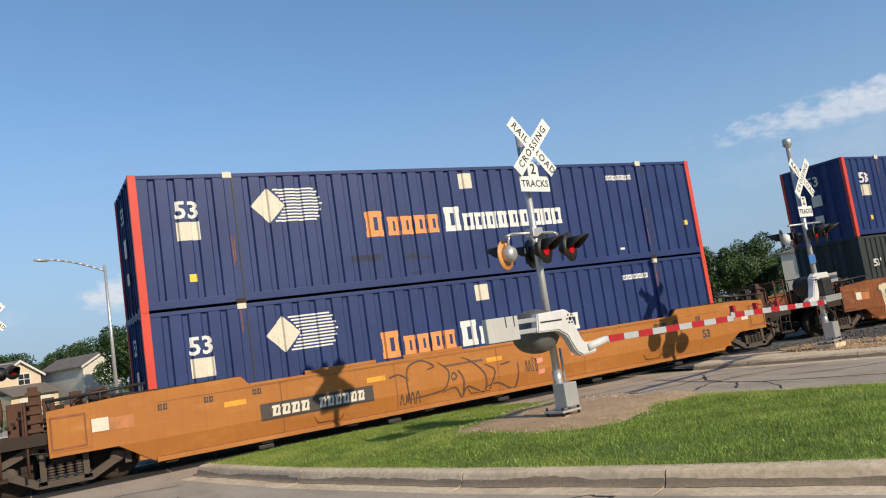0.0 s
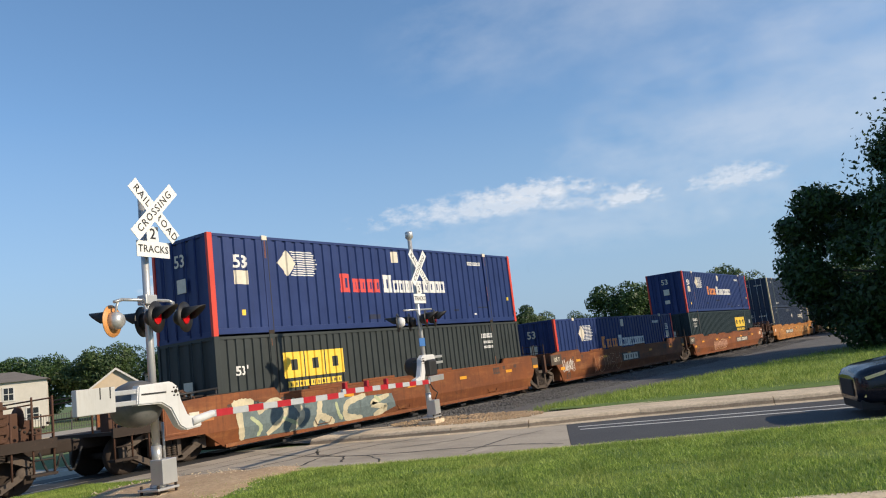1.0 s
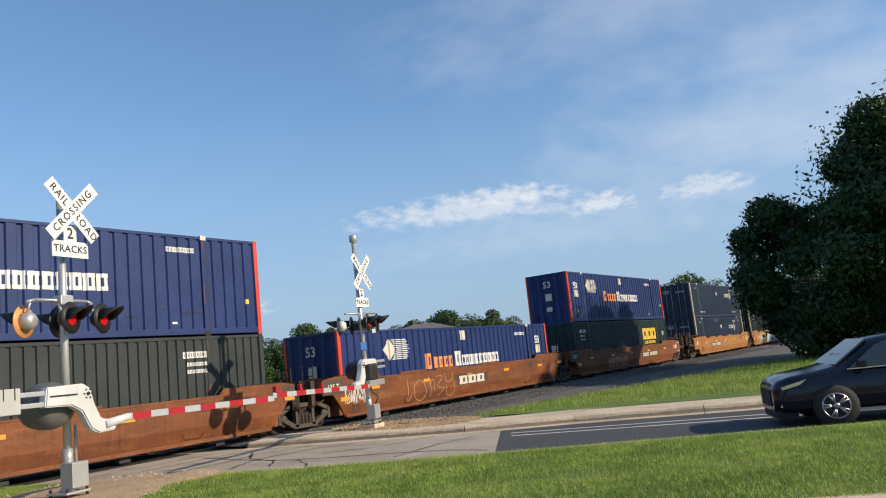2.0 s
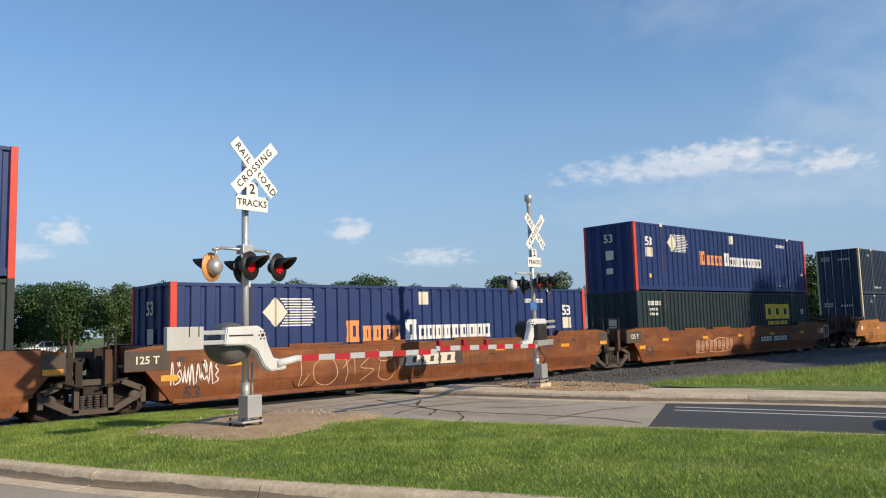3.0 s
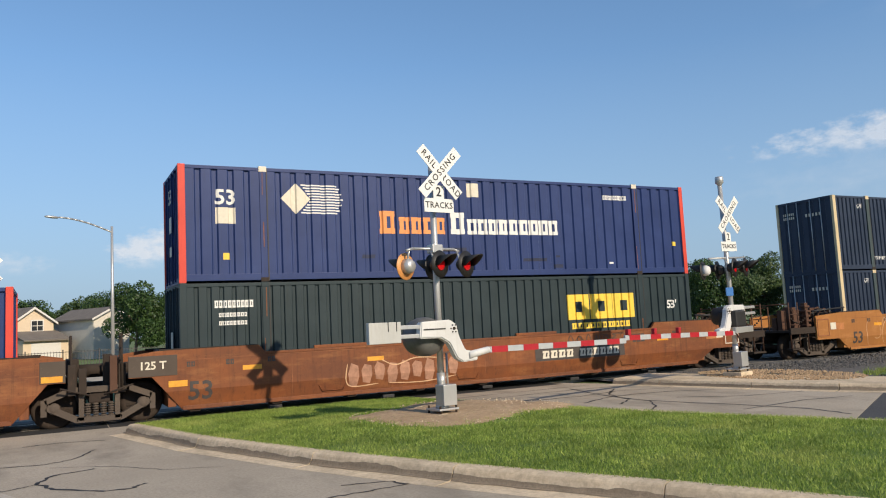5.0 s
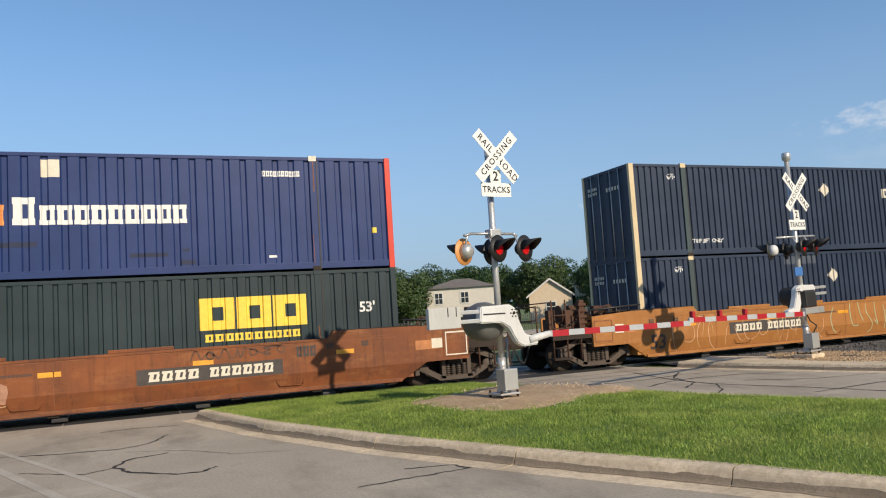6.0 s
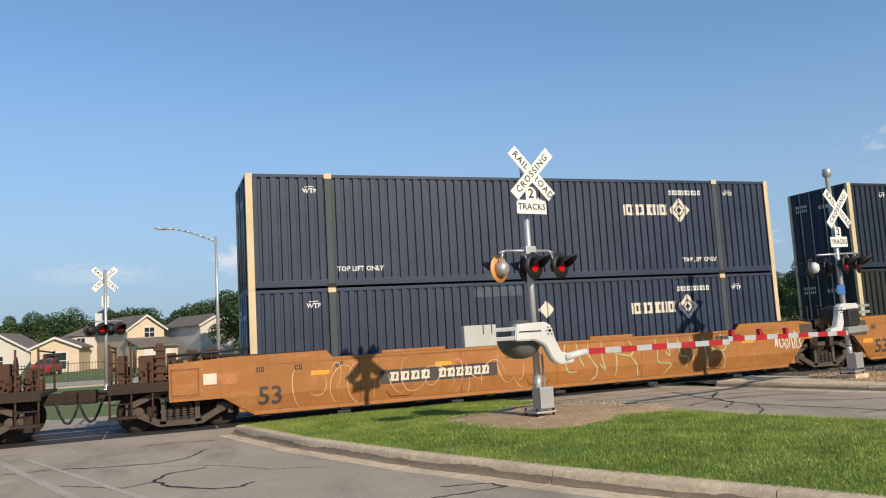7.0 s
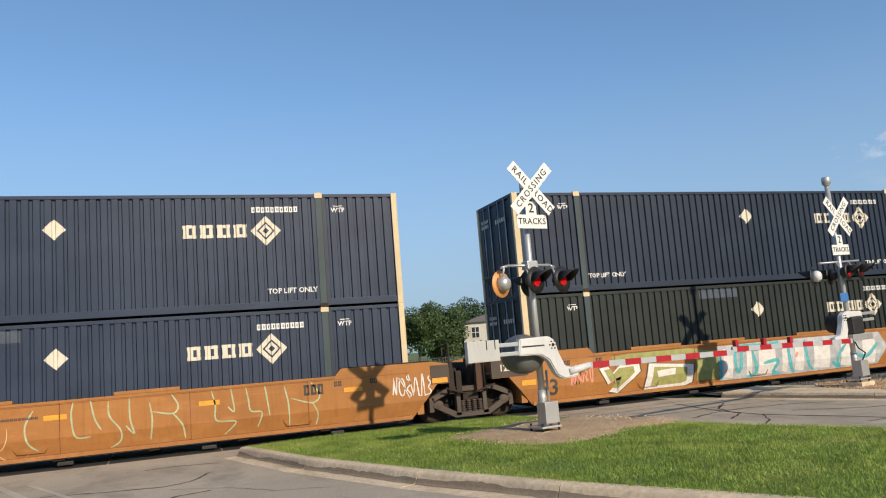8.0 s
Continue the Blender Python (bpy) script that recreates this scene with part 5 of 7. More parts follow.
def container(style, label, rng):
    """One 53-foot container; origin at the near lower corner of its left end."""
    body, post, rib = {"blue": ("blue", "red", "wide"), "navy": ("navy", "cream", "fine"), "green": ("green", "green", "mid"), "olive": ("olive", "cream", "fine"), "deep": ("deep", "cream", "fine"),
                       "grey": ("grey", "grey", "mid")}[style]
    c = thing("shipping_container", label, "container", group="containers on the train")
    ribs = RIBS[rib]

    def shared(key, make):
        if key not in SHARED:
            SHARED[key] = make()
        return SHARED[key]
    part("side_wall", shared(("near", style), lambda: wall_mesh("side_wall", ribs)), body, c)
    part("side_wall", shared(("far", style), lambda: wall_mesh("side_wall", ribs, C_W)), body, c)

    def rails(z0, z1, y0, y1):
        bm = bmesh.new()
        add_box(bm, 0.16, C_LEN - 0.16, y0, y1, z0, z1, bevel=0.008)
        me = bpy.data.meshes.new("rail")
        bm.to_mesh(me)
        bm.free()
        return me
    part("top_rail", shared(("tn", style), lambda: rails(C_H - 0.10, C_H - 0.015, 0.006, 0.07)), body, c)
    part("top_rail", shared(("tf", style), lambda: rails(C_H - 0.10, C_H - 0.015, C_W - 0.07, C_W - 0.006)), body, c)
    part("bottom_rail", shared(("bn", style), lambda: rails(0.045, 0.21, 0.004, 0.075)), body, c)
    part("bottom_rail", shared(("bf", style), lambda: rails(0.02, 0.17, C_W - 0.075, C_W - 0.006)), body, c)

    def roof():
        bm = bmesh.new()
        n = 50
        for i in range(n):
            a, b = 0.12 + (C_LEN - 0.24) * i / n, 0.12 + (C_LEN - 0.24) * (i + 1) / n
            m1, m2 = a + (b - a) * 0.35, a + (b - a) * 0.65
            for (p, zp), (q, zq) in (((a, -.03), (m1, -.03)), ((m1, -.03), (m2, -.012)), ((m2, -.012), (b, -.03))):
                bm.faces.new([bm.verts.new(v) for v in ((p, 0.05, C_H + zp), (q, 0.05, C_H + zq), (q, C_W - 0.05, C_H + zq), (p, C_W - 0.05, C_H + zp))])
        me = bpy.data.meshes.new("roof")
        bm.to_mesh(me)
        bm.free()
        return me
    part("roof", shared(("roof", style), roof), body, c)
    part("floor", shared(("floor", style), lambda: rails(0.10, 0.16, 0.08, C_W - 0.08)), body, c)
    # corner posts at both ends
    for x0, x1 in ((0.0, 0.15), (C_LEN - 0.15, C_LEN)):
        for y0, y1 in ((-0.004, 0.10), (C_W - 0.10, C_W + 0.004)):
            part("corner_post", box(x0, x1 + 0.02 if x0 == 0 else x1, y0, y1, 0.0, C_H, bevel=0.012), post, c)
    # end walls
    for x, s in ((0.03, 1), (C_LEN - 0.03, -1)):
        k = 9
        outl = []
        for i in range(k):
            y0, y1 = 0.10 + (C_W - 0.2) * i / k, 0.10 + (C_W - 0.2) * (i + 1) / k
            d = s * (0.045 if i % 2 else 0.0)
            outl += [(x + d, y0 + 0.02), (x + d, y1 - 0.02)]
        outl += [(x + s * 0.07, C_W - 0.1), (x + s * 0.07, 0.1)]
        ew = part("end_wall", prism(outl, 0.14, C_H - 0.10, axis='z'), body, c)
        for z0, z1 in ((0.0, 0.14), (C_H - 0.10, C_H)):
            part("end_beam", box(min(x - s * 0.02, x + s * 0.06), max(x - s * 0.02, x + s * 0.06), 0.10, C_W - 0.10, z0, z1, bevel=0.01), body, ew)
        if s == 1:
            for yy in (0.55, 1.0, 1.6, 2.05):
                part("lock_rod", tube((x - 0.035, yy, 0.06), (x - 0.035, yy, C_H - 0.06), 0.017, seg=8), "galv" if style in SLATE else body, ew)
            bm = bmesh.new()
            if style in SLATE:
                for i in range(5):
                    add_box(bm, -0.012, -0.006, 0.55 + 0.15 * i, 0.63 + 0.15 * i, 2.20, 2.32)
                for r in range(2):
                    for i in range(6):
                        add_box(bm, -0.012, -0.006, 1.75 + 0.09 * i, 1.80 + 0.09 * i, 2.20 + 0.15 * r, 2.30 + 0.15 * r)
            else:
                add_box(bm, -0.012, -0.006, 1.05, 1.45, 1.35, 1.75)
                add_box(bm, -0.012, -0.006, 1.10, 1.45, 0.75, 1.0)
            if style == "blue":
                bt = text_bm("53", 0.5, 0.01)
                bmesh.ops.rotate(bt, cent=(0, 0, 0), matrix=Matrix.Rotation(radians(-90), 3, 'Z'), verts=bt.verts)
                part("number", shift(bt, -0.012, 1.28, 2.25), "ivory", ew)
            tagged(part("end_marking", bm, "ivory", ew), kind="stuff")
    # lifting posts 40 feet apart
    for x in (2.05, 14.08):
        for y0, y1 in ((-0.002, 0.08), (C_W - 0.08, C_W + 0.002)):
            lp = part("lifting_post", box(x - 0.085, x + 0.085, y0, y1, 0.0, C_H, bevel=0.01), "post_grey" if style in SLATE else body, c)
            part("corner_casting", box(x - 0.10, x + 0.10, min(y0, y0 - 0.006), y1, C_H - 0.12, C_H + 0.02, bevel=0.01), "ivory" if style == "blue" else body if style not in SLATE else "cream", lp)
            part("corner_casting", box(x - 0.10, x + 0.10, min(y0, y0 - 0.006), y1, -0.01, 0.11, bevel=0.01), "iron", lp)

    for x in (2.05, 14.08):
        for k in range(0 if style in SLATE else 2):
            bm = bmesh.new()
            x0 = x + rng.uniform(-0.07, 0.04)
            z1 = rng.choice((C_H - 0.14, 1.5, 0.9))
            quad_xz(bm, x0, x0 + rng.uniform(0.012, 0.035), z1 - rng.uniform(0.2, 0.8), z1, rng.uniform(-0.02, 0.02), -0.0055)
            part("rust_streak", bm, "stain", c, "brown rust streak")
        part("post_seam", box(x + 0.088, x + 0.118, 0.002, 0.03, 0.02, C_H - 0.02), "black", c)

    def mark(name, bm, mat, lab=""):
        drape(bm, ribs.breaks, (), lambda x, z: ribs.y(x) - 0.004)
        ob = part(name, bm, mat, c, lab)
        return tagged(ob, kind="stuff" if name in ("code_mark", "stripe_mark") else "")
    return c, mark


def marks_blue(mark, rng, word="logo_orange", num_x=1.12):
    bm = text_bm("53", 0.52, 0.012)
    mark("number", shift(bm, num_x, 0, 2.09), "white")
    bm = bmesh.new()
    quad_xz(bm, num_x - 0.24, num_x + 0.24, 1.45, 1.85)
    mark("blank_panel", bm, "ivory", "pale blank panel")
    bm = bmesh.new()
    quad_xz(bm, 7.92, 8.30, 2.32, 2.72)
    mark("blank_panel", bm, "ivory", "pale blank panel")
    bm = bmesh.new()
    quad_xz(bm, 1.04, 1.20, 0.56, 0.72)
    mark("tag", bm, "logo_yellow", "small yellow tag")
    bm = bmesh.new()
    quad_xz(bm, 15.58, 15.70, 0.92, 1.06)
    mark("tag", bm, "logo_yellow", "small yellow tag")
    bm = bmesh.new()
    diamond(bm, 2.90, 2.12, 0.40, 0.40)
    mark("diamond_mark", bm, "ivory", "pale diamond shape")
    bm = bmesh.new()
    for i in range(11):
        z = 1.74 + i * 0.072
        d = abs(z - 2.10)
        quad_xz(bm, 3.02 + max(0, 0.30 - d * 0.8) + 0.0, 4.12 - 0.28 * d + 0.05 * (i % 2), z, z + 0.036)
    mark("stripe_mark", bm, "white", "white speed stripes")
    for mat, a, b, top, k in ((word, 5.18, 5.68, 1.86, 1), (word, 5.74, 7.20, 1.70, 4), ("white", 7.32, 7.82, 1.86, 1), ("white", 7.86, 11.02, 1.68, 9)):
        brand_row(mark, mat, "plain block in place of a brand letter", a, b, 1.24, top, k, 0.1)
    for k in range(5):
        x, z = rng.uniform(3, 14), rng.uniform(0.25, 0.9)
        bm = bmesh.new()
        quad_xz(bm, x, x + rng.uniform(0.1, 0.9), z, z + rng.uniform(0.03, 0.16), rng.uniform(-0.3, 0.3))
        mark("scuff", bm, "scuff", "dark scuffed paint")
    bm = bmesh.new()
    letter_bars(bm, 12.80, 13.75, 2.38, 2.52, 10, rng)
    quad_xz(bm, 12.9, 13.1, 0.35, 0.41)
    mark("code_mark", bm, "white", "small white code")


def marks_navy(mark, rng, z_dia=2.10):
    for x in (1.58, 14.57):
        bm = text_bm("WTP", 0.165, 0.004)
        shift(bm, x, 0, 2.46)
        quad_xz(bm, x - 0.12, x + 0.12, 2.56, 2.58)
        mark("stencil", bm, "white")
    for x in (2.82, 13.33):
        bm = text_bm("TOP LIFT ONLY", 0.175, 0.004)
        mark("stencil", shift(bm, x, 0, 0.46), "white")
    bm = bmesh.new()
    diamond(bm, 8.03, z_dia, 0.25, 0.24)
    mark("diamond_mark", bm, "ivory", "cream diamond shape")
    brand_row(mark, "ivory", "cream block in place of a brand letter", 10.75, 12.32, 1.82, 2.14, 4, 0.2)
    bm = bmesh.new()
    diamond(bm, 12.74, 1.97, 0.37, 0.37, 0.60)
    diamond(bm, 12.74, 1.97, 0.17, 0.17, 0.45)
    mark("brand_shape", bm, "ivory", "cream open diamond shape")
    if z_dia < 2.1:
        bm = bmesh.new()
        quad_xz(bm, 5.92, 7.33, 2.50, 2.76)
        mark("faded_panel", bm, "faded_panel", "faded paler strip of paint")
    bm = bmesh.new()
    letter_bars(bm, 12.40, 13.55, 2.43, 2.57, 10, rng)
    mark("code_mark", bm, "white", "small white code")


def marks_dark(mark, rng, brand_x=11.2, number_x=15.33, code_x=0.8):
    w = 0.84
    for i in range(3):
        a = brand_x + i * (w + 0.03)
        bm = bmesh.new()
        o = [(a, 1.56), (a + 0.82, 1.56), (a + 0.82, 2.32), (a, 2.32)]
        h = [(a + 0.30, 1.78), (a + 0.56, 1.78), (a + 0.56, 2.10), (a + 0.30, 2.10)]
        vo = [bm.verts.new((x, 0, z)) for x, z in o]
        vh = [bm.verts.new((x, 0, z)) for x, z in h]
        for k in range(4):
            bm.faces.new((vo[k], vo[(k + 1) % 4], vh[(k + 1) % 4], vh[k]))
        mark("brand_mark", bm, "logo_yellow", "yellow block in place of a brand")
    bm = bmesh.new()
    letter_bars(bm, brand_x + 0.1, brand_x + 2.4, 1.28, 1.46, 10, rng)
    mark("code_mark", bm, "logo_yellow", "small yellow blocks in place of a brand")
    bm = text_bm("53'", 0.36, 0.008)
    mark("number", shift(bm, number_x, 0, 1.9), "white")
    bm = bmesh.new()
    letter_bars(bm, code_x, code_x + 0.95, 2.28, 2.46, 9, rng)
    letter_bars(bm, code_x + 0.1, code_x + 0.8, 2.06, 2.16, 8, rng)
    letter_bars(bm, code_x + 0.1, code_x + 0.8, 1.86, 1.96, 8, rng)
    mark("code_mark", bm, "white", "small white code")


# -- well cars: origin on the rail top, under the left end of the container --
WELL_Y = -1.50          # outer face of the near side


def sill_y(x, z):
    return WELL_Y + (max(0.0, 0.66 - z) * 0.26)


def scrawl(rng, x0, x1, z0, z1, loops, width, seed, style=0):
    """A hand-drawn line of loops as a flat ribbon."""
    r = random.Random(seed)
    pts = []
    for i in range(loops):
        a = x0 + (x1 - x0) * (i + 0.5) / loops
        w = (x1 - x0) / loops * r.uniform(0.45, 0.85)
        lo, hi = z0 + (z1 - z0) * r.uniform(0, 0.2), z1 - (z1 - z0) * r.uniform(0, 0.25)
        k = r.choice((0, 1, 2, 3)) if style == 0 else style
        n = 12
        for j in range(n + 1):
            t = j / n
            if k == 0:
                px, pz = a + w * 0.5 * math.cos(2 * math.pi * t + 2), (lo + hi) / 2 + (hi - lo) / 2 * math.sin(2 * math.pi * t + 2)
            elif k == 1:
                px, pz = a - w / 2 + w * t, lo + (hi - lo) * abs(math.sin(math.pi * t))
            elif k == 2:
                px, pz = a + w * 0.35 * math.sin(4 * math.pi * t), lo + (hi - lo) * t
            else:
                px, pz = a - w / 2 + w * t, hi - (hi - lo) * abs(math.cos(1.5 * math.pi * t))
            pts.append((px, pz))
    bm = bmesh.new()
    keep = [pts[0]] + [q for p, q in zip(pts[:-1], pts[1:]) if math.hypot(q[0] - p[0], q[1] - p[1]) > 1e-3]
    rows = []
    for i, (x, z) in enumerate(keep):
        p, q = keep[max(i - 1, 0)], keep[min(i + 1, len(keep) - 1)]
        d = Vector((q[0] - p[0], q[1] - p[1]))
        d = d.normalized() if d.length > 1e-4 else Vector((1, 0))
        w = width * 0.5 * r.uniform(0.6, 1.2)
        rows.append((bm.verts.new((x + d.y * w, 0, z - d.x * w)), bm.verts.new((x - d.y * w, 0, z + d.x * w))))
    for a, b in zip(rows[:-1], rows[1:]):
        bm.faces.new((a[0], b[0], b[1], a[1]))
    return bm


def tendrils(x0, x1, z0, z1, count, width, seed):
    """Thin sprayed curls in loose arcs, one flat ribbon each, a hair apart."""
    r = random.Random(seed)
    out = []
    for i in range(count):
        cx, cz = x0 + (x1 - x0) * (i + 0.5) / count + r.uniform(-0.15, 0.15), r.uniform(z0 + 0.2, z1 - 0.2)
        rx, rz = r.uniform(0.18, 0.5), r.uniform(0.25, 0.5) * (z1 - z0)
        a0, sweep, drift = r.uniform(0, 6.28), r.uniform(2.2, 4.6) * r.choice((-1, 1)), r.uniform(-0.4, 0.4)
        bm = bmesh.new()
        rows = []
        for j in range(25):
            t = j / 24
            a = a0 + sweep * t
            x, z = cx + rx * math.cos(a) * (1 - 0.4 * t) + drift * t, min(z1, max(z0, cz + rz * math.sin(a)))
            w = width * (0.35 + 0.65 * math.sin(math.pi * min(1, t * 1.15 + 0.05)))
            nx, nz = math.cos(a), math.sin(a)
            rows.append((bm.verts.new((x - nx * w / 2, 0, z - nz * w / 2)), bm.verts.new((x + nx * w / 2, 0, z + nz * w / 2))))
        for a, b in zip(rows[:-1], rows[1:]):
            bm.faces.new((a[0], b[0], b[1], a[1]))
        out.append(bm)
    return out


def ribbon(pts, width, seed):
    """One sprayed stroke: a smooth flat ribbon through a few points, thin at its ends."""
    r = random.Random(seed)
    p = [Vector(q) for q in pts]
    fine = []
    for i in range(len(p) - 1):
        a, b, c, d = p[max(i - 1, 0)], p[i], p[i + 1], p[min(i + 2, len(p) - 1)]
        for k in range(8):
            t = k / 8
            fine.append(0.5 * (2 * b + (c - a) * t + (2 * a - 5 * b + 4 * c - d) * t * t + (3 * b - a - 3 * c + d) * t ** 3))
    fine.append(p[-1])
    bm = bmesh.new()
    rows = []
    for i, q in enumerate(fine):
        d = fine[min(i + 1, len(fine) - 1)] - fine[max(i - 1, 0)]
        d = d.normalized() if d.length > 1e-5 else Vector((1, 0))
        w = width * 0.5 * r.uniform(0.8, 1.15) * (0.45 + 0.55 * min(1, 6 * min(i, len(fine) - 1 - i) / len(fine) + 0.1))
        rows.append((bm.verts.new((q.x + d.y * w, 0, q.y - d.x * w)), bm.verts.new((q.x - d.y * w, 0, q.y + d.x * w))))
    for a, b in zip(rows[:-1], rows[1:]):
        bm.faces.new((a[0], b[0], b[1], a[1]))
    return bm


def spray(mark, strokes, mat, width, seed, lift=0.0):
    for i, st in enumerate(strokes):
        mark("graffiti", ribbon(st, width, seed + i), mat).location.y -= lift + 0.0006 * (i % 5)


def fill(mark, pts, mat, lab, lift=0.0, shrink=1.0):
    """A flat painted patch with the given outline, drawn in towards its middle."""
    cx, cz = sum(p[0] for p in pts) / len(pts), sum(p[1] for p in pts) / len(pts)
    bm = bmesh.new()
    bm.faces.new([bm.verts.new((cx + (x - cx) * shrink, 0, cz + (z - cz) * shrink)) for x, z in pts])
    bmesh.ops.triangulate(bm, faces=bm.faces[:])
    mark("graffiti_fill", bm, mat, lab).location.y -= lift


def add_bar(bm, a, b, y0, y1, h):
    """A flat bar of height h from a to b, both (x, z), between y0 and y1."""
    d = Vector((b[0] - a[0], b[1] - a[1]))
    n = Vector((-d.y, d.x)).normalized() * h / 2
    add_prism(bm, [(a[0] + n.x, a[1] + n.y), (a[0] - n.x, a[1] - n.y), (b[0] - n.x, b[1] - n.y), (b[0] + n.x, b[1] + n.y)], y0, y1)


def make_truck(parent, u, label="rusty cast-iron truck with springs"):
    bm = bmesh.new()
    add_box(bm, -0.22, 0.22, -1.14, 1.14, 0.52, 0.80, bevel=0.03)
    tr = part("truck", bm, "iron", parent, label, at=Matrix.Translation((u, 0, 0)))
    for s in (-1, 1):
        y0, y1 = (-1.20, -1.03) if s < 0 else (1.03, 1.20)
        bm = bmesh.new()
        for a, b, h in (((-0.62, 0.83), (0.62, 0.83), 0.13), ((-1.10, 0.62), (-0.58, 0.84), 0.13), ((1.10, 0.62), (0.58, 0.84), 0.13),
                        ((-0.46, 0.17), (0.46, 0.17), 0.12), ((-1.06, 0.50), (-0.44, 0.17), 0.14), ((1.06, 0.50), (0.44, 0.17), 0.14),
                        ((-0.37, 0.16), (-0.37, 0.84), 0.11), ((0.37, 0.16), (0.37, 0.84), 0.11), ((-1.12, 0.30), (-1.12, 0.66), 0.12), ((1.12, 0.30), (1.12, 0.66), 0.12)):
            add_bar(bm, a, b, y0, y1, h)
        part("side_frame", bm, "frame", tr, "grey-brown cast side frame with openings")
        coil = None
        for i in range(4):
            if coil is None:
                bm = bmesh.new()
                for k in range(6):
                    add_tube(bm, (0, 0, 0.23 + k * 0.052), (0, 0, 0.23 + k * 0.052 + 0.028), 0.072, seg=10)
                add_tube(bm, (0, 0, 0.22), (0, 0, 0.53), 0.045, seg=8)
                coil = bm
            coil = part("spring", coil, "frame", tr, at=Matrix.Translation((-0.24 + i * 0.16, s * 1.14, 0))).data
        for x in (-0.915, 0.915):
            part("bearing_cap", lathe([(0.13, 0), (0.13, 0.05), (0.09, 0.08), (0.03, 0.09)], pose(x, s * 1.12, 0.457, 90 * s, 0, 0) if s > 0 else pose(x, s * 1.12, 0.457, 90, 0, 0), 14), "frame", tr)
    sets = []
    for x in (-0.915, 0.915):
        bm = bmesh.new()
        rot = pose(0, 0, 0, 90, 0, 0)
        for s in (-1, 1):
            prof = [(0.14, -0.075), (0.30, -0.05), (0.37, -0.065), (0.457, -0.065), (0.460, 0.0), (0.485, 0.045), (0.485, 0.068), (0.40, 0.068), (0.30, 0.03), (0.14, 0.05)]
            prof = [(r, -z * s) for r, z in prof]
            add_lathe(bm, prof if s < 0 else prof, rot @ Matrix.Translation((0, 0, s * 0.76)), 28)
            for k in range(4):      # lightening marks so that the turning shows
                a = k * math.pi / 2
                add_box(bm, 0.2, 0.33, -0.02, 0.02, -0.01, 0.01, rot @ Matrix.Translation((0, 0, s * 0.83)) @ Matrix.Rotation(a, 4, 'Z'))
        add_tube(bm, (0, -1.0, 0), (0, 1.0, 0), 0.08, seg=12)
        bmesh.ops.recalc_face_normals(bm, faces=bm.faces)
        ws = part("wheelset", bm, "iron", tr, "pair of steel wheels on an axle", at=Matrix.Translation((x, 0, 0.457)))
        sets.append(ws)
    return sets


WHEELS = []


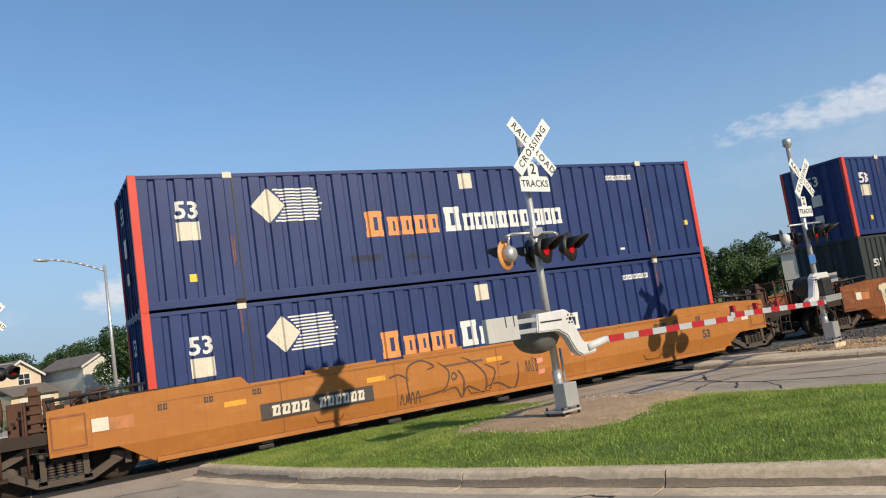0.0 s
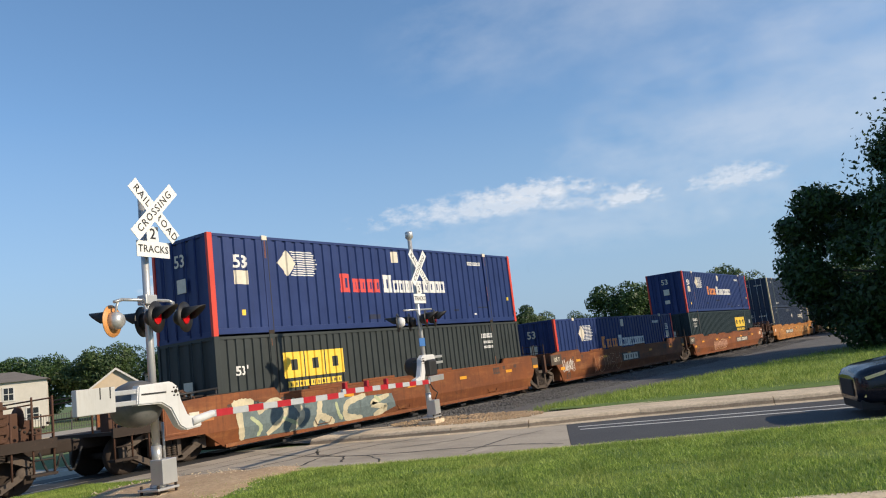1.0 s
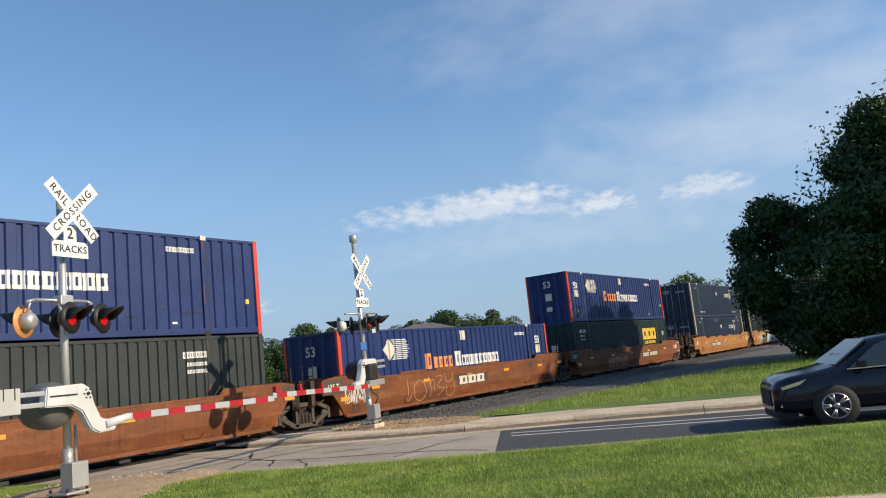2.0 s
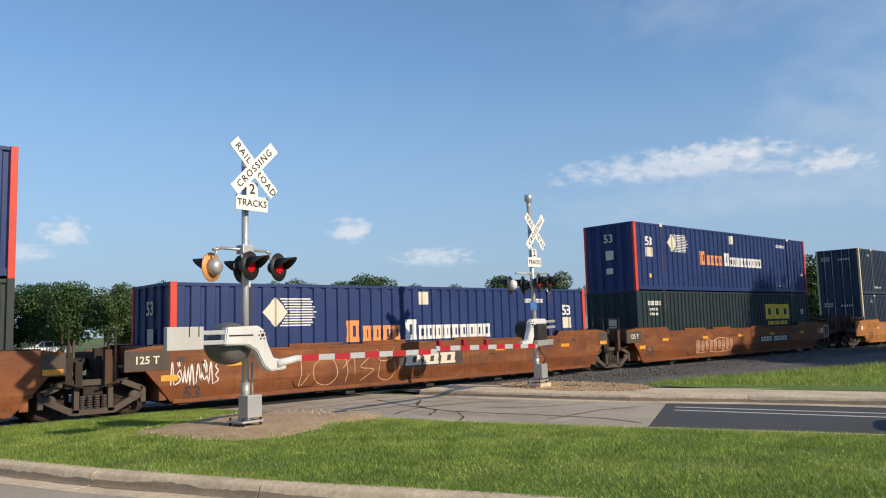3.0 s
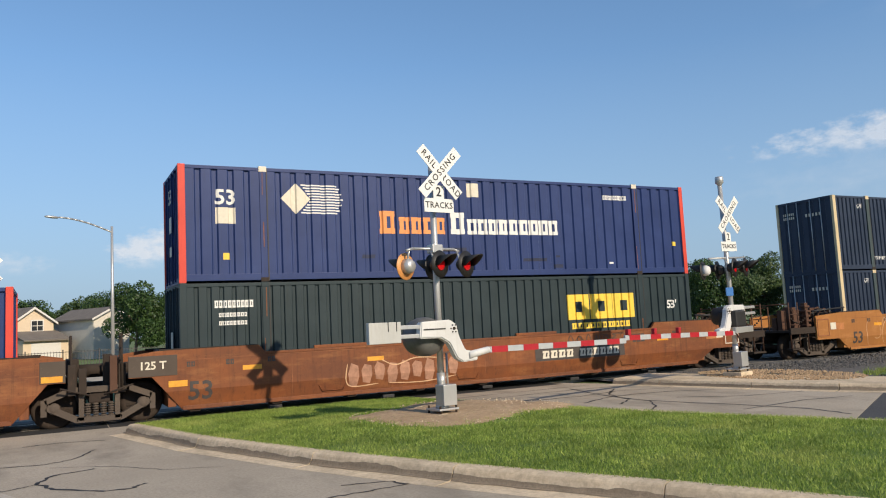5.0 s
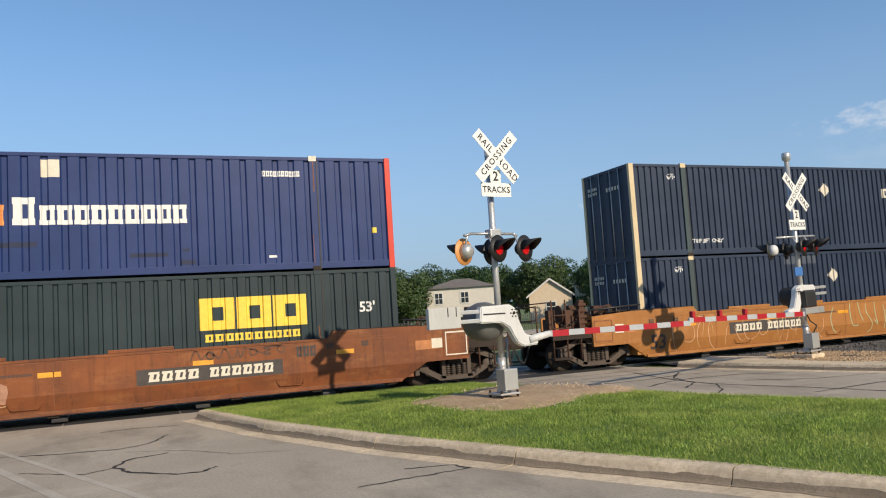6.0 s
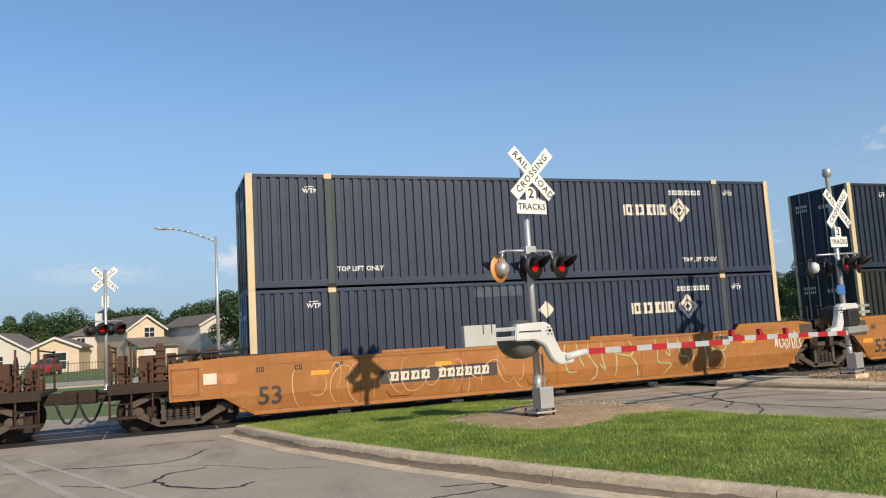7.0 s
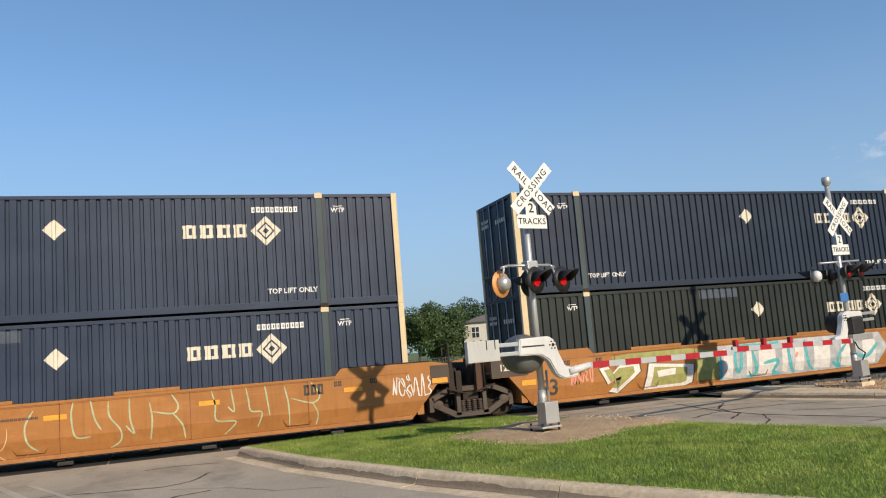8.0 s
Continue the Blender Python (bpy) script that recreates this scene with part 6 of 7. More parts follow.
def well_car(paint, label, left, right, rng, own_left, own_right):
    """left and right: 'coupler' or 'joint'. own_*: whether this unit carries the truck at that end."""
    car = thing("well_car", label, "railcar", group="well cars of the train")
    eL = 1.85 if left == "coupler" else 1.15
    eR = 1.85 if right == "coupler" else 1.0
    L = C_LEN
    for s in (-1, 1):
        bm = bmesh.new()
        zl, zr = (1.02 if left == "joint" else 0.66), (1.02 if right == "joint" else 0.66)
        lows = [(-eL, zl), (-0.66, zl), (0.0, 0.24), (L, 0.24), (L + 0.66, zr), (L + eR, zr)]
        tops = [(-eL, 1.52), (-0.55, 1.60), (1.8, 1.62), (1.95, 1.45), (L - 1.95, 1.45), (L - 1.8, 1.62), (L + 0.55, 1.60), (L + eR, 1.52)]
        cols = sorted({x for x, _ in lows + tops})
        pairs = [(bm.verts.new((x, 0, float(np.interp(x, *zip(*lows))))), bm.verts.new((x, 0, float(np.interp(x, *zip(*tops)))))) for x in cols]
        for p, q in zip(pairs[:-1], pairs[1:]):
            bm.faces.new((p[0], q[0], q[1], p[1]))
        drape(bm, (), (0.66,), sill_y)
        ex = bmesh.ops.extrude_face_region(bm, geom=bm.faces[:])
        bmesh.ops.translate(bm, vec=(0, 0.07, 0), verts=[v for v in ex["geom"] if isinstance(v, bmesh.types.BMVert)])
        if s > 0:
            bmesh.ops.scale(bm, vec=(1, -1, 1), verts=bm.verts)
        bmesh.ops.recalc_face_normals(bm, faces=bm.faces)
        side = part("side_wall", bm, paint, car)
        y = s * 1.50
        lo = s * (1.50 - 0.112)
        part("bottom_chord", box(0.02, L - 0.02, min(lo, lo + s * 0.05), max(lo, lo + s * 0.05), 0.21, 0.30, bevel=0.008), paint, side)
        part("top_chord", box(1.97, L - 1.97, min(y - s * 0.195, y + s * 0.012), max(y - s * 0.195, y + s * 0.012), 1.39, 1.45, bevel=0.008), paint, side)
        for a, b in ((-0.5, 1.78), (L - 1.78, L + 0.5)):
            part("raised_chord", box(a, b, min(y - s * 0.2, y - s * 0.02), max(y - s * 0.2, y - s * 0.02), 1.585, 1.635, bevel=0.01), "iron", side)
        for a, b in ((3.2, 4.9), (5.6, 7.2), (9.2, 10.6)):
            part("guide_plate", box(a, b, min(y - s * 0.10, y - s * 0.03), max(y - s * 0.10, y - s * 0.03), 1.45, 1.53, bevel=0.01), paint, side)
    for i in range(9):
        x = 0.3 + (L - 0.6) * i / 8
        part("cross_member", box(x - 0.12, x + 0.12, -1.38, 1.38, 0.16, 0.262), "iron", car)
    for i in range(5):
        x = 2.2 + i * 3.0
        part("bottom_bracket", box(x - 0.16, x + 0.16, -1.40, -1.2, 0.05, 0.13, bevel=0.01), "black", car)
    for side_s, e, kind, own in ((-1, eL, left, own_left), (1, eR, right, own_right)):
        X = (lambda d: -d) if side_s < 0 else (lambda d: L + d)

        def bx(a, b, y0, y1, z0, z1, bevel=0.01):
            a, b = X(a), X(b)
            return box(min(a, b), max(a, b), y0, y1, z0, z1, bevel=bevel)
        part("bulkhead", bx(0.12, 0.30, -1.40, 1.40, 0.3, 1.6), paint, car)
        part("end_deck", bx(0.3, e, -1.44, 1.44, 1.02, 1.12), "iron", car)
        part("body_bolster", bx(0.3, e + 0.25, -0.45, 0.45, 0.70, 1.10, 0.03), "iron", car)
        if kind == "joint":
            part("end_panel", bx(0.10 if side_s < 0 else e - 0.5, e + 0.006, -1.512, -1.46, 1.03, 1.50), "frame", car, "dark grey-brown end panel")
            part("reflector", bx(e - 0.47, e - 0.05, -1.522, -1.513, 1.05, 1.18, 0.0) if side_s > 0 else bx(-0.12, 0.30, -1.512, -1.503, 0.76, 0.90, 0.0), "reflector", car, "amber reflector")
        else:
            ep = part("end_panel", bx(e - 0.72, e + 0.006, -1.512, -1.46, 0.74, 1.45), paint, car)
            for a, b, z0, z1 in ((e - 0.66, e - 0.04, 1.36, 1.40), (e - 0.66, e - 0.04, 0.78, 0.81), (e - 0.66, e - 0.63, 0.81, 1.36), (e - 0.07, e - 0.04, 0.81, 1.36)):
                part("panel_rim", bx(a, b, -1.522, -1.5125, z0, z1, 0.0), "ivory" if paint == "rust" and side_s > 0 else "stain", ep)
            part("reflector", bx(e - 1.5, e - 0.85, -1.512, -1.502, 0.98, 1.22, 0.0), "fresh", car, "faded orange panel")
            bm = bmesh.new()
            add_tube(bm, (X(0.05), -1.36, 1.78), (X(e), -1.36, 1.70), 0.03, seg=8)
            for d in (0.12, 0.9, e - 0.05):
                add_tube(bm, (X(d), -1.36, 1.50), (X(d), -1.36, 1.78 - 0.043 * d), 0.026, seg=8)
            part("deck_rail", bm, "black", car)
        if kind == "joint":
            bm = bmesh.new()
            for yy in (-1.25, -0.75):
                xx = X(e + 0.12)
                add_tube(bm, (xx, yy, 0.8), (xx, yy, 2.05), 0.024, seg=8)
            for k in range(5):
                xx = X(e + 0.12)
                add_tube(bm, (xx, -1.25, 0.9 + 0.27 * k), (xx, -0.75, 0.9 + 0.27 * k), 0.016, seg=6)
            part("ladder", bm, "iron", car)
            bm = bmesh.new()
            xx = X(e + 0.3)
            add_box(bm, min(xx, X(e + 0.05)), max(xx, X(e + 0.05)), -0.6, 1.2, 1.1, 1.5, bevel=0.02)
            add_lathe(bm, [(0.16, 0), (0.16, 0.6)], pose(xx, 0.2, 1.2, 0, 90, 0), 12)
            part("end_gear", bm, "iron", car, "rusty pipes and brake gear")
            r2 = random.Random(27 if side_s < 0 else 28)
            for k in range(6):
                d, yy = e + r2.uniform(0.0, 0.45), r2.uniform(-1.4, -0.7)
                part("bracket", box(min(X(d), X(d + 0.16)), max(X(d), X(d + 0.16)), yy, yy + 0.16, 0.72, 1.0 + r2.uniform(0.1, 0.6), bevel=0.015), r2.choice(("iron", "iron", "gear")), car)
            part("pipe", tube((X(e - 0.1), -1.45, 0.9), (X(e + 0.5), -1.3, 0.7), 0.022, seg=6), "iron", car)
            if side_s < 0:
                bm = shift(text_bm("125 T", 0.25, 0.006), X(0.64), -1.528, 1.27)
                part("stencil", bm, "ivory", car)
        else:
            bm = bmesh.new()
            add_box(bm, min(X(e), X(3.15)), max(X(e), X(3.15)), -1.40, 1.40, 0.98, 1.06)
            add_box(bm, min(X(e), X(3.15)), max(X(e), X(3.15)), -1.46, -1.38, 0.92, 1.14)
            part("end_platform", bm, "iron", car, "rusty grated end platform")
            for j, (d, yy, zt) in enumerate(((3.10, -1.40, 2.05), (2.65, -1.40, 2.05), (3.10, 1.35, 2.0), (2.2, -1.40, 1.75), (3.1, -0.5, 1.9))):
                bm = bmesh.new()
                add_tube(bm, (X(d), yy, 0.35 if yy < -1 else 1.0), (X(d), yy, zt), 0.024, seg=8)
                part("hand_post", bm, "gear", car)
            for k in range(3):
                part("rung", tube((X(2.65), -1.42, 0.40 + 0.3 * k), (X(3.10), -1.42, 0.40 + 0.3 * k), 0.018, seg=6), "iron", car)
            bm = bmesh.new()
            for yy, zz in ((-0.5, 1.9), (-0.5, 1.5), (-1.4, 2.0)):
                add_tube(bm, (X(3.10), yy, zz), (X(3.10), 1.35, zz - 0.05), 0.02, seg=6)
            part("hand_rail", bm, "gear", car)
            bm = bmesh.new()
            add_box(bm, min(X(2.0), X(2.5)), max(X(2.0), X(2.5)), -1.1, -0.7, 1.06, 1.75, bevel=0.03)
            add_lathe(bm, [(0.03, 0), (0.26, 0.02), (0.28, 0.05), (0.25, 0.06), (0.03, 0.04)], pose(X(2.55), -0.9, 1.62, 0, 90 * side_s, 0), 18)
            part("brake_housing", bm, "gear", car, "rusty hand brake with wheel")
            bm = bmesh.new()
            add_lathe(bm, [(0.2, 0), (0.24, 0.1), (0.24, 0.75), (0.2, 0.85)], pose(X(1.0), -0.9, 1.42, 90, 0, 90), 14)
            add_tube(bm, (X(0.5), -1.2, 1.3), (X(2.0), -1.2, 1.2), 0.03, seg=6)
            add_tube(bm, (X(0.6), -0.5, 1.5), (X(2.4), -0.9, 1.25), 0.03, seg=6)
            add_box(bm, min(X(1.5), X(1.85)), max(X(1.5), X(1.85)), -0.6, 0.1, 1.06, 1.6, bevel=0.04)
            part("brake_gear", bm, "iron", car, "rusty air tank and pipes")
            r2 = random.Random(17 if side_s < 0 else 18)
            for k in range(9):
                d, yy = r2.uniform(0.7, 3.0), r2.uniform(-1.35, -0.6)
                part("bracket", box(min(X(d), X(d + 0.22)), max(X(d), X(d + 0.22)), yy, yy + 0.2, 1.05, 1.15 + r2.uniform(0.1, 0.75), bevel=0.015), r2.choice(("iron", "gear", "gear")), car)
            for k in range(5):
                d = r2.uniform(0.5, 2.2)
                part("pipe", tube((X(d), -1.42, r2.uniform(0.7, 1.1)), (X(d + r2.uniform(0.3, 0.9)), -1.42, r2.uniform(0.7, 1.3)), 0.022, seg=6), "iron", car)
            # brake stand, stacked castings, bent pipes and a chain over the end deck
            st = part("brake_stand", bx(1.95, 2.12, -1.30, -1.12, 1.06, 2.02, 0.03), "gear", car, "red-brown brake stand")
            for k in range(5):
                part("casting", bx(1.90, 2.17, -1.34, -1.08, 1.16 + 0.17 * k, 1.24 + 0.17 * k, 0.02), "gear", st)
            for k in range(3):
                y0 = -1.25 + 0.22 * k
                bm = bmesh.new()
                add_path_tube(bm, [(X(0.55), y0, 1.15), (X(0.75), y0, 1.62 + 0.1 * k), (X(1.05), y0 - 0.03, 1.78), (X(1.35), y0, 1.60), (X(1.5), y0, 1.10)], 0.032, 8)
                part("bent_pipe", bm, "gear" if k != 1 else "iron", car)
            bm = bmesh.new()
            for k in range(10):
                t = k / 9
                add_lathe(bm, [(0.02, -0.03), (0.04, 0), (0.02, 0.03)], Matrix.Translation((X(2.2 + 0.9 * t), -1.38, 1.55 - 0.5 * math.sin(math.pi * t) * 0.5)), 6)
            part("chain", bm, "iron", car)
            for zz in (1.25, 1.62):
                part("rung", tube((X(2.65), -1.42, zz), (X(3.10), -1.42, zz), 0.018, seg=6), "gear", car)
            part("step_plate", bx(2.55, 3.14, -1.47, -1.20, 0.36, 0.42, 0.008), "iron", car)
            bm = bmesh.new()
            quad_xz(bm, X(0.95) - 0.15, X(0.95) + 0.15, 1.0, 1.25)
            shift(bm, 0, -1.516, 0)
            part("blank_panel", bm, "ivory", car, "small pale panel")
            bm = bmesh.new()
            add_box(bm, min(X(e), X(3.5)), max(X(e), X(3.5)), -0.14, 0.14, 0.72, 0.98, bevel=0.03)
            add_box(bm, min(X(3.4), X(3.86)), max(X(3.4), X(3.86)), -0.2 if side_s < 0 else -0.05, 0.05 if side_s < 0 else 0.2, 0.70, 1.02, bevel=0.05)
            part("coupler", bm, "iron", car, "rusty knuckle coupler")
            bm = bmesh.new()
            pts = [(X(3.3), -0.35, 0.8)] + [(X(3.3 + 0.5 * t), -0.35, 0.8 - 0.52 * math.sin(math.pi * t * 0.95)) for t in (0.2, 0.4, 0.6, 0.8, 1.0)]
            add_path_tube(bm, pts, 0.028)
            part("air_hose", bm, "rubber", car, "black rubber air hose")
        if own:
            u = X(1.70 if kind == "joint" else 1.60)
            WHEELS.extend((ws, None) for ws in make_truck(car, u))

    def mark(name, bm, mat, lab=""):
        drape(bm, (), (0.66,), lambda x, z: sill_y(x, z) - 0.005)
        ob = part(name, bm, mat, car, lab)
        return tagged(ob, kind="stuff" if name in ("code_mark", "stencil_mark") else "")
    for x in (1.4, 4.6, 7.8, 11.0, 14.4):
        bm = bmesh.new()
        quad_xz(bm, x, x + 0.46, 1.04, 1.15)
        mark("reflector", bm, "reflector", "amber reflector")
    for x in (3.3, 7.2, 12.9):
        bm = bmesh.new()
        add_path_tube(bm, [(x, sill_y(x, 0.52) - 0.02, 0.52), (x + 0.08, sill_y(x, 0.38) - 0.03, 0.38), (x + 0.62, sill_y(x, 0.38) - 0.03, 0.38), (x + 0.70, sill_y(x, 0.52) - 0.02, 0.52)], 0.008, 6)
        part("grab_iron", bm, paint, car)
    for x in (2.6, 5.3, 8.1, 10.8, 13.5):
        bm = bmesh.new()
        quad_xz(bm, x, x + 0.018, 0.20, 1.38)
        mark("weld_seam", bm, "stain", "dark weld seam")
    for z in (0.30, 1.36):
        bm = bmesh.new()
        quad_xz(bm, 0.1, L - 0.1, z, z + 0.012)
        mark("fold_line", bm, "stain", "dark line along a fold")
    bm = bmesh.new()
    for x in (0.1, 1.0, 2.0, L - 2.0, L - 1.1):
        letter_bars(bm, x, x + 0.2, 1.2, 1.32, 2, rng)
    letter_bars(bm, 6.6, 7.7, 1.10, 1.15, 14, rng)
    letter_bars(bm, 13.4, 13.9, 1.05, 1.3, 3, rng)
    mark("stencil_mark", bm, "dark", "small dark stencilled lines")
    return car, mark


def plate(mark, x0, x1, zc, rng, dark=True, h=0.22):
    if dark:
        bm = bmesh.new()
        quad_xz(bm, x0 - 0.22, x1 + 0.22, zc - h * 0.8, zc + h * 0.8)
        mark("number_panel", bm, "dark", "dark number panel")
    bm = bmesh.new()
    m = x0 + (x1 - x0) * 0.40
    letter_bars(bm, x0, m, zc - h / 2, zc + h / 2, 4, rng, 0.2, 0.25)
    letter_bars(bm, m + 0.2, x1, zc - h / 2, zc + h / 2, 6, rng, 0.2, 0.25)
    ob = mark("code_mark", bm, "ivory", "row of pale blocks in place of a car number")
    ob.location.y -= 0.003


def big_number(mark, x, zc=0.58, s=0.52):
    mark("number", shift(text_bm("53", s, 0.012), x, 0, zc), "dark")


TRAIN = []          # (object, x at the clip's start, y, z)


def build_train():
    rng = random.Random(4)
    spots = dict(A=-5.516, B=18.242, C=37.809, D=57.393, E=81.162, F=100.654, G=120.15)

    def load(key, style, level, label, marks, **k):
        c, mark = container(style, label, rng)
        marks(mark, rng, **k)
        TRAIN.append((c, spots[key], FACE_Y, C_BASE + level * C_H))
        return c, mark

    def ride(key, *a):
        car, mark = well_car(*a)
        TRAIN.append((car, spots[key], TRACK_Y, RAIL_Z))
        return car, mark
    blue = "blue corrugated container with red corner posts"
    load("A", "blue", 0, blue + ", lower of two", marks_blue)
    load("A", "blue", 1, blue + ", stacked on another", marks_blue)
    load("B", "grey", 0, "grey-green corrugated container with yellow blocks, underneath", marks_dark, brand_x=2.42, number_x=0.9, code_x=13.2)
    load("B", "blue", 1, blue + " on a grey one", marks_blue, word="logo_red")
    load("C", "blue", 0, blue + ", alone in a well car", marks_blue, num_x=15.05)
    load("D", "green", 0, "dark green corrugated container with yellow blocks, lower of two", marks_dark)
    load("D", "blue", 1, blue + " on a green one", marks_blue)
    navy = "slate-blue corrugated container with cream posts"
    for key in "EFG":
        load(key, "navy" if key != "F" else "olive", 0, navy + ", lower of two", marks_navy, z_dia=2.08)
        load(key, "navy" if key == "E" else "deep", 1, navy + ", upper of two", marks_navy)
    # A
    car, mark = ride("A", "orange_new", "amber-orange steel well car with black graffiti", "coupler", "coupler", rng, True, True)
    plate(mark, 2.35, 4.5, 0.80, rng)
    spray(mark, [[(5.60, 0.49), (5.59, 0.98), (5.69, 1.26), (6.03, 1.34), (6.33, 1.17), (6.14, 1.11)],
                 [(6.45, 1.24), (6.71, 0.99), (6.63, 0.70), (6.44, 0.56), (5.63, 0.49)],
                 [(6.47, 0.52), (6.85, 0.58), (7.02, 0.34), (7.20, 0.55), (7.66, 0.36), (7.70, 0.78), (7.37, 1.13), (7.11, 1.26)],
                 [(6.96, 0.98), (7.09, 0.75), (7.05, 0.34)],
                 [(7.68, 0.45), (8.06, 0.51), (8.50, 0.30), (8.66, 0.51), (8.70, 0.94)],
                 [(7.71, 1.02), (8.00, 0.83), (7.87, 0.51)],
                 [(5.14, 1.06), (5.40, 1.10), (5.64, 0.95)],
                 [(6.76, 0.86), (6.84, 0.94), (6.91, 0.84), (6.81, 0.77), (6.76, 0.86)],
                 [(8.17, 0.93), (8.48, 0.97)]], "spray_black", 0.045, 11)
    for a, z, w in ((9.25, 0.80, 0.22), (9.3, 0.52, 0.2), (10.4, 0.85, 0.25)):
        fill(mark, [(a, z), (a + w, z + 0.02), (a + w, z + 0.13), (a, z + 0.12)], "spray_pink", "faded pink paint dab")
    mark("graffiti", scrawl(rng, 5.35, 5.9, 0.35, 0.7, 4, 0.03, 12), "spray_black")
    mark("graffiti", scrawl(rng, 8.9, 9.3, 0.6, 1.0, 4, 0.03, 13), "spray_black")
    big_number(mark, 15.4, 0.78, 0.32)
    # B
    car, mark = ride("B", "rust", "rusty orange steel well car with large pale graffiti", "coupler", "joint", rng, True, True)
    fill(mark, [(0.3, 1.25), (1.0, 1.3), (2.4, 1.1), (3.6, 1.2), (5.2, 1.0), (6.9, 0.95), (7.1, 0.5), (6.3, 0.32), (4.2, 0.30), (2.2, 0.32), (0.6, 0.34)], "spray_slate", "grey-blue painted ground")
    spray(mark, [[(0.45, 1.3), (0.50, 0.8), (0.58, 0.32)], [(0.25, 1.28), (0.6, 1.32), (1.0, 1.27)],
                 [(1.12, 0.98), (1.77, 1.25), (2.15, 0.86), (1.45, 0.36)], [(2.41, 1.23), (2.78, 0.72), (2.29, 0.34)],
                 [(3.55, 1.16), (3.45, 0.7), (3.30, 0.32)], [(3.47, 0.63), (3.8, 0.5), (4.14, 0.32)],
                 [(5.58, 1.02), (4.72, 0.85), (4.67, 0.45), (5.44, 0.33)], [(6.75, 0.92), (5.86, 0.72), (6.57, 0.52), (5.98, 0.34)]],
          "spray_cream", 0.21, 21, 0.004)
    spray(mark, [[(0.85, 0.9), (1.2, 0.6), (1.1, 0.36)], [(2.0, 0.75), (2.6, 0.5)], [(4.2, 0.95), (4.3, 0.6), (4.5, 0.4)], [(6.0, 0.95), (6.3, 0.75)]], "spray_green", 0.12, 27, 0.006)
    # C
    car, mark = ride("C", "rust", "rusty orange steel well car with white graffiti", "joint", "joint", rng, False, True)
    spray(mark, [[(3.5, 1.2), (3.55, 0.8), (3.5, 0.36), (3.8, 0.7)], [(4.3, 1.15), (3.95, 0.9), (4.0, 0.5), (4.4, 0.36), (4.7, 0.6), (4.6, 1.0), (4.3, 1.15)],
                 [(4.9, 1.25), (5.05, 0.8), (5.0, 0.4)], [(4.9, 0.8), (5.25, 1.1), (5.3, 0.6)], [(5.45, 1.2), (5.9, 1.15), (5.5, 0.8), (5.95, 0.7), (5.5, 0.4)],
                 [(6.1, 1.3), (6.2, 0.95), (6.6, 1.0), (6.7, 1.3)], [(6.2, 0.9), (6.15, 0.5), (6.5, 0.36), (6.75, 0.6), (6.7, 0.95)]], "spray_tan", 0.02, 34)
    mark("graffiti", scrawl(rng, -0.1, 1.2, 0.62, 1.25, 8, 0.035, 32), "spray_white")
    bm = bmesh.new()
    quad_xz(bm, 6.95, 9.5, 0.70, 1.12)
    mark("brand_panel", bm, "dark", "dark panel")
    bm = bmesh.new()
    letter_bars(bm, 7.1, 9.2, 0.74, 1.08, 3, rng, 0.1, 0.2)
    ob = mark("code_mark", bm, "ivory", "pale blocks in place of a brand")
    ob.location.y -= 0.004
    mark("graffiti", scrawl(rng, 9.9, 11.2, 0.7, 1.0, 5, 0.03, 33), "spray_black")
    big_number(mark, 0.5, 0.42, 0.45)
    # D
    car, mark = ride("D", "rust", "rusty orange steel well car with faded graffiti", "joint", "coupler", rng, False, True)
    plate(mark, 10.0, 12.85, 0.86, rng)
    for k in range(9):
        x = 4.1 + 0.36 * k
        z = 0.45 + 0.06 * (k % 3)
        fill(mark, [(x, z), (x + 0.20, z - 0.04), (x + 0.26, z + 0.22), (x + 0.24, 0.98 - z * 0.1), (x + 0.05, 1.02 - 0.05 * (k % 2)), (x - 0.04, z + 0.3)], "spray_faded", "faded grey painted smear", 0.001 * (k % 2))
    spray(mark, [[(4.05, 1.0), (4.0, 0.6), (4.2, 0.42), (4.9, 0.45)], [(5.0, 1.05), (5.4, 0.9), (6.0, 1.05), (6.9, 0.98)], [(5.2, 0.44), (6.2, 0.40), (7.2, 0.5)]], "spray_tan", 0.03, 43, 0.003)
    mark("graffiti", scrawl(rng, 10.9, 13.2, 1.15, 1.38, 7, 0.04, 42), "spray_black")
    big_number(mark, 0.42, 0.62, 0.6)
    # E
    car, mark = ride("E", "orange", "pale orange steel well car with thin white graffiti", "coupler", "joint", rng, True, True)
    plate(mark, 3.35, 6.1, 0.86, rng)
    for i, bm in enumerate(tendrils(1.0, 7.4, 0.25, 1.3, 17, 0.024, 51)):
        mark("graffiti", bm, "spray_tan").location.y -= 0.0006 * (i % 5)
    spray(mark, [[(7.60, 1.28), (7.44, 0.95), (7.49, 0.60), (7.69, 0.41)], [(8.38, 1.37), (8.34, 1.09), (8.42, 0.64), (8.72, 0.61)],
                 [(8.73, 1.38), (8.81, 0.98), (8.94, 0.73)], [(9.09, 1.34), (9.11, 1.01), (9.33, 0.69), (9.32, 0.45), (9.12, 0.32)],
                 [(9.52, 1.36), (9.53, 0.91), (9.61, 0.58), (9.44, 0.77)], [(9.94, 1.23), (9.99, 0.86), (9.95, 0.41)],
                 [(10.41, 1.37), (10.55, 1.11), (10.43, 0.94), (10.00, 1.02)], [(10.43, 0.94), (10.63, 0.67), (10.69, 0.35)]], "spray_green", 0.036, 57)
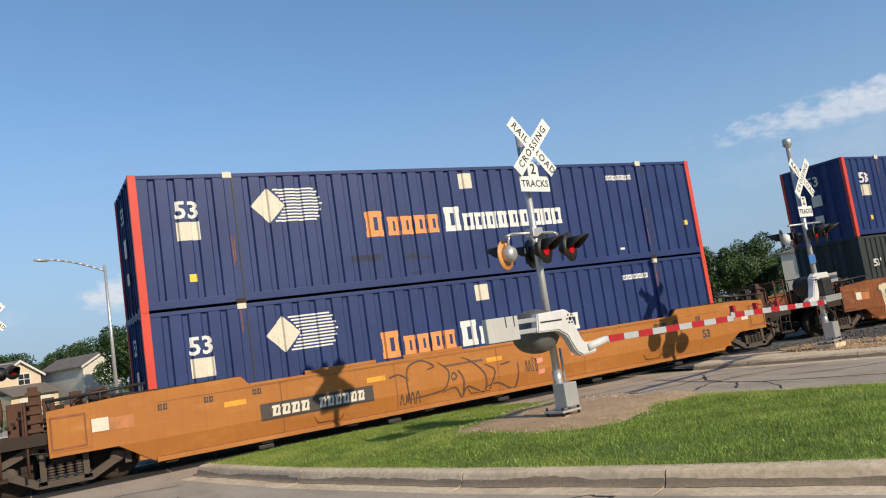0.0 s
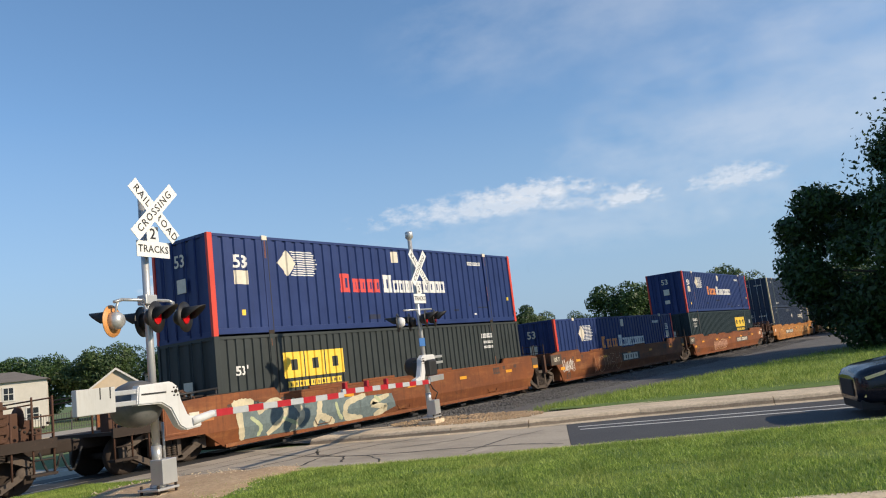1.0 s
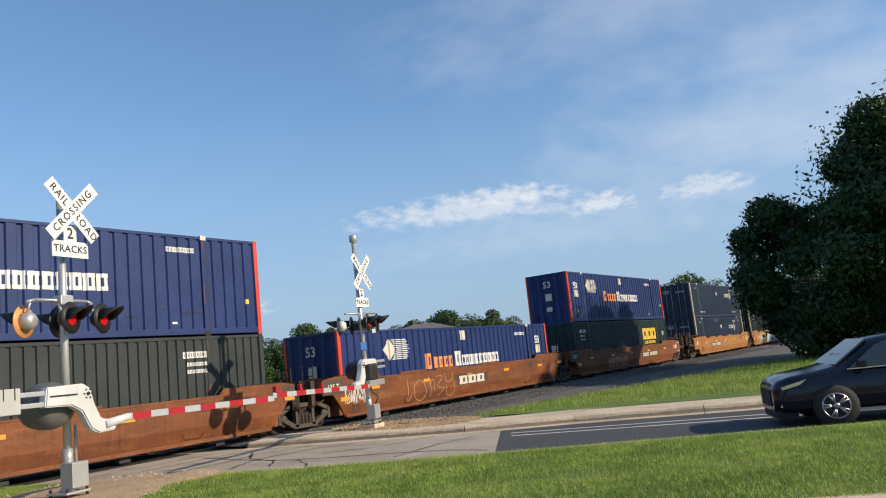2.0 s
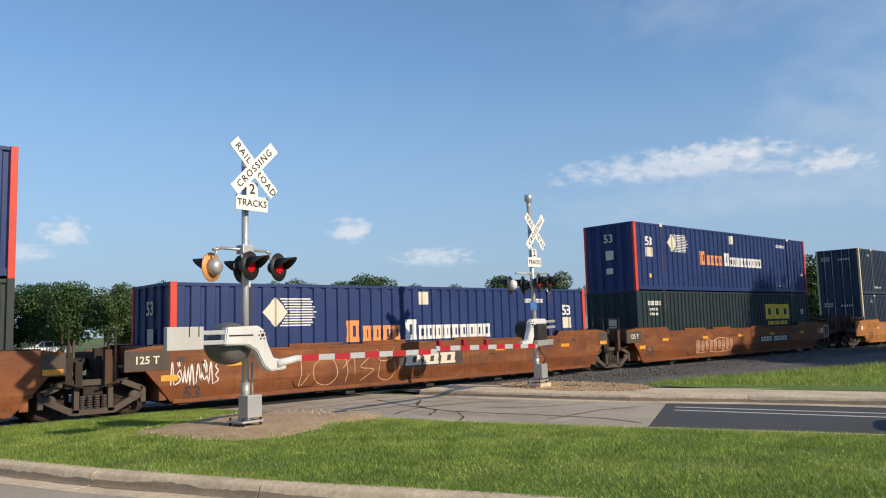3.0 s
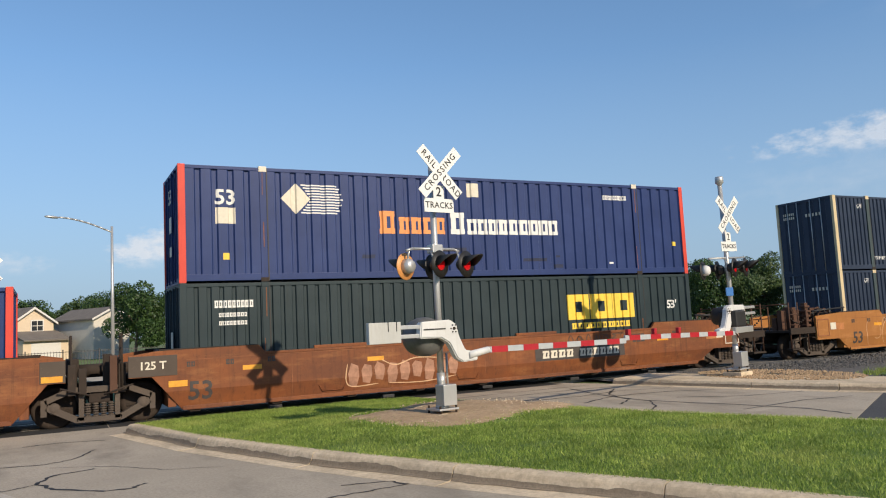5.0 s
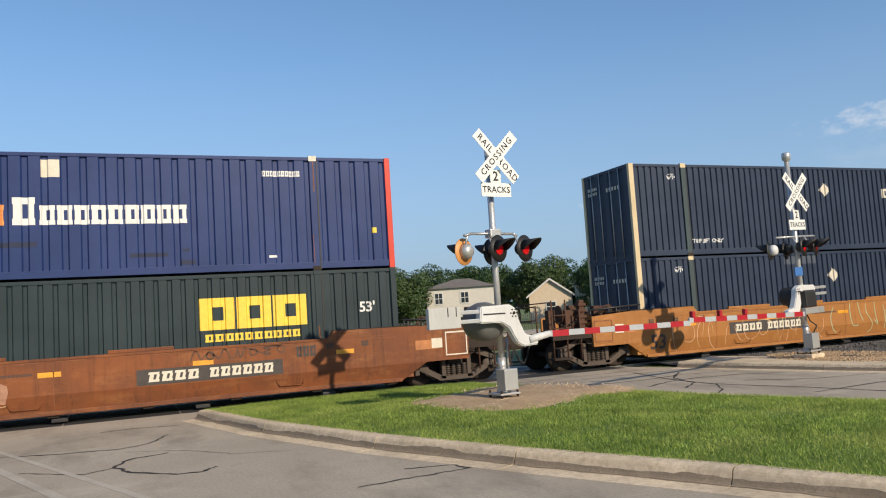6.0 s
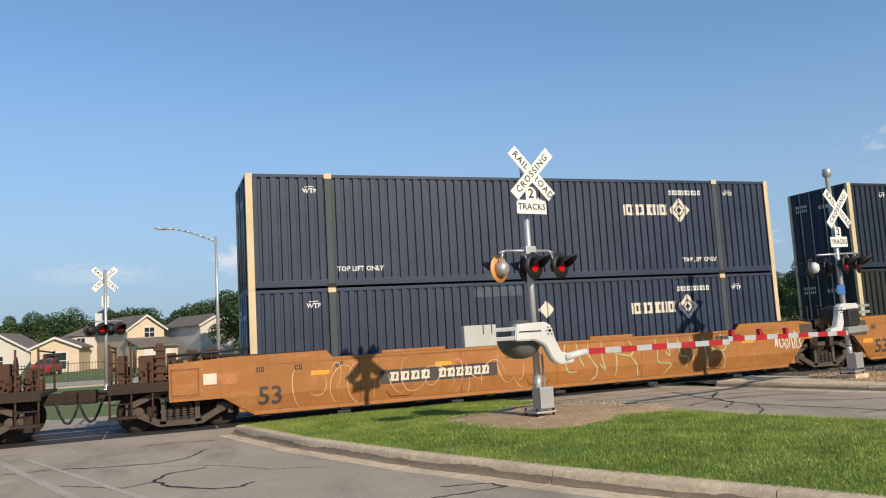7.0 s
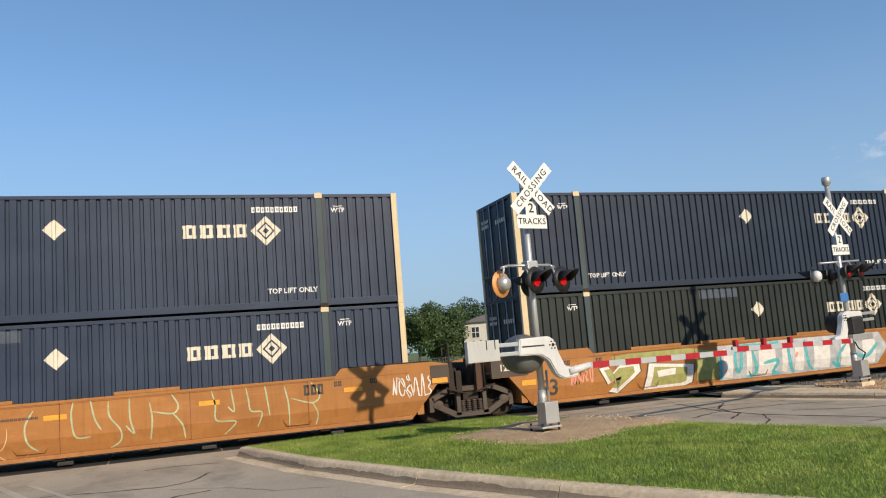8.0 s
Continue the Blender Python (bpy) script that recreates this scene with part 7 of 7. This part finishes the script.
    spray(mark, [[(11.28, 1.38), (11.36, 1.03), (11.38, 0.68), (11.81, 0.61), (11.55, 0.34)], [(11.72, 1.37), (11.78, 0.86), (11.64, 0.97)],
                 [(12.06, 1.37), (12.11, 1.08), (12.16, 0.82), (12.41, 0.76), (12.30, 0.43)], [(12.50, 1.36), (12.59, 0.68)],
                 [(12.95, 1.32), (13.03, 0.93), (13.05, 0.35)], [(13.58, 1.37), (13.79, 1.05), (13.61, 0.87), (13.10, 1.02)],
                 [(13.61, 0.87), (13.73, 0.60), (13.68, 0.34)]], "spray_green", 0.036, 77)
    mark("graffiti", scrawl(rng, 15.6, 16.7, 0.75, 1.35, 6, 0.035, 53), "spray_white")
    big_number(mark, 0.42, 0.62, 0.6)
    # F
    car, mark = ride("F", "orange", "orange steel well car with large coloured graffiti", "joint", "joint", rng, False, True)
    zig = [(2.08, 1.02), (2.38, 1.05), (2.48, 0.85), (2.73, 1.05), (3.38, 1.08), (3.41, 0.84), (2.64, 0.30), (2.36, 0.36), (2.80, 0.74), (2.54, 0.67), (2.32, 0.56)]
    slab_shape = [(3.71, 1.03), (5.22, 0.90), (5.15, 0.38), (4.91, 0.31), (3.50, 0.31), (3.63, 0.76)]
    fill(mark, [(2.5, 1.3), (3.3, 1.37), (5.0, 1.37), (6.1, 1.2), (6.1, 0.4), (5.3, 0.4), (5.3, 1.1), (2.6, 1.12)], "spray_lime", "olive painted shape")
    for pts in (zig, slab_shape):
        fill(mark, pts, "spray_black", "dark painted edge", 0.002, 1.06)
        fill(mark, pts, "spray_white", "white painted outline", 0.004)
        fill(mark, pts, "spray_lime", "olive painted shape", 0.006, 0.74)
    fill(mark, [(3.95, 0.80), (4.6, 0.84), (4.55, 0.66), (3.98, 0.62)], "spray_white", "white painted bar", 0.008)
    fill(mark, [(6.10, 1.33), (9.25, 1.36), (12.5, 1.34), (12.8, 0.9), (12.36, 0.34), (9.11, 0.31), (6.14, 0.33)], "spray_pale", "pale grey-white painted ground")
    for x0, x1 in ((6.25, 6.65), (7.1, 7.35), (7.55, 8.25), (8.45, 8.7), (8.95, 9.35), (9.7, 10.4), (10.8, 11.3), (11.7, 12.3)):
        fill(mark, [(x0, 0.42), (x1 - 0.05, 0.37), (x1, 1.1), (x0 + 0.08, 1.25)], "spray_white", "white painted shape", 0.003)
    spray(mark, [[(6.19, 1.2), (6.16, 0.61), (6.19, 0.34)], [(6.74, 1.2), (6.73, 0.66), (6.87, 0.58), (7.00, 1.2)],
                 [(7.38, 1.1), (7.47, 0.50), (7.14, 0.34)], [(7.75, 0.71), (8.31, 0.76), (8.12, 0.45), (8.38, 0.36)],
                 [(8.74, 1.25), (8.79, 0.59), (8.94, 0.34)], [(9.42, 1.3), (9.48, 0.60), (9.68, 0.36)],
                 [(10.43, 0.55), (10.75, 0.36), (10.67, 0.65), (11.11, 1.1)], [(11.43, 0.72), (11.87, 0.62), (12.40, 1.0)],
                 [(6.9, 1.3), (8.0, 1.25), (8.4, 1.32)]], "spray_teal", 0.11, 62, 0.006)
    spray(mark, [[(8.3, 1.2), (8.5, 1.1)], [(9.0, 0.8), (9.1, 0.95)]], "spray_pink", 0.09, 64, 0.008)
    mark("graffiti", scrawl(rng, 1.15, 1.9, 0.6, 1.2, 5, 0.04, 63), "spray_pink")
    big_number(mark, 0.5, 0.62, 0.6)
    ride("G", "orange", "orange steel well car farther along the train", "joint", "coupler", rng, False, True)
    for ob, x, y, z in TRAIN:
        ob.matrix_world = Matrix.Translation((x, y, z))


build_train()


# ---- the waiting car ----
def build_car(m, paint, label):
    """A sport-utility car; front at +x of its own space, resting on z 0."""
    car = thing("car", label, "car", m)
    # stations along the car: x, half width, sill z, belt z, roof z, roof half width
    st = [(0.00, 0.70, 0.55, 0.95, 0.98, 0.62), (0.10, 0.84, 0.38, 1.02, 1.06, 0.74), (0.35, 0.92, 0.32, 1.06, 1.40, 0.62), (0.75, 0.945, 0.30, 1.06, 1.60, 0.62), (1.5, 0.95, 0.28, 1.05, 1.665, 0.66), (2.3, 0.95, 0.28, 1.03, 1.655, 0.67),
          (2.9, 0.945, 0.28, 1.02, 1.58, 0.66), (3.35, 0.94, 0.28, 1.04, 1.30, 0.68), (3.55, 0.935, 0.29, 1.03, 1.14, 0.76), (4.0, 0.93, 0.30, 0.99, 1.06, 0.76), (4.4, 0.90, 0.28, 0.92, 1.00, 0.72), (4.60, 0.80, 0.28, 0.84, 0.92, 0.64), (4.70, 0.66, 0.32, 0.74, 0.80, 0.54)]
    bm = bmesh.new()
    rings = []
    for x, hw, zs, zb, zr, rw in st:
        half = [(hw * 0.86, zs), (hw * 0.985, zs + 0.10), (hw, (zs + zb) / 2), (hw * 0.975, zb - 0.03), (hw * 0.95, zb), (rw + (hw * 0.95 - rw) * 0.25, zb + (zr - zb) * 0.75), (rw * 0.92, zr - 0.02), (rw * 0.5, zr + 0.015)]
        pts = [(x, y, z) for y, z in half] + [(x, -y, z) for y, z in half[::-1]]
        rings.append([bm.verts.new(p) for p in pts])
    k = len(rings[0])
    for a, b in zip(rings[:-1], rings[1:]):
        for i in range(k):
            f = bm.faces.new((a[i], a[(i + 1) % k], b[(i + 1) % k], b[i]))
            f.smooth = True
    bm.faces.new(rings[0])
    bm.faces.new(rings[-1][::-1])
    bmesh.ops.recalc_face_normals(bm, faces=bm.faces)
    body = part("body", bm, paint, car)
    for s in (-1, 1):
        for name, pts in (("side_window", [(0.75, 1.10), (0.95, 1.48), (1.55, 1.58), (1.58, 1.09)]), ("side_window", [(1.66, 1.09), (1.64, 1.585), (2.50, 1.57), (2.55, 1.07)]), ("side_window", [(2.64, 1.07), (2.60, 1.55), (2.85, 1.46), (3.38, 1.06)])):
            bmw = bmesh.new()
            def wy(x, z):
                return s * (0.935 - (z - 1.03) * 0.43 + 0.012)
            vs = [bmw.verts.new((x, wy(x, z), z)) for x, z in pts]
            bmw.faces.new(vs if s < 0 else vs[::-1])
            ex = bmesh.ops.extrude_face_region(bmw, geom=bmw.faces[:])
            bmesh.ops.translate(bmw, vec=(0, -s * 0.02, 0), verts=[v for v in ex["geom"] if isinstance(v, bmesh.types.BMVert)])
            bmesh.ops.recalc_face_normals(bmw, faces=bmw.faces)
            part(name, bmw, "glass_dark", body, "tinted side window")
        part("window_trim", prism([(0.75, 1.055), (3.42, 1.035), (3.42, 1.055), (0.75, 1.08)], s * 0.925, s * 0.955), "chrome", body)
        bm = bmesh.new()
        add_box(bm, 3.12, 3.26, min(s * 0.95, s * 1.14), max(s * 0.95, s * 1.14), 1.06, 1.20, bevel=0.04)
        part("mirror", bm, paint, car)
        bm = prism([(4.12, 0.92), (4.58, 0.80), (4.56, 0.74), (4.25, 0.82)], s * 0.58, s * 0.90)
        part("headlight", bm, "chrome", car, "slim bright headlight")
        part("fog_trim", prism([(4.40, 0.62), (4.50, 0.62), (4.62, 0.40), (4.56, 0.40)], s * 0.62, s * 0.80), "chrome", car, "bright corner trim")
        for x in (0.95, 3.70):
            bm = lathe([(0.35, -0.04), (0.40, 0.0), (0.40, 0.012), (0.30, 0.015)], pose(x, s * 0.935, 0.37, 90 * (-s), 0, 0) if s > 0 else pose(x, s * 0.935, 0.37, 90, 0, 0), 28)
            part("wheel_arch", bm, "rubber", body, "black wheel arch")
            w = part("wheel", lathe([(0.24, -0.12), (0.34, -0.12), (0.365, -0.09), (0.37, 0.0), (0.365, 0.09), (0.34, 0.115), (0.24, 0.115)], pose(x, s * 0.85, 0.37, 90 if s < 0 else -90, 0, 0), 32), "rubber", car, "black tyre with alloy rim")
            bm = bmesh.new()
            for j in range(5):
                a = 2 * math.pi * j / 5
                for dlt in (-0.16, 0.16):
                    add_tube(bm, (0.05 * math.cos(a), 0.05 * math.sin(a), 0.10), (0.235 * math.cos(a + dlt), 0.235 * math.sin(a + dlt), 0.115), 0.022, 0.026, seg=6)
            add_lathe(bm, [(0.25, 0.09), (0.25, 0.122), (0.225, 0.122), (0.225, 0.09)], None, 28)
            add_lathe(bm, [(0.06, 0.08), (0.06, 0.125), (0.02, 0.13)], None, 14)
            bmesh.ops.transform(bm, matrix=pose(x, s * 0.85, 0.37, 90 if s < 0 else -90, 0, 0), verts=bm.verts)
            part("rim", bm, "steel", w, "alloy rim")
    bm = bmesh.new()
    vs = [bm.verts.new(p) for p in ((2.93, -0.60, 1.575), (2.93, 0.60, 1.575), (3.56, 0.78, 1.13), (3.56, -0.78, 1.13))]
    bm.faces.new(vs)
    bmesh.ops.translate(bm, vec=(0.02, 0, 0.02), verts=bm.verts)
    ex = bmesh.ops.extrude_face_region(bm, geom=bm.faces[:])
    bmesh.ops.translate(bm, vec=(-0.02, 0, -0.025), verts=[v for v in ex["geom"] if isinstance(v, bmesh.types.BMVert)])
    bmesh.ops.recalc_face_normals(bm, faces=bm.faces)
    part("windscreen", bm, "glass_dark", body, "windscreen")
    gr = part("grille", box(4.60, 4.72, -0.46, 0.46, 0.40, 0.74, bevel=0.02), "rubber", car, "black front grille")
    part("bumper_lip", box(4.30, 4.66, -0.72, 0.72, 0.14, 0.34, bevel=0.03), "rubber", car)


# ---- soil, stones, grass, tar ----
def inside(p, poly):
    x, y = p
    hit = False
    for (x0, y0), (x1, y1) in zip(poly, poly[1:] + poly[:1]):
        if (y0 > y) != (y1 > y) and x < (x1 - x0) * (y - y0) / (y1 - y0) + x0:
            hit = not hit
    return hit


def edges_at(t):
    """Left and right edge of the median at t from its nose to its end, by length."""
    def along(line):
        v = [Vector(p) for p in line]
        d = [0]
        for a, b in zip(v[:-1], v[1:]):
            d.append(d[-1] + (b - a).length)
        q = t * d[-1]
        for i in range(len(v) - 1):
            if q <= d[i + 1] + 1e-9:
                return v[i].lerp(v[i + 1], (q - d[i]) / (d[i + 1] - d[i]))
        return v[-1]
    return along(MEDIAN_L), along(MEDIAN_R)


SOIL = [(-1.7, 0.9), (-1.0, 1.5), (-0.1, 1.9), (0.5, 2.3), (1.6, 2.4), (2.3, 1.2), (2.7, -0.2), (2.2, -0.9), (1.2, -1.1), (0.5, -1.6), (-0.6, -1.95), (-1.3, -1.2), (-1.6, -0.2)]


def build_soil():
    bm = bmesh.new()
    r = random.Random(5)
    c = bm.verts.new((0.4, 0.2, 0.022))
    n = len(SOIL)
    rings = [[], [], []]
    for i in range(n * 4):
        k, f = divmod(i, 4)
        a, b = Vector(SOIL[k]), Vector(SOIL[(k + 1) % n])
        p = a.lerp(b, f / 4)
        o = Vector((0.4, 0.2))
        jit = 1 + r.uniform(-0.07, 0.07)
        rings[0].append(bm.verts.new((*(o + (p - o) * 0.45), 0.018 + r.uniform(-0.008, 0.012))))
        rings[1].append(bm.verts.new((*(o + (p - o) * 0.85 * jit), 0.006 + r.uniform(-0.008, 0.012))))
        rings[2].append(bm.verts.new((*(o + (p - o) * jit), -0.06)))
    m = n * 4
    for i in range(m):
        j = (i + 1) % m
        bm.faces.new((c, rings[0][i], rings[0][j]))
        for a, b in ((rings[0], rings[1]), (rings[1], rings[2])):
            bm.faces.new((a[i], b[i], b[j], a[j]))
    bmesh.ops.recalc_face_normals(bm, faces=bm.faces)
    for f in bm.faces:
        f.smooth = True
    solo("soil", bm, "soil", "bare brown soil round the signal's foot", kind="structure")


def stones(name, label, count, place, size, mat, seed):
    g = np.random.default_rng(seed)
    base = np.array([(1, 0, 0), (-1, 0, 0), (0, 1, 0), (0, -1, 0), (0, 0, 0.8), (0, 0, -0.8)], float)
    tri = np.array([(0, 2, 4), (2, 1, 4), (1, 3, 4), (3, 0, 4), (2, 0, 5), (1, 2, 5), (3, 1, 5), (0, 3, 5)])
    V, F = [], []
    for i in range(count):
        x, y, z = place(g)
        s = size * g.uniform(0.5, 1.4)
        a = g.uniform(0, 6.28)
        v = base * (s * g.uniform(0.6, 1.3, (6, 1))) @ np.array([[math.cos(a), math.sin(a), 0], [-math.sin(a), math.cos(a), 0], [0, 0, 1]])
        V.append(v + (x, y, z))
        F.append(tri + 6 * i)
    me = bpy.data.meshes.new(name)
    me.from_pydata(np.concatenate(V).tolist(), [], np.concatenate(F).tolist())
    ob = part(name, me, mat, None)
    tagged(ob, label, "stones", kind="stuff")


def build_stones():
    def on_soil(g):
        while True:
            x, y = g.uniform(-1.7, 2.7), g.uniform(-2, 2.4)
            if inside((x, y), SOIL):
                return x, y, 0.01
    stones("soil_stones", "small pale stones on bare soil", 700, on_soil, 0.015, "kerb", 1)

    def by_far(g):
        a, r = g.uniform(0, 6.28), math.sqrt(g.uniform(0.02, 1))
        return 10.3 + 1.35 * r * math.cos(a) + 0.2, 1.4 + 2.4 * r * math.sin(a), -0.085
    stones("gravel", "loose brown-grey gravel round the far signal", 2200, by_far, 0.028, "soil", 2)

    def bank(g):
        x = 11.0 + 60 * g.uniform(0, 1) ** 1.7
        y = g.uniform(2.9, 5.9)
        z = -0.335 + max(0, y - 3.0) * 0.026
        return x, y, z + g.uniform(0, 0.03)
    stones("ballast_stones", "loose crushed stone on the ballast bank", 9000, bank, 0.045, "ballast", 3)


def blades(name, label, pts, h, mat, seed, width=0.006):
    g = np.random.default_rng(seed)
    P = np.array(pts)
    n = len(P)
    a = g.uniform(0, 2 * np.pi, n)
    hh = h * g.uniform(0.5, 1.3, n)
    lean = g.normal(0, 0.45, (n, 2)) * hh[:, None]
    w = width * g.uniform(0.7, 1.4, n)
    dx, dy = np.cos(a) * w, np.sin(a) * w
    v = np.empty((n, 3, 3))
    v[:, 0] = P + np.stack([dx, dy, 0 * dx], 1)
    v[:, 1] = P - np.stack([dx, dy, 0 * dx], 1)
    v[:, 2] = P + np.stack([lean[:, 0], lean[:, 1], hh], 1)
    me = bpy.data.meshes.new(name)
    me.vertices.add(n * 3)
    me.vertices.foreach_set("co", v.ravel())
    me.loops.add(n * 3)
    me.loops.foreach_set("vertex_index", np.arange(n * 3))
    me.polygons.add(n)
    me.polygons.foreach_set("loop_start", np.arange(n) * 3)
    me.update(calc_edges=True)
    ob = part(name, me, mat, None)
    tagged(ob, label, "grass", kind="stuff")


def build_grass():
    g = np.random.default_rng(11)
    pts = []
    table = [edges_at(i / 400) for i in range(401)]
    while len(pts) < 270000:
        t = g.uniform(0, 0.9999) ** 1.15
        w = g.uniform(0.012, 0.992)
        k, u = int(t * 400), t * 400 % 1
        p = table[k][0].lerp(table[k + 1][0], u).lerp(table[k][1].lerp(table[k + 1][1], u), w)
        if p.y < -16:
            continue
        e = 0.25 * noise.noise(Vector((p.x * 2.2, p.y * 2.2, 0)))
        q = (0.4 + (p.x - 0.4) * (1 + e), 0.2 + (p.y - 0.2) * (1 + e))
        if inside(q, SOIL):
            k = (0.4 + (q[0] - 0.4) * 1.3, 0.2 + (q[1] - 0.2) * 1.3)
            if g.uniform() > (0.05 if inside(k, SOIL) else 0.5):
                continue
        if noise.noise(Vector((p.x * 0.9, p.y * 0.9, 4))) < -0.35 and g.uniform() < 0.5:
            continue
        pts.append((p.x, p.y, median_z(t, w) - 0.004))
    half = len(pts) * 4 // 5
    blades("grass", "green mown grass of the median", pts[:half], 0.050, "blade", 12, 0.0042)
    blades("clover", "low broad-leaved weeds between the grass", pts[half:], 0.030, "blade", 14, 0.011)
    pts = []
    while len(pts) < 30000:
        x = g.uniform(12.6, 45)
        x = 12.2 + (x - 12.6) * g.uniform(0.15, 1)
        y = g.uniform(-10, 0.4)
        if y > 0.4 - (x - 14.2) * 0.19 or x - 12.15 < (-0.6 - y) * 0.36 - 0.1:
            continue
        pts.append((x, y, -0.20))
    blades("verge_grass", "tall rough grass on the verge", pts, 0.17, "blade", 13, 0.012)


def build_tar():
    lines = [
        ([(-8.98, 1.58), (-8.25, 1.62), (-7.45, 1.24), (-6.53, 1.02), (-6.13, 1.25), (-5.75, 2.2)], 0.05),
        ([(-6.9, 3.7), (-6.37, 3.77), (-5.52, 3.48)], 0.05),
        ([(-5.87, -0.04), (-6.41, -0.2), (-6.64, -0.79), (-6.43, -1.43), (-5.87, -2.03), (-5.55, -2.09), (-5.34, -1.83)], 0.055),
        ([(-4.1, -4.4), (-3.51, -4.31), (-3.14, -4.28), (-2.65, -4.25), (-2.71, -3.95), (-3.31, -3.76)], 0.04),
        ([(-6.5, 0.6), (-5.6, 0.0), (-5.0, -0.9), (-4.2, -1.3)], 0.015),
        ([(-7.9, -0.3), (-7.0, -1.1), (-6.6, -0.8)], 0.03),
        ([(5.94, 4.22), (5.37, 1.96), (5.23, 0.43), (5.72, -1.23), (6.11, -2.93), (5.89, -4.01)], 0.06),
        ([(4.08, 1.15), (5.12, 1.65), (5.8, 1.75), (7.01, 1.52), (7.82, 0.94)], 0.07),
        ([(2.99, 3.78), (3.69, 3.87), (5.75, 3.95), (7.7, 3.64)], 0.05),
        ([(5.27, -2.21), (7.26, -2.04), (8.32, -2.3)], 0.05),
        ([(3.3, 2.6), (4.9, 2.4), (6.3, 2.7), (7.6, 2.2)], 0.05),
        ([(4.4, 0.3), (5.2, 1.0), (5.6, 2.2), (6.6, 3.2)], 0.06),
        ([(3.4, -1.5), (4.6, -0.6), (5.3, 0.4)], 0.04),
        ([(6.1, 0.4), (7.2, -0.6), (8.6, -0.9)], 0.05),
        ([(1.6, 4.6), (4.0, 4.75), (7.0, 4.7)], 0.05),
    ]
    r = random.Random(8)
    for pts, w in lines:
        bm = bmesh.new()
        fine = []
        for (ax, ay), (bx, by) in zip(pts[:-1], pts[1:]):
            for k in range(6):
                t = k / 6
                fine.append(Vector((ax + (bx - ax) * t + r.uniform(-0.03, 0.03), ay + (by - ay) * t + r.uniform(-0.03, 0.03))))
        fine.append(Vector(pts[-1]))
        rows = []
        for i, p in enumerate(fine):
            d = (fine[min(i + 1, len(fine) - 1)] - fine[max(i - 1, 0)]).normalized()
            nn = Vector((-d.y, d.x)) * w * 0.5 * r.uniform(0.45, 1.35)
            rows.append((bm.verts.new((*(p - nn), ROAD_Z + 0.004)), bm.verts.new((*(p + nn), ROAD_Z + 0.004))))
        for a, b in zip(rows[:-1], rows[1:]):
            bm.faces.new((a[0], b[0], b[1], a[1]))
        bmesh.ops.recalc_face_normals(bm, faces=bm.faces)
        solo("tar_seam", bm, "tar", "black tar seam sealing a crack in the road", kind="structure")


build_car(pose(8.05, -8.35, ROAD_Z - 0.003, 0, 0, math.degrees(math.atan2(0.93, -0.36))) @ pose(-4.72, -0.15, 0) @ Matrix.Diagonal((0.935, 0.935, 0.87, 1)), "carpaint",
          "dark blue-black sport-utility car waiting on the asphalt road")
build_car(pose(-17.0, 78.0, -0.34, 0, 0, -100), "car_red", "red car parked in front of a house")
build_car(pose(20.2, 82.0, -0.34, 0, 0, 175), "car_white", "white car parked along the street")
build_soil()
build_stones()
build_grass()
build_tar()


# ---- what moves ----
def run(t):
    return SPEED * t + GAIN * t * t / 2


def motions():
    steps = [0.5 * i for i in range(17)]
    for ob, x, y, z in TRAIN:
        walk(ob, [(t, pose(x - run(t), y, z)) for t in steps])
    for ws, _ in WHEELS:
        base = ws.matrix_basis.translation.copy()
        rows = []
        for k in range(8 * FPS + 1):
            t = k / FPS
            rows.append((t, Matrix.Translation(base) @ Matrix.Rotation(-run(t) / 0.457, 4, 'Y')))
        walk(ws, rows)


motions()
